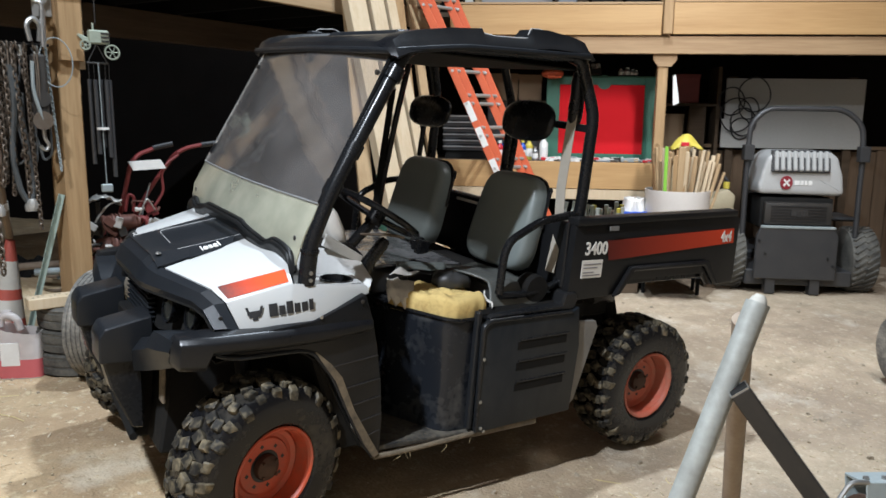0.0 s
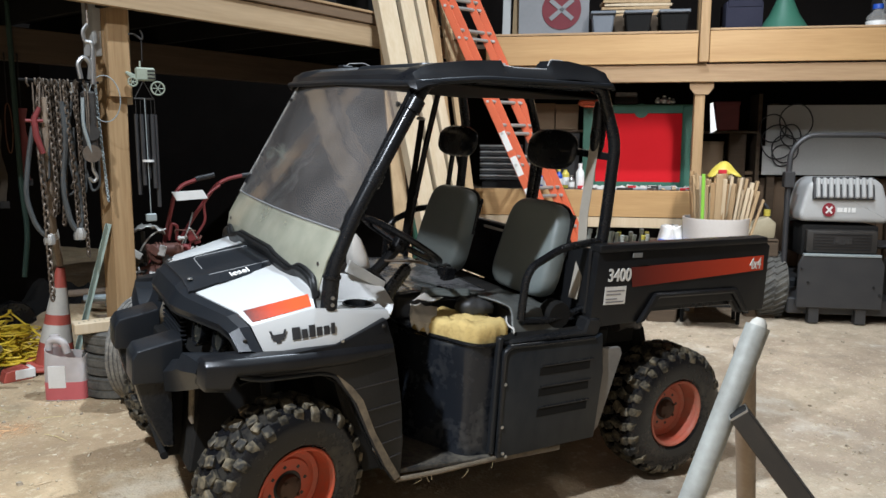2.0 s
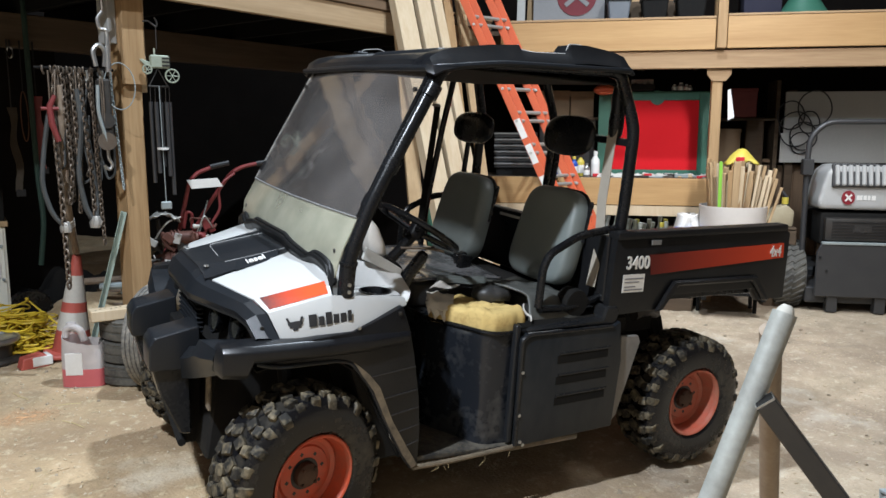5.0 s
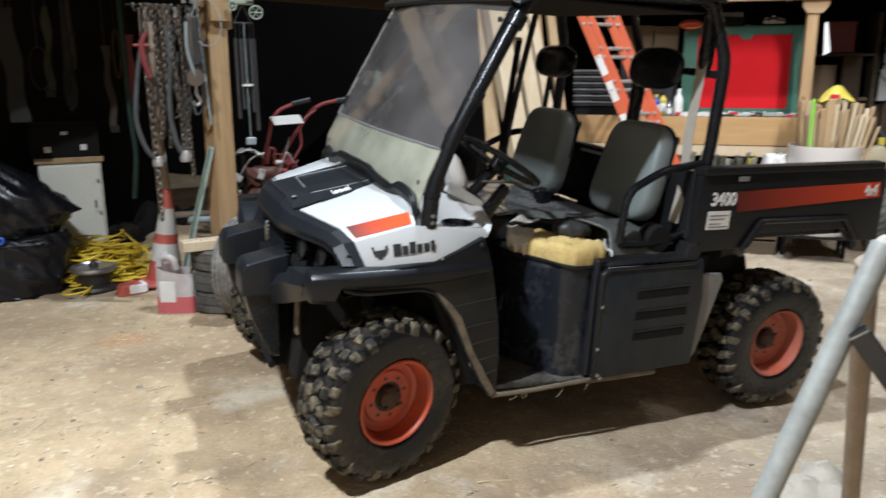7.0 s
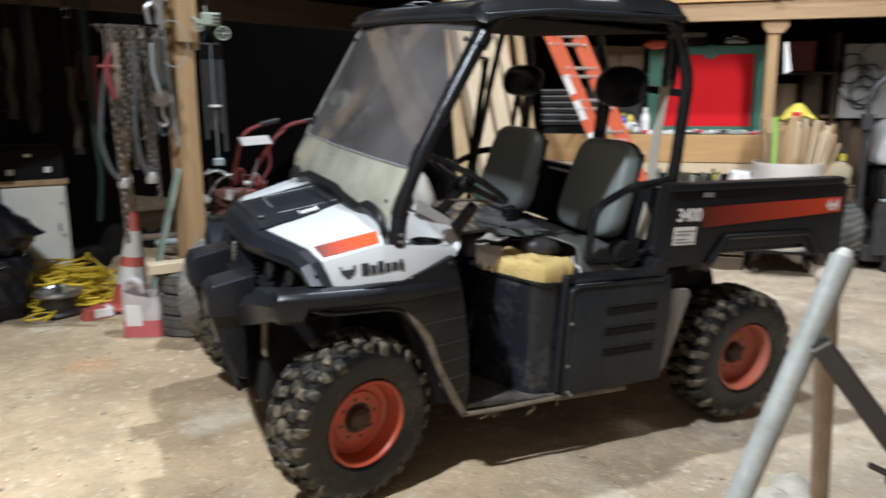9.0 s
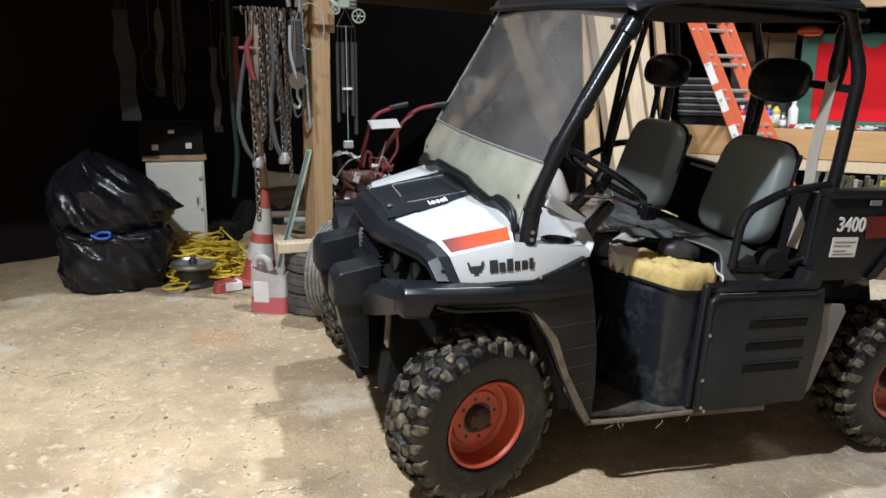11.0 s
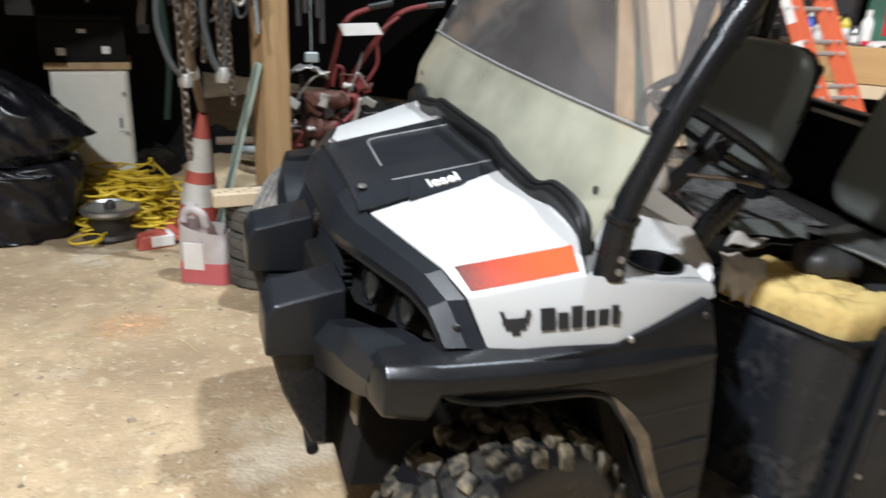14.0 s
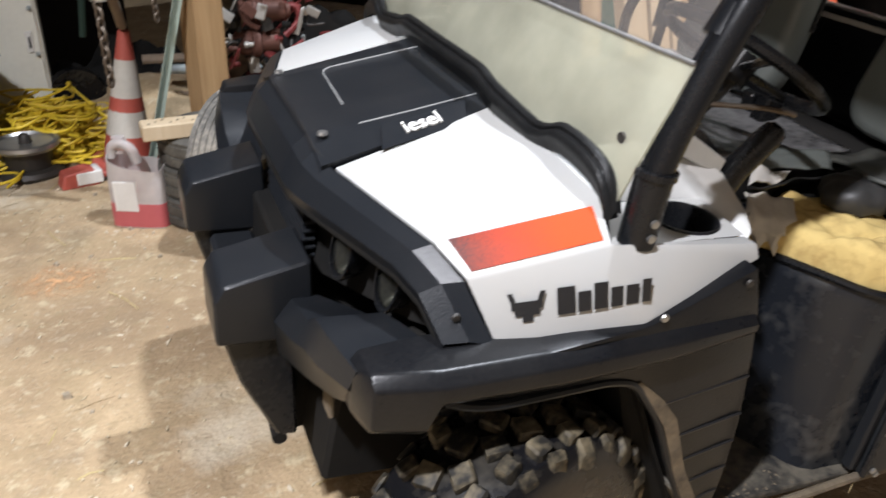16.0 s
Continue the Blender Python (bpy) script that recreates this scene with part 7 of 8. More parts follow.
def dim_hangings():
    """Straps, cords and tackle on hooks along the cross beam, far under the loft."""
    # These colours are darkened to carry the gloom under the loft.
    webbing = M("dimmed_olive_webbing", (.026, .024, .010), .8, 0, (.014, .012, .006), scale=20, fine=120, bump=.2)
    canvas = M("dimmed_canvas", (.014, .013, .012), .9, 0, (.008, .007, .006), scale=9, fine=90, bump=.3)
    tan = M("dimmed_tan_rope", (.035, .025, .014), .85, 0, (.02, .014, .008), scale=25, fine=120, bump=.3)
    rust = M("dimmed_orange_cord", (.10, .04, .016), .8, 0, (.06, .024, .01), scale=25, fine=120)

    def y_at(x):
        return 2.83 + .4255 * (x + 1)

    def hang(name, label, cat, x, draw):
        t = thing(name, Matrix.Identity(4), label, cat, "tackle under the loft")
        y = y_at(x)
        part("hook", tube([(x, y + .06, 2.06), (x, y, 2.07), (x, y - .01, 2.04), (x, y + .005, 2.02)], .006, 6, .015), canvas, t)
        draw(t, x, y)

    def strap(z0, z1, w, m, sway=0.0):
        def draw(t, x, y):
            g = [[(x - w + sway * k / 9 + .012 * math.sin(k * 1.3 + x * 9), y + .01 * math.sin(k), z0 + (z1 - z0) * k / 9), (x + w + sway * k / 9 + .012 * math.sin(k * 1.1 + x * 7), y - .012 * math.sin(k * .8), z0 + (z1 - z0) * k / 9)] for k in range(10)]
            part("strap", sheet(g, .004), m, t)
            part("buckle", box(x - w - .008 + sway, x + w + .008 + sway, y - .012, y + .012, z1 - .04, z1 + .01, .004), canvas, t)
            part("hanger", tube([(x, y, 2.03), (x, y, z0 - .01)], .005, 6, 0), canvas, t)
        return draw

    def loop(z, rx, rz, wire, m):
        def draw(t, x, y):
            part("loop", tube([(x + math.cos(a) * rx, y + .01 * math.sin(2 * a), z + math.sin(a) * rz) for a in np.linspace(0, 2 * math.pi, 29)[:-1]], wire, 6, 0, closed=True), m, t)
            part("hanger", tube([(x, y, 2.03), (x, y, z + rz)], .004, 6, 0), canvas, t)
        return draw

    def bundle(z0, z1, w, m):
        def draw(t, x, y):
            random.seed(int(-x * 100))
            for k in range(7):
                dx = random.uniform(-w, w)
                part("strand", tube([(x, y, 2.03), (x + dx * .5, y - .01 * (k % 3), z0), (x + dx, y - .02 * (k % 2), (z0 + z1) / 2), (x + dx * .6, y, z1 + random.uniform(-.05, .05))], random.uniform(.006, .011), 6, .08), m, t)
            part("band", tube([(x, y - .012, z0 - .02), (x, y - .012, z0 - .05)], w * .7, 10, 0), canvas, t)
        return draw
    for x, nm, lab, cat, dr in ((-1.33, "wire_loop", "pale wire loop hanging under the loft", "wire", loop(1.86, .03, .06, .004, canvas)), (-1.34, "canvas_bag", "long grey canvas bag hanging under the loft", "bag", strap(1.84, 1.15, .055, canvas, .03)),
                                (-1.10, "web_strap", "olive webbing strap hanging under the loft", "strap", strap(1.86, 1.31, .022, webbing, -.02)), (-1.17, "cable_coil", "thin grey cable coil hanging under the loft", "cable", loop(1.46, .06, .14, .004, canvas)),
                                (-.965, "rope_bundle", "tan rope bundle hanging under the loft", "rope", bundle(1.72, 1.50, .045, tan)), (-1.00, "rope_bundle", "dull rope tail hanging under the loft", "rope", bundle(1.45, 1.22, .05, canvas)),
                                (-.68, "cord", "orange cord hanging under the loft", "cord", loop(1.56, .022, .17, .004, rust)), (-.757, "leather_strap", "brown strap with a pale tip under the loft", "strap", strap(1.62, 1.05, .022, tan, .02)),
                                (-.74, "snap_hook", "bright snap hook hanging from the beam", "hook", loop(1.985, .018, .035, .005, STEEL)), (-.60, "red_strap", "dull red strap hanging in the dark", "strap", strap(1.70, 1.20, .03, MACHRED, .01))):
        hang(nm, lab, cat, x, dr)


dim_hangings()


def wind_chime():
    t = thing("wind_chime", Matrix.Identity(4), "wind chime with a painted tin tractor and dark tubes", "wind chime")
    tin = M("pale_green_tin", (.36, .40, .32), .5, .3, (.25, .27, .2), scale=20, fine=80)
    part("bracket", tube([(-.06, 1.99, 2.06), (-.04, 1.98, 2.12), (.0, 1.97, 2.13), (.05, 1.97, 2.09), (.055, 1.97, 2.12), (.04, 1.97, 2.15)], .006, 8, .03), DARKST, t)
    part("hook_wire", tube([(.045, 1.97, 2.09), (.045, 1.97, 1.96)], .003, 6, 0), DARKST, t)
    part("tractor_body", box(.0, .115, 1.95, 1.99, 1.845, 1.925, .008), tin, t)
    for k in range(3):
        part("radiator_bar", box(.07, .118, 1.945, 1.95, 1.857 + k * .022, 1.866 + k * .022, 0), DARKST, t)
    part("tractor_seat", prism([(-.05, 1.90), (.0, 1.88), (.0, 1.86), (-.03, 1.86), (-.06, 1.89)], 1.955, 1.985, bev=.003), tin, t)
    for x, z, r in ((.125, 1.80, .040), (-.020, 1.835, .026)):
        ring = [Vector((x + math.cos(a) * r, 1.94, z + math.sin(a) * r)) for a in np.linspace(0, 6.283, 21)[:-1]]
        w = part("tractor_wheel", tube(ring, .005, 6, 0, closed=True), tin, t)
        for a in np.linspace(0, 6.283, 7)[:-1]:
            part("wheel_spoke", tube([(x, 1.94, z), (x + math.cos(a) * r, 1.94, z + math.sin(a) * r)], .0025, 5, 0), tin, w)
    part("exhaust_stack", tube([(.03, 1.97, 1.92), (.03, 1.97, 1.965)], .006, 6, 0), tin, t)
    for s in (-1, 1):
        part("spreader_wire", tube([(.045, 1.97, 1.845), (.045 + s * .055, 1.97, 1.735)], .003, 5, 0), DARKST, t)
    part("spreader", tube([(-.015, 1.97, 1.735), (.105, 1.97, 1.735)], .006, 6, 0), DARKST, t)
    for k, (dx, z1) in enumerate(((-.05, 1.14), (-.022, 1.20), (.012, 1.24), (.04, 1.18), (.062, 1.06))):
        part("chime_tube", tube([(.045 + dx, 1.975 - .02 * (k % 2), 1.64), (.048 + dx, 1.975 - .02 * (k % 2), z1)], .0125, 10, 0), MOWG, t)
        part("chime_string", tube([(.045 + dx, 1.97, 1.735), (.045 + dx, 1.975, 1.64)], .002, 5, 0), DARKST, t)
    part("clapper_string", tube([(.045, 1.95, 1.735), (.052, 1.95, 1.00)], .003, 5, 0), GALV, t)
    part("clapper", turned([(0, 0), (.035, 0), (.035, .014), (0, .014)], 16, "z", (.050, 1.95, 1.345)), LABEL, t)
    part("wind_catcher", box(.02, .085, 1.94, 1.96, .97, 1.02, .006), GALV, t)


wind_chime()


def tiller():
    t = thing("rotary_tiller", Matrix.Identity(4), "old faded red walk-behind tiller with bent handlebars", "tiller")
    y = 2.42
    part("handle_bar", tube([(.15, y, .55), (.21, y - .08, .85), (.26, y - .16, 1.12), (.31, y - .17, 1.18), (.42, y - .17, 1.22)], .014, 10, .06), MACHRED, t)
    part("grip", tube([(.40, y - .17, 1.218), (.53, y - .16, 1.245)], .018, 10, 0), INK, t)
    part("handle_bar", tube([(.20, y + .1, .55), (.42, y, .95), (.56, y - .08, 1.17), (.64, y - .10, 1.215), (.75, y - .10, 1.235)], .014, 10, .06), MACHRED, t)
    part("grip", tube([(.74, y - .10, 1.233), (.84, y - .10, 1.245)], .018, 10, 0), INK, t)
    part("brace", tube([(.25, y - .05, .62), (.40, y - .08, .80), (.475, y - .1, .92), (.465, y - .1, 1.05), (.50, y - .1, 1.11), (.585, y - .1, 1.17)], .009, 8, .04), MACHRED, t)
    part("name_plate", prism([(.235, 1.135), (.44, 1.145), (.475, 1.085), (.265, 1.075)], y - .20, y - .194, bev=.001), LABEL, t, "cream plate between the handles")
    part("control_rod", tube([(.30, y, .6), (.40, y - .05, .98)], .005, 6, 0), GALV, t)
    cast = M("red_brown_casting", (.12, .048, .034), .6, .2, (.06, .028, .02), scale=14, fine=80)
    f = y - .12
    part("gear_case", turned([(0, -.13), (.04, -.125), (.06, -.08), (.06, -.04), (.072, -.035), (.072, .0), (.05, .01), (.05, .09), (.03, .11), (0, .11)], 20, "x", (.15, f, .585)), cast, t)
    random.seed(23)
    for k in range(48):
        x, yy, z = random.uniform(-.02, .44), f + random.uniform(-.11, .05), random.uniform(.42, .83)
        mt = (MACHRED, DARKST, cast, ALU, RAG, UNDER, MACHRED)[k % 7]
        if k % 3 == 0:
            part("bracket", moved(box(-.03 - .02 * random.random(), .03, -.008, .008, -.018, .018 + .02 * random.random(), .004), Matrix.Translation((x, yy, z)) @ Matrix.Rotation(random.uniform(0, 3), 4, "Y") @ Matrix.Rotation(random.uniform(-.6, .6), 4, "X")), mt, t)
        elif k % 3 == 1:
            part("link_rod", tube([(x, yy, z), (x + random.uniform(-.08, .08), yy - .03, z + random.uniform(-.05, .09)), (x + random.uniform(-.12, .12), yy - .02, z + random.uniform(-.10, .06))], random.uniform(.005, .010), 7, .03), mt, t)
        else:
            part("fitting", turned([(0, -.02), (.014, -.02), (.018, -.005), (.012, .0), (.012, .022), (0, .022)], 10, "x", (x, yy, z)), mt, t)
    part("cylinder", turned([(0, -.10), (.045, -.10), (.05, -.085), (.05, .07), (.040, .085), (.040, .10), (0, .10)], 18, "x", (.20, f - .02, .735)), cast, t)
    for k in range(3):
        part("cooling_fin", turned([(.048, -.004), (.062, -.004), (.062, .004), (.048, .004)], 16, "x", (.13 + k * .022, f - .02, .735)), cast, t)
    part("carburettor", turned([(0, 0), (.03, 0), (.034, .03), (.02, .05), (.026, .08), (0, .08)], 14, "z", (.03, f, .66)), DARKST, t)
    part("cast_arm", tube([(.27, f - .02, .76), (.335, f - .04, .76), (.350, f - .05, .69), (.27, f - .05, .62)], .016, 8, .04), MACHRED, t)
    part("cast_arm", tube([(.10, f - .03, .75), (.06, f - .05, .79), (.08, f - .06, .70), (.14, f - .06, .66)], .014, 8, .04), cast, t)
    part("fuel_line", tube([(.02, f, .72), (.06, f - .02, .80), (.12, f - .01, .86), (.20, f, .88)], .006, 6, .05), RAG, t)
    part("pull_loop", tube([(.22, f + .02, .80), (.24, f - .01, .92), (.275, f - .01, .90), (.27, f, .80)], .011, 8, .04), MACHRED, t)
    b = lump(lambda p, q: ((p - .5) * .20, (q - .5) * .12, .045 * math.sin(math.pi * p) + .035 * noise.noise((p * 6, q * 6, 3))), 0, 1, 12, 8)
    bmesh.ops.solidify(b, geom=b.faces[:], thickness=.004)
    part("bent_shroud", moved(b, Matrix.Translation((.09, f, .865)) @ Matrix.Rotation(radians(8), 4, "Y")), ALU, t, "bent pale metal shroud", sharp=180)
    part("shroud_stay", tube([(.06, f, .62), (.05, f, .87)], .014, 8, 0), DARKST, t)
    for s in (-.17, .17):
        w = part("wheel", turned([(.08, -.04), (.16, -.045), (.185, 0), (.16, .045), (.08, .04)], 24, "y", (.15, y + s, .21)), RUBBER, t)
        part("rim", turned([(0, -.03), (.08, -.04), (.08, .04), (0, .03)], 18, "y", (.15, y + s, .21)), MACHRED, w)
    part("tine_hood", prism([(.28, .42), (.66, .40), (.72, .22), (.66, .22), (.58, .34), (.30, .36)], y - .2, y + .2, bev=.01), MACHRED, t)
    part("drag_stake", tube([(.50, y, .38), (.52, y, .02)], .012, 8, 0), DARKST, t)


tiller()


def cone():
    t = thing("traffic_cone", pose(-.525, 2.36, floor_z(-.47, 2.36) + .012, 0, 6, 0), "faded orange and white traffic cone", "traffic cone")
    part("base", box(-.17, .17, -.17, .17, 0, .03, .01), CONE, t)

    def r(z):
        return .125 - .105 * z / .70
    for z0, z1, m in ((.03, .17, CONE), (.17, .29, CONEW), (.29, .355, CONE), (.355, .53, CONEW), (.53, .66, CONE)):
        part("cone_band", turned([(r(z0), z0), (r(z1), z1)] + ([(0, z1)] if z1 > .65 else []), 28, caps=False), m, t)


cone()


def strut():
    t = thing("slotted_angle", Matrix.Identity(4), "pale green slotted steel angle leaning on the post", "steel angle")
    p, q = Vector((-.47, 2.02, .02)), Vector((-.215, 1.95, .97))
    part("flange", bar(p, q, .040, .003, bev=0), PALEGREEN, t)
    d = (q - p).normalized()
    side = Vector((0.97, 0, -.26))
    part("web", bar(p + side * .020 + Vector((0, .015, 0)), q + side * .020 + Vector((0, .015, 0)), .003, .030, bev=0), PALEGREEN, t)
    for k in range(18):
        c = p + d * (.05 + .05 * k)
        part("slot", bar(c - Vector((0, .0025, 0)), c + d * .026 - Vector((0, .0025, 0)), .010, .002, bev=0), INK, t)


strut()


def jug():
    z = floor_z(-.48, 1.68)
    t = thing("fluid_jug", pose(-.49, 1.69, z, 0, 0, -24), "translucent jug part full of pink fluid on the floor", "jug")
    w, d = .118, .08

    def ring(k, cut):
        """A rounded-oblong ring; cut lifts the wall towards the handle side and lowers it at the mouth."""
        out = []
        for a in np.linspace(0, 2 * math.pi, 45)[:-1]:
            c, n = math.cos(a), math.sin(a)
            f = (abs(c) ** 5 + abs(n) ** 5) ** -.2
            z = k if not cut else .262 + .050 * max(0, -c) ** 2 - .020 * max(0, -n) * max(0, c + .3) + .008 * noise.noise((c * 3, n * 3, 1))
            out.append((c * f * w * (1 - .10 * max(0, k - .2) / .1), n * f * d * (1 - .10 * max(0, k - .2) / .1), z))
        return out + out[:1]
    part("fluid", loft([[(x * 1.012, y * 1.012, z) for x, y, z in ring(z, False)[:-1]] for z in (.004, .05, .108)]), PINK, t, "pink fluid showing in the lower jug")
    part("shell", sheet([ring(z, False) for z in (.0, .012, .06, .12, .18, .225)] + [ring(.26, True)], .003), MILKY, t, "milky plastic jug with its top cut open", sharp=60)
    part("handle", tube([(-.100, -.01, .285), (-.095, -.01, .335), (-.055, -.01, .350), (-.015, -.005, .325), (.0, 0, .262)], .021, 12, .04), MILKY, t)
    part("neck_stub", turned([(.030, .30), (.031, .345), (.026, .365), (.0, .37)], 16, "z", (-.075, .02, 0), caps=False), MILKY, t)
    part("paper_label", box(-.085, .01, -d - .003, -d + .002, .075, .205, .001), LABEL, t, "white paper label")


jug()


def tyre_thing(name, m, R, w, label, mat=RUBBER, ribs=4):
    prof = [(R * .60, -w * .42), (R * .72, -w * .5), (R * .90, -w * .5), (R * .985, -w * .40)]
    for k in range(ribs):
        a, b_ = -w * .38 + w * .76 * k / ribs, -w * .38 + w * .76 * (k + .72) / ribs
        prof += [(R, a), (R, b_), (R * .975, b_ + .002), (R * .975, -w * .38 + w * .76 * (k + 1) / ribs - .002)]
    prof += [(R * .985, w * .40), (R * .90, w * .5), (R * .72, w * .5), (R * .60, w * .42), (R * .62, 0)]
    o = solo(name, turned(prof, 40, caps=False), mat, label, "tyre", "old tyres by the post")
    o.matrix_world = m
    return o


TYREDUST = M("grey_dusty_rubber", (.11, .105, .095), .75, 0, (.47, .43, .36), scale=6, fine=60, bump=.2, mix=.85, lo=.42, hi=.72)
tz = floor_z(-.16, 1.7)
for k in range(3):
    tyre_thing("scrap_tyre", pose(-.17 + .01 * k, 1.70, tz + .065 + .13 * k, 0, 0, 20 * k), .255, .13, "ribbed old tyre stacked flat by the post", OLDRUB, 2)
tyre_thing("spare_tyre", pose(-.095, 1.465, floor_z(-.15, 1.4) + .295, 90, 6, 50), .30, .17, "dusty grey tyre standing on edge by the stack", TYREDUST, 5)
o = solo("drilled_board", box(-.15, .14, -.05, .05, -.018, .045, .005), PINE, "pale wooden board with drilled holes on the tyres", "board")
o.matrix_world = pose(-.31, 1.60, tz + .411, 0, 0, 4)
for k in range(9):
    part("drill_hole", turned([(0, .0462), (.006, .0462), (.006, .04)], 8, "z", (-.12 + .028 * k, -.02 + .02 * (k % 3), 0)), CHAIN, o)


def floor_bits():
    t = thing("flywheel", pose(-.965, 2.42, floor_z(-.96, 2.4)), "grey metal flywheel with a hub on the floor", "machine part")
    part("lower_disc", turned([(0, .0), (.145, .0), (.155, .02), (.145, .04), (.10, .045), (0, .045)], 32), DARKST, t)
    part("body", turned([(.105, .045), (.11, .10), (.12, .135)], 28, caps=False), DARKST, t)
    part("upper_disc", turned([(0, .135), (.14, .135), (.152, .150), (.148, .168), (.132, .172), (.122, .160), (.06, .158), (0, .158)], 32), STEEL, t)
    part("hub", turned([(0, .20), (.018, .20), (.028, .185), (.030, .158), (0, .158)], 16), DARKST, t)
    t = thing("carton", pose(-.75, 2.20, floor_z(-.75, 2.2), 0, 0, 14), "crushed red and white carton on the floor", "carton")
    part("carton_body", prism([(-.09, 0), (.08, 0), (.09, .06), (.04, .085), (-.07, .07)], -.05, .05, bev=.006), CONE, t)
    part("carton_band", box(-.02, .095, -.054, .054, .012, .072, .004), LABEL, t)
    # bin bags: a full one standing on the floor, a second slumped over its mouth
    fz = floor_z(-1.5, 2.6)

    def bag(profile, pleats, seed, flap=None):
        """A slack plastic skin: rings up the profile, pulled into sharp pleats."""
        b = bmesh.new()
        n, rows = 120, []
        for k in range(49):
            s = k / 48
            q = s * (len(profile) - 1)
            i0 = min(int(q), len(profile) - 2)
            f = q - i0
            f = f * f * (3 - 2 * f) * .5 + f * .5
            r, z, ox = [a + (c - a) * f for a, c in zip(profile[i0], profile[i0 + 1])]
            row = []
            for m in range(n):
                a = 2 * math.pi * m / n
                d = Vector((math.cos(a + s * .5), math.sin(a + s * .5), 0))
                w = noise.noise(d * 1.3 + Vector((seed, 0, s * 1.4)))
                fold = abs(noise.noise(d * 2.7 + Vector((s * 2.6 + .8 * w, seed, s * 3.0))))
                fine = abs(noise.noise(d * 7.5 + Vector((seed, s * 6 + w, s * 7))))
                rr = r * (1 + .16 * w + pleats * (.34 * (.25 - fold) + .07 * (.2 - fine)))
                zz = z + pleats * (.05 * w - .05 * fold) * min(1, s * 4)
                if flap:
                    g = max(0, math.cos(a - flap[0])) ** 8 * math.exp(-((s - flap[1]) / .10) ** 2)
                    rr, zz = rr + flap[2] * g, zz - .05 * g
                row.append(b.verts.new((math.cos(a) * rr + ox, math.sin(a) * rr * .86, zz)))
            rows.append(row)
        for r0, r1 in zip(rows, rows[1:]):
            for m in range(n):
                b.faces.new((r0[m], r0[(m + 1) % n], r1[(m + 1) % n], r1[m]))
        b.faces.new(rows[0][::-1]), b.faces.new(rows[-1])
        return b
    o = solo("bin_bag", bag(((.30, -.01, 0), (.39, .02, 0), (.405, .12, 0), (.40, .26, 0), (.395, .36, 0), (.37, .40, 0), (.30, .41, 0), (.2, .39, 0)), .62, 3.1), BAG, "full black bin bag standing on the floor with a blue tie", "bin bag", "black bin bags", sharp=180)
    o.matrix_world = pose(-1.47, 2.62, fz) @ Matrix.Diagonal((.93, .93, 1, 1))
    part("tie", tube([(-.10, -.34, .40), (-.06, -.365, .43), (.01, -.36, .425), (.0, -.37, .39), (-.07, -.36, .385), (-.12, -.35, .41)], .009, 6, .03), BLUE, o)
    part("folded_mouth", tube([(.40 * math.cos(a), .345 * math.sin(a), .365 + .03 * noise.noise((math.cos(a) * 3, math.sin(a) * 3, 2))) for a in np.linspace(-2.4, -.9, 24)], .007, 6, 0), BAG, o, sharp=180)
    o = solo("bin_bag", bag(((.24, 0, 0), (.37, .01, 0), (.42, .08, .0), (.425, .17, -.01), (.39, .28, -.03), (.30, .38, -.06), (.20, .45, -.08), (.10, .50, -.08), (.03, .52, -.08)), 1.0, 8.4, (-.35, .42, .13)), BAG, "full black bin bag heaped on another", "bin bag", "black bin bags", sharp=180)
    o.matrix_world = pose(-1.50, 2.66, fz + .395) @ Matrix.Diagonal((.90, .90, 1, 1))


floor_bits()


def yellow_cord():
    random.seed(21)
    line = []
    for i in range(190):
        a = random.uniform(0, 6.28)
        rr = random.random() ** .6
        cx, cy = -.90 + .34 * rr * math.cos(a) + .03, 2.82 + .40 * rr * math.sin(a)
        base = max(0.0, .27 * (1 - rr)) * random.random() + .012
        if cx < -1.0 and cy > 2.9:
            base += .10
        ru, rv, t0 = random.uniform(.08, .19), random.uniform(.05, .13), random.uniform(0, 6.28)
        span, tilt = random.uniform(3.5, 6.0), random.uniform(-.25, .35)
        pts = []
        for k in range(17):
            s = t0 + span * k / 16
            x, y = math.cos(s) * ru, math.sin(s) * rv
            x, y = x * math.cos(a) - y * math.sin(a), x * math.sin(a) + y * math.cos(a)
            z = base + max(-.01, tilt * (x * .5)) + .03 * noise.noise((x * 6 + i, y * 6, i * .7)) + .02
            pts.append((cx + x, cy + y, floor_z(cx + x, cy + y) + max(z, .008)))
        line += pts[::1 if i % 2 else -1]
    line += [(-.95, 2.6, .05), (-.96, 2.4, .05), (-1.02, 2.22, .03), (-1.15, 2.22, .02), (-1.17, 2.30, .02), (-1.08, 2.36, .03), (-.98, 2.30, .03), (-1.05, 2.18, .02)]
    out = tube(rounded(line, .05, 2), .0068, 6, 0)
    solo("extension_cord", out, CORD, "tangled heap of yellow extension cord on the floor", "cord", sharp=60)


yellow_cord()


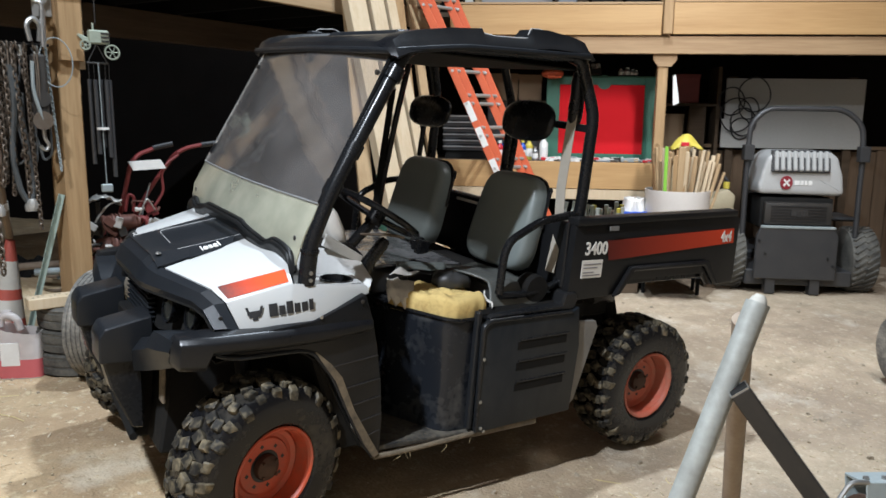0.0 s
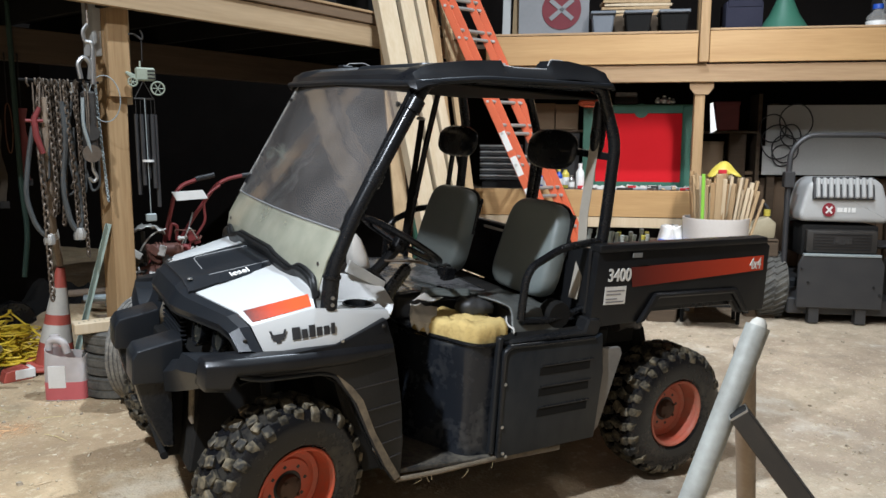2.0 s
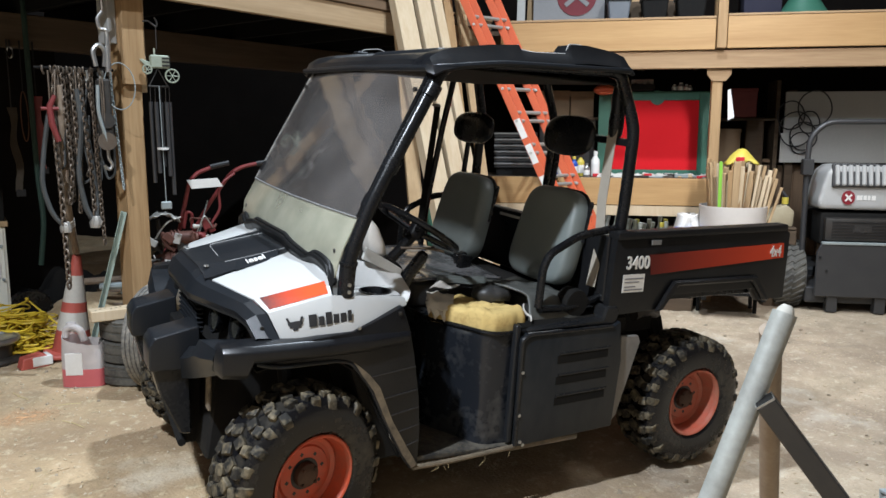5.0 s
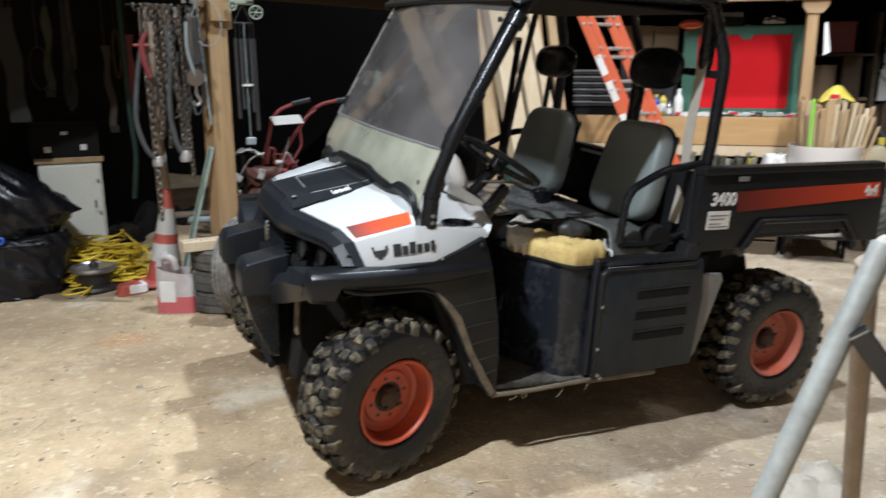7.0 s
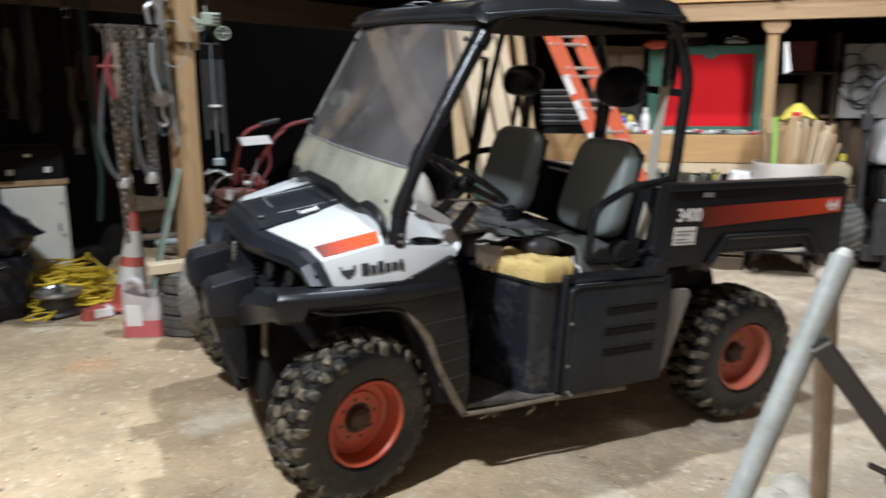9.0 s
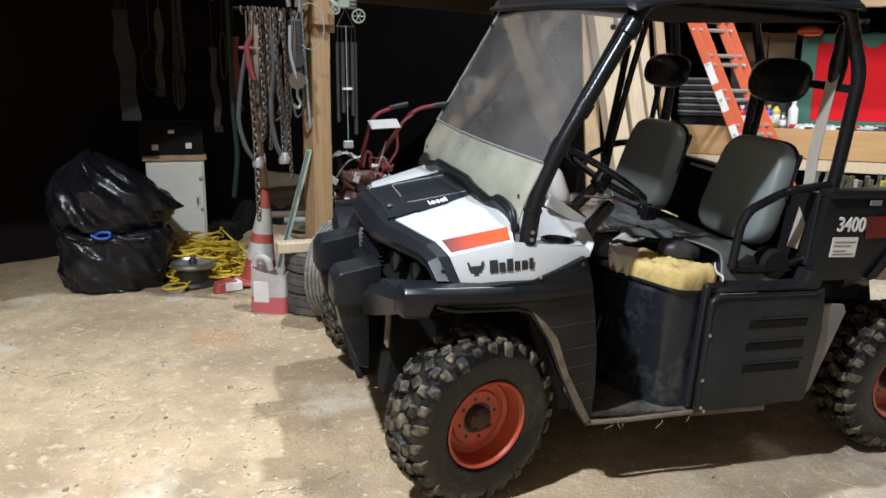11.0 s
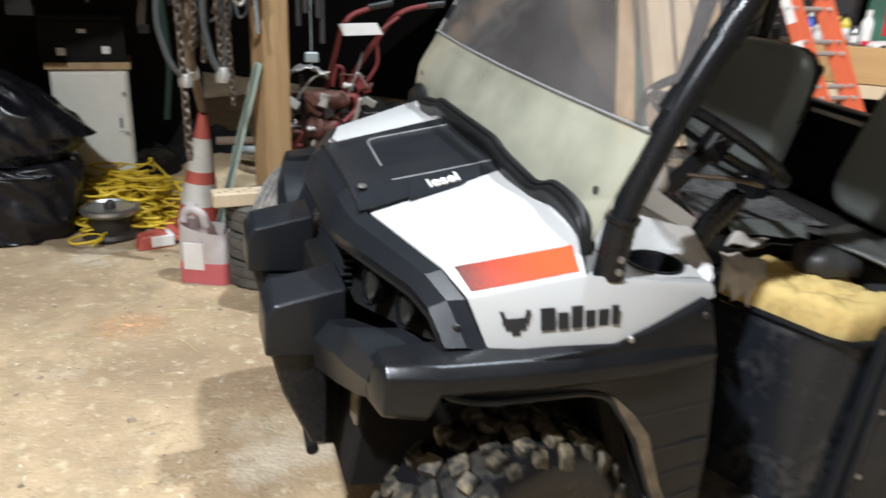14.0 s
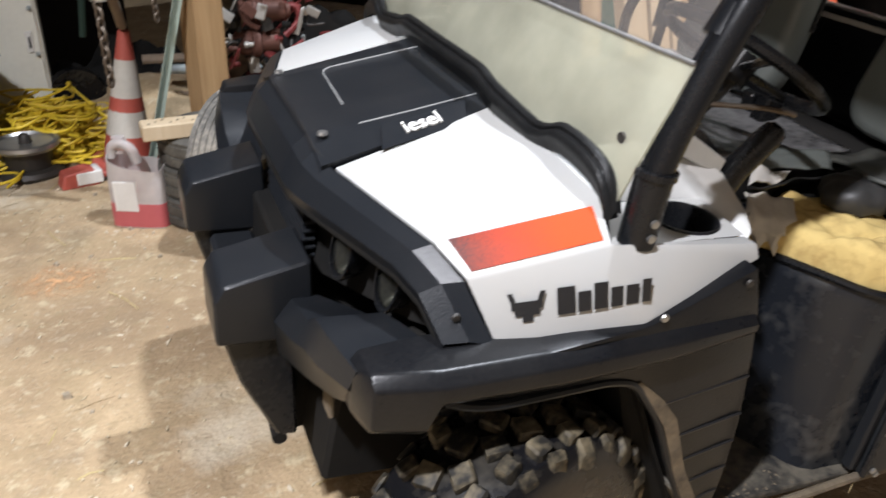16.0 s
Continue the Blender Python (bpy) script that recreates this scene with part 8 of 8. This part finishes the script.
def cabinet():
    t = thing("floor_cabinet", pose(-1.075, 3.30, floor_z(-1, 3.3), 0, 0, 3), "white metal floor cabinet with a wooden top", "cabinet")
    part("carcass", box(-.21, .21, -.18, .22, .02, .795, .006), CABW, t)
    part("wooden_top", box(-.23, .23, -.20, .23, .797, .838, .005), STAKE, t)
    d = part("door", box(-.195, .195, -.196, -.182, .05, .775, .004), CABW, t)
    part("latch", box(.13, .165, -.206, -.196, .43, .54, .004), LABEL, d)
    part("latch_slot", box(.142, .153, -.210, -.205, .455, .515, .001), INK, d)
    for z in (.66, .42, .14):
        part("knob", turned([(0, -.02), (.010, -.018), (.012, 0)], 10, "y", (.175, -.196, z)), GALV, d)
    t = thing("tool_case", pose(-1.09, 3.28, floor_z(-1, 3.3) + .838, 0, 0, 3), "black tool case with white tags on the cabinet", "tool case")
    part("case", box(-.23, .23, -.16, .16, 0, .23, .015, seg=2), UNDER, t)
    part("lid", box(-.225, .225, -.155, .155, .231, .27, .01), UNDER, t)
    for x, z in ((-.12, .06), (.12, .07), (.0, .185)):
        part("tag", box(x - .022, x + .022, -.165, -.159, z - .02, z + (.022 if z < .1 else .004), .001), LABEL, t)
    t = thing("hand_wheel", pose(-.74, 3.2, floor_z(-.74, 3.2) + .16, 90, 0, 10), "dim grey wheel leaning by the cabinet", "wheel")
    part("tyre", turned([(.10, -.04), (.15, -.045), (.16, 0), (.15, .045), (.10, .04)], 24), RUBBER, t)
    part("rim", turned([(0, -.02), (.10, -.03), (.10, .03), (0, .02)], 20), GALV, t)


cabinet()


def junk():
    """Dim machine parts heaped behind the post."""
    random.seed(17)
    for i in range(16):
        x, yy, z = random.uniform(-.10, .50), random.uniform(2.20, 2.70), random.uniform(.28, .70)
        pts = [(x, yy, floor_z(x, yy))]
        for k in range(4):
            pts.append((x + random.uniform(-.16, .16), yy + random.uniform(-.1, .1), z * (k + 1) / 4 + random.uniform(-.05, .05)))
        o = solo("bent_rod", tube(pts, random.uniform(.006, .013), 7, .06), (RUST, MACHRED, GALV, DARKST)[i % 4], ("rusty bent rod in the heap", "dull red bent tube in the heap", "grey bent tube in the heap", "dark bent rod in the heap")[i % 4], "rod", "rods behind the post")
    for i in range(10):
        x, yy = -.02 + .035 * i, 2.12 + .02 * (i % 3)
        o = solo("broken_slat", bar((x - .10, yy, floor_z(x, yy) + .30 + .014 * i), (x + random.uniform(.06, .16), yy + random.uniform(-.05, .05), .47 - .022 * i), .024, .010), (PINE, RAG, STAKE)[i % 3], "pale broken slat lying on the heap", "slat", "slats behind the post")
    # Added heaps cover lit floor; their black tone stands for the shade there.
    o = solo("junk_pile", lump(lambda p, q: ((p - .5) * .75, (q - .5) * .8, .34 * math.sin(math.pi * p) ** .6 * math.sin(math.pi * q) ** .6 + .08 * noise.noise((p * 7, q * 7, 5))), 0, 1, 22, 18), UNDER, "near-black heap added behind the post, shade in its colour", "scrap", kind="stuff", sharp=30)
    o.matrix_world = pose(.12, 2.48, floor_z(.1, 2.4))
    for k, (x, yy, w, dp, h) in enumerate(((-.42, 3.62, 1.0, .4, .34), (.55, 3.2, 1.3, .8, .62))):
        o = solo("junk_pile", lump(lambda p, q: ((p - .5) * w, (q - .5) * dp, h * math.sin(math.pi * p) ** .5 * math.sin(math.pi * q) ** .5 + .14 * noise.noise((p * 6 + k, q * 6, 5)) * (0 < p < 1)), 0, 1, 26, 18), UNDER, "near-black heap added further in, shade in its colour", "scrap", kind="stuff", sharp=30)
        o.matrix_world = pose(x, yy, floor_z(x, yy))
    for i in range(7):
        x, yy = -.05 + .11 * i, random.uniform(2.35, 2.8)
        z = floor_z(x, yy)
        t = thing("machine_casting", pose(x, yy, z, 0, 0, random.uniform(-40, 40)), "rusty red machine casting in the heap", "machine part", "castings behind the post")
        h, r = random.uniform(.25, .62), random.uniform(.05, .085)
        part("body", turned([(0, 0), (r, 0), (r, h * .45), (r * .7, h * .5), (r * .7, h * .8), (r * .9, h * .84), (r * .9, h), (0, h)], 14), (MACHRED, RUST, DARKST)[i % 3], t)
        part("flange", turned([(0, h * .46), (r * 1.35, h * .46), (r * 1.35, h * .53), (0, h * .53)], 8), RUST, t)
        part("spout", tube([(0, 0, h * .7), (r * 1.6, -.05, h * .72), (r * 2.1, -.06, h * .62)], .02, 8, .03), MACHRED, t)


junk()


def scrap():
    random.seed(8)
    for i in range(9):
        x, yy = random.uniform(.15, .62), random.uniform(2.85, 3.2)
        z = floor_z(x, yy) + .20 + .05 * (i % 4)
        a = random.uniform(-30, 30)
        o = solo("pipe_offcut", tube([(-.35, 0, 0), (.35, 0, random.uniform(-.01, .02))], random.uniform(.012, .028), 10, 0), (GALV, RUST, MACHRED)[i % 3], ("grey steel pipe lying behind the post", "rusty pipe lying behind the post", "red painted pipe lying behind the post")[i % 3], "pipe", "pipes behind the post")
        o.matrix_world = pose(x - .2, yy, z, 0, 0, a)
    b = lump(lambda p, q: ((p - .5) * 1.5, (q - .5) * 1.1, .27 * math.sin(math.pi * p) ** .7 * math.sin(math.pi * q) ** .8 + .05 * noise.noise((p * 6, q * 6, 5)) + .02 * noise.noise((p * 19, q * 19, 2)) - .03), 0, 1, 44, 34)
    o = solo("rubble_heap", b, DIRT, "low heap of pale rubble behind the cone", "rubble", kind="stuff", sharp=180)
    o.matrix_world = pose(-.24, 3.16, floor_z(-.3, 2.9))


scrap()


# ---- tripod stand with a hand winch, near the camera ----
PLUG = M("grimy_pale_plug", (.40, .385, .34), .7, 0, (.26, .24, .20), scale=30, fine=90)


def stand():
    t = thing("tripod_stand", pose(-.012, .006, 0), "welded pipe tripod stand with a hand winch", "tripod stand")
    top, d1 = Vector((.672, -2.062, 1.060)), Vector((-.388, .054, -.904)).normalized()
    e1 = top + d1 * 1.20
    part("main_leg", tube([top, e1], .0268, 20, 0), PIPE, t, "weathered grey pipe leg")
    part("leg_plug", turned([(0, .020), (.010, .019), (.017, .010), (.0215, -.004)], 20, "z", (0, 0, 0)), PLUG, t).matrix_local = Matrix.Translation(top) @ (-d1).to_track_quat("Z", "Y").to_matrix().to_4x4()
    p2 = top + d1 * .05 + Vector((.02, .03, 0))
    e2 = Vector((1.25, -1.66, -.05))
    part("rear_leg", tube([p2, e2], .0250, 18, 0), RUST, t, "rusty pipe rear leg")
    b1 = Vector((.585, -2.090, .884))
    d3 = Vector((.425, -.439, -.79)).normalized()
    e3 = b1 + d3 * 1.13
    part("square_arm", bar(b1, e3, .044, .044, bev=.003), DARKST, t, "dark square tube arm")
    tilt = d3.to_track_quat("Z", "Y").to_matrix().to_4x4()
    for dx, dy in ((-.021, 0), (.021, 0), (0, -.021), (0, .021)):
        part("arm_rim", moved(box(-.001 if dx else -.022, .001 if dx else .022, -.001 if dy else -.022, .001 if dy else .022, -.002, .002, 0), Matrix.Translation(b1) @ tilt @ Matrix.Translation((dx, dy, 0))), STEEL, t)
    part("arm_end", bar(b1 - d3 * .002, b1 + d3 * .001, .038, .038, bev=0), UNDER, t)
    # hand winch beside the arm: r runs across it, v up, f away from the open floor
    r, v, f = Vector((.855, -.519, 0)), Vector((.096, .158, .982)), Vector((.51, .84, -.19))
    q = b1 + d3 * .335

    def at(a, c, g=0):
        return q + (r * a + v * c + f * g) * .70
    part("crank_socket", tube([at(-.085, .000, -.03), at(-.012, -.028, -.03)], .023, 18, 0), DARKST, t, "ribbed dark crank socket")
    for k in range(6):
        p = at(-.085, 0, -.03).lerp(at(-.012, -.028, -.03), (k + .5) / 6)
        part("socket_rib", tube([p, p + (at(-.012, -.028) - at(-.085, 0)).normalized() * .004], .025, 18, 0), DARKST, t)
    part("crank_pin", tube([at(-.150, .030, -.03), at(-.080, -.002, -.03)], .007, 10, 0), DARKST, t)
    part("crank_handle", tube([at(-.030, -.030, -.05), at(.000, .050, -.05), at(.045, .112, -.05), at(.100, .108, -.05)], .0055, 8, .02), STEEL, t, "bright bent crank rod")
    frame_m = Matrix(((r.x, f.x, v.x, 0), (r.y, f.y, v.y, 0), (r.z, f.z, v.z, 0), (0, 0, 0, 1))) @ Matrix.Diagonal((.70, .70, .70, 1))
    part("winch_plate", moved(box(.090, .270, -.05, .06, .098, .110, .003), Matrix.Translation(q) @ frame_m), GALV, t, "galvanised winch top plate")
    part("plate_flange", moved(box(.090, .270, -.056, -.050, .060, .110, .002), Matrix.Translation(q) @ frame_m), GALV, t)
    part("plate_flange", moved(box(.090, .270, .056, .062, .060, .110, .002), Matrix.Translation(q) @ frame_m), GALV, t)
    for a in (.11, .17, .23):
        part("plate_bolt", moved(turned([(0, .120), (.010, .119), (.011, .110)], 6, "z", (a, -.02, 0)), Matrix.Translation(q) @ frame_m), STEEL, t)
    sp = part("winch_spool", turned([(0, -.05), (.085, -.05), (.088, -.046), (.085, -.042), (.04, -.038), (.04, .038), (.085, .042), (.088, .046), (.085, .05), (0, .05)], 30, "y"), HUB, t, "rusty winch spool")
    sp.matrix_local = Matrix.Translation(at(.165, -.030, .02)) @ frame_m @ Matrix.Rotation(radians(-62), 4, "Z")
    part("rope_coil", turned([(.04, -.036), (.066, -.032), (.070, -.015), (.066, 0), (.071, .016), (.066, .032), (.04, .036)], 24, "y", caps=False), RAG, sp, "pale rope wound on the spool")
    part("winch_frame", bar(at(.0, -.03), at(.14, -.012, .02), .035, .014), DARKST, t)
    part("winch_cheek", moved(prism([(.055, -.07), (.10, .07), (.20, .07), (.235, -.07)], .058, .064, bev=.002), Matrix.Translation(q) @ frame_m), GALV, t)
    part("chain_hook", tube([at(.030, -.05, -.05), at(.040, -.02, -.05), at(.056, -.03, -.05), at(.048, -.07, -.05)], .005, 8, .01), STEEL, t)


stand()


def loose_wheel():
    t = thing("trailer_wheel", pose(3.98, -.98, floor_z(3.9, -.9) + .245, 90, 0, 62), "worn grey trailer wheel standing on the floor", "wheel")
    part("tyre", turned([(.12, -.09), (.18, -.10), (.235, -.085), (.25, 0), (.235, .085), (.18, .10), (.12, .09)], 32), TYREDUST, t)
    part("rim", turned([(0, -.03), (.10, -.04), (.125, -.085), (.125, .085), (.10, .04), (0, .03)], 24), MOWL, t)
    part("jack_stand", box(-.05, .05, -.05, .05, -.04, .04, .01), DARKST, t)


loose_wheel()


def bed_load():
    PALEB = clear("frosted_bottle_plastic", (.88, .88, .82), .50, .35, (.62, .62, .55))
    m = VEH @ Matrix.Translation((0, 0, .86))
    random.seed(4)
    for i in range(22):
        x, y, h = 1.42 + .017 * i, random.uniform(-.58, -.42), random.uniform(.27, .335)
        t = thing("plastic_bottle", m @ Matrix.Translation((x, y, 0)) @ Matrix.Rotation(random.uniform(-.12, .16), 4, "Y"), "clear plastic bottle standing in the cargo box", "bottle", "bottles in the cargo box")
        part("body", turned([(0, 0), (.019, 0), (.020, .02), (.019, h * .75), (.009, h * .88), (.008, h * .95), (0, h * .93)], 14), PALEB, t)
        part("cap", turned([(0, h), (.010, h), (.010, h * .94), (0, h * .94)], 10), PALEB if i % 4 else YELLOW, t)
    b = bmesh.new()
    rows = []
    for k, (r, z) in enumerate(((.020, -.075), (.034, -.07), (.042, -.04), (.040, -.005), (.030, .03), (.024, .055), (.010, .075))):
        rows.append([b.verts.new((math.cos(a) * r * (1 + .35 * noise.noise((math.cos(a) * 2, math.sin(a) * 2, k * .7))) - z * .25, math.sin(a) * r * 1.1, z + .010 * noise.noise((math.cos(a) * 2, math.sin(a) * 2, 5)))) for a in np.linspace(0, 2 * math.pi, 21)[:-1]])
    for r0, r1 in zip(rows, rows[1:]):
        for k in range(20):
            b.faces.new((r0[k], r0[(k + 1) % 20], r1[(k + 1) % 20], r1[k]))
    b.faces.new(rows[0][::-1]), b.faces.new(rows[-1])
    o = solo("plastic_bag", b, LABEL, "crumpled white plastic bag on the dashboard", "bag", sharp=180)
    o.matrix_world = VEH @ Matrix.Translation((.355, -.38, 1.085))


bed_load()


# ---- loose chips, straw and stones on the dirt ----
def scatter(name, n, material, label, maker, area):
    """Many small loose pieces joined into one mesh lying on the floor."""
    vs, fs = [], []
    for i in range(n):
        x, y = random.uniform(area[0], area[1]), random.uniform(area[2], area[3])
        if noise.noise((x * 1.1 + 5, y * 1.1, 8)) + .5 * noise.noise((x * 4, y * 4, 2)) < random.uniform(-.5, .35):
            continue
        if -.25 < x < 2.2 and -.7 < y < .7 and random.random() < .7:
            continue
        pts, faces = maker()
        a = random.uniform(0, 6.28)
        c, s = math.cos(a), math.sin(a)
        k = len(vs)
        z = floor_z(x, y) + relief(x, y) + .001
        vs += [(x + px * c - py * s, y + px * s + py * c, z + pz) for px, py, pz in pts]
        fs += [tuple(k + j for j in f) for f in faces]
    me = bpy.data.meshes.new(name)
    me.from_pydata(vs, [], fs)
    me.materials.append(material)
    return tagged(new(name, me), label, "debris", kind="stuff")


BOXF = [(0, 1, 2, 3), (4, 7, 6, 5), (0, 4, 5, 1), (1, 5, 6, 2), (2, 6, 7, 3), (3, 7, 4, 0)]


def chip():
    L, W, H = .003 + .013 * random.random() ** 2, random.uniform(.002, .006), random.uniform(.001, .004)
    n = 6
    a = [2 * math.pi * (k + random.uniform(-.3, .3)) / n for k in range(n)]
    f = [random.uniform(.55, 1.1) for _ in range(n)]
    low = [(L * f[k] * math.cos(a[k]), W * f[k] * math.sin(a[k]), 0) for k in range(n)]
    t = random.uniform(-.25, .25)
    top = [(x * .85, y * .85, H + max(0, x * t)) for x, y, z in low]
    return low + top, [tuple(range(n, 2 * n))] + [(k, (k + 1) % n, n + (k + 1) % n, n + k) for k in range(n)]


def straw():
    L, W = random.uniform(.02, .10), random.uniform(.001, .0024)
    b = random.uniform(-.01, .01)
    return [(-L, -W, 0), (0, -W + b, 0), (L, -W, 0), (L, W, .002), (0, W + b, .003), (-L, W, .002)], [(0, 1, 4, 5), (1, 2, 3, 4)]


def stone():
    R = .003 + .010 * random.random() ** 3
    j = [random.uniform(.7, 1.25) * R for _ in range(8)]
    return [(-j[0], -j[0], -.003), (j[1], -j[1], -.003), (j[2], j[2], -.003), (-j[3], j[3], -.003), (-j[4] * .7, -j[4] * .7, j[4]), (j[5] * .7, -j[5] * .7, j[5] * .9), (j[6] * .7, j[6] * .7, j[6]), (-j[7] * .7, j[7] * .7, j[7] * .8)], BOXF


random.seed(31)
CHIPM = M("wood_chip", (.55, .46, .32), .9, 0, (.34, .26, .16), scale=30, fine=90, bump=0, mix=1.0)
STONEM = M("grey_brown_stone", (.36, .30, .22), .9, 0, (.22, .18, .125), scale=30, fine=90, bump=0, mix=1.0)
STRAWM = M("pale_straw", (.50, .40, .20), .8, 0, (.36, .27, .12), scale=30, fine=90, bump=0, mix=1.0)
scatter("wood_chips", 11000, CHIPM, "pale wood chips strewn over the dirt floor", chip, (-3.0, 4.5, -2.2, 3.2))
def flake():
    pts, faces = chip()
    k = random.uniform(.8, 1.5)
    return [(x * k, y * k, z * 1.4) for x, y, z in pts], faces


scatter("pale_flakes", 900, M("pale_flake", (.62, .55, .43), .9, 0, (.55, .46, .33), scale=30, fine=90, bump=0, mix=1.0), "pale wood flakes trodden into the dirt floor", flake, (-2.6, .2, -1.4, 2.4))
scatter("clods", 1500, STONEM, "small brown clods and stones on the dirt floor", stone, (-3.0, 6.0, -2.2, 3.0))
scatter("straw", 420, STRAWM, "dry straw stalks lying on the dirt floor", straw, (-2.6, 2.6, -1.8, 2.4))


def stain():
    """A soft-edged dusting of orange powder that follows the ground."""
    b = bmesh.new()
    n = 20
    g = [[b.verts.new((x, y, floor_z(-.82 + x, 1.24 + y) + relief(-.82 + x, 1.24 + y) + .003)) for y in np.linspace(-.16, .16, n)] for x in np.linspace(-.19, .19, n)]
    for r0, r1 in zip(g, g[1:]):
        for k in range(n - 1):
            b.faces.new((r0[k], r1[k], r1[k + 1], r0[k + 1]))
    m = bpy.data.materials.new("orange_dust_stain")
    m.use_nodes = True
    n, l = m.node_tree.nodes, m.node_tree.links
    n["Principled BSDF"].inputs["Base Color"].default_value = (.66, .38, .19, 1)
    n["Principled BSDF"].inputs["Roughness"].default_value = .95
    tr, mx, no, tc, r = n.new("ShaderNodeBsdfTransparent"), n.new("ShaderNodeMixShader"), n.new("ShaderNodeTexNoise"), n.new("ShaderNodeTexCoord"), n.new("ShaderNodeMapRange")
    mp, gr, mu = n.new("ShaderNodeMapping"), n.new("ShaderNodeTexGradient"), n.new("ShaderNodeMath")
    mp.inputs["Scale"].default_value = (5.4, 6.4, 0)
    gr.gradient_type = "SPHERICAL"
    mu.operation = "MULTIPLY"
    no.inputs["Scale"].default_value, no.inputs["Detail"].default_value = 34, 7
    l.new(tc.outputs["Object"], mp.inputs[0]), l.new(mp.outputs[0], gr.inputs[0])
    l.new(tc.outputs["Object"], no.inputs["Vector"]), l.new(no.outputs["Fac"], r.inputs["Value"])
    r.inputs["From Min"].default_value, r.inputs["From Max"].default_value = .36, .64
    r.inputs["To Max"].default_value = 1.1
    l.new(r.outputs[0], mu.inputs[0]), l.new(gr.outputs["Fac"], mu.inputs[1])
    l.new(mu.outputs[0], mx.inputs[0]), l.new(tr.outputs[0], mx.inputs[1]), l.new(n["Principled BSDF"].outputs[0], mx.inputs[2])
    l.new(mx.outputs[0], n["Material Output"].inputs[0])
    o = solo("dust_stain", b, m, "faint orange dust stain on the dirt floor", "stain", kind="stuff", sharp=180)
    o.matrix_world = pose(-.82, 1.24, 0)


stain()


PLASTER = M("dirty_plaster", (.40, .355, .285), .9, 0, (.28, .25, .20), scale=14, fine=60, bump=.4)


def plaster_scraps():
    random.seed(12)
    for i, (x, y, s) in enumerate(((1.36, -1.36, .13), (1.55, -1.30, .10), (1.44, -1.45, .11), (1.22, -1.50, .08))):
        b = lump(lambda p, q: ((p - .5) * s * 2 * (1 + .2 * noise.noise((p * 4, q * 4, i))), (q - .5) * s * 1.5, .06 * math.sin(math.pi * p) * math.sin(math.pi * q) * (1 + .5 * noise.noise((p * 6, q * 6, i + 3))) + .006), 0, 1, 12, 10)
        o = solo("plaster_lump", b, PLASTER, "broken white plaster lump on the floor", "plaster", "plaster lumps under the stand", sharp=30)
        o.matrix_world = pose(x, y, floor_z(x, y), 0, 0, 40 * i)


plaster_scraps()
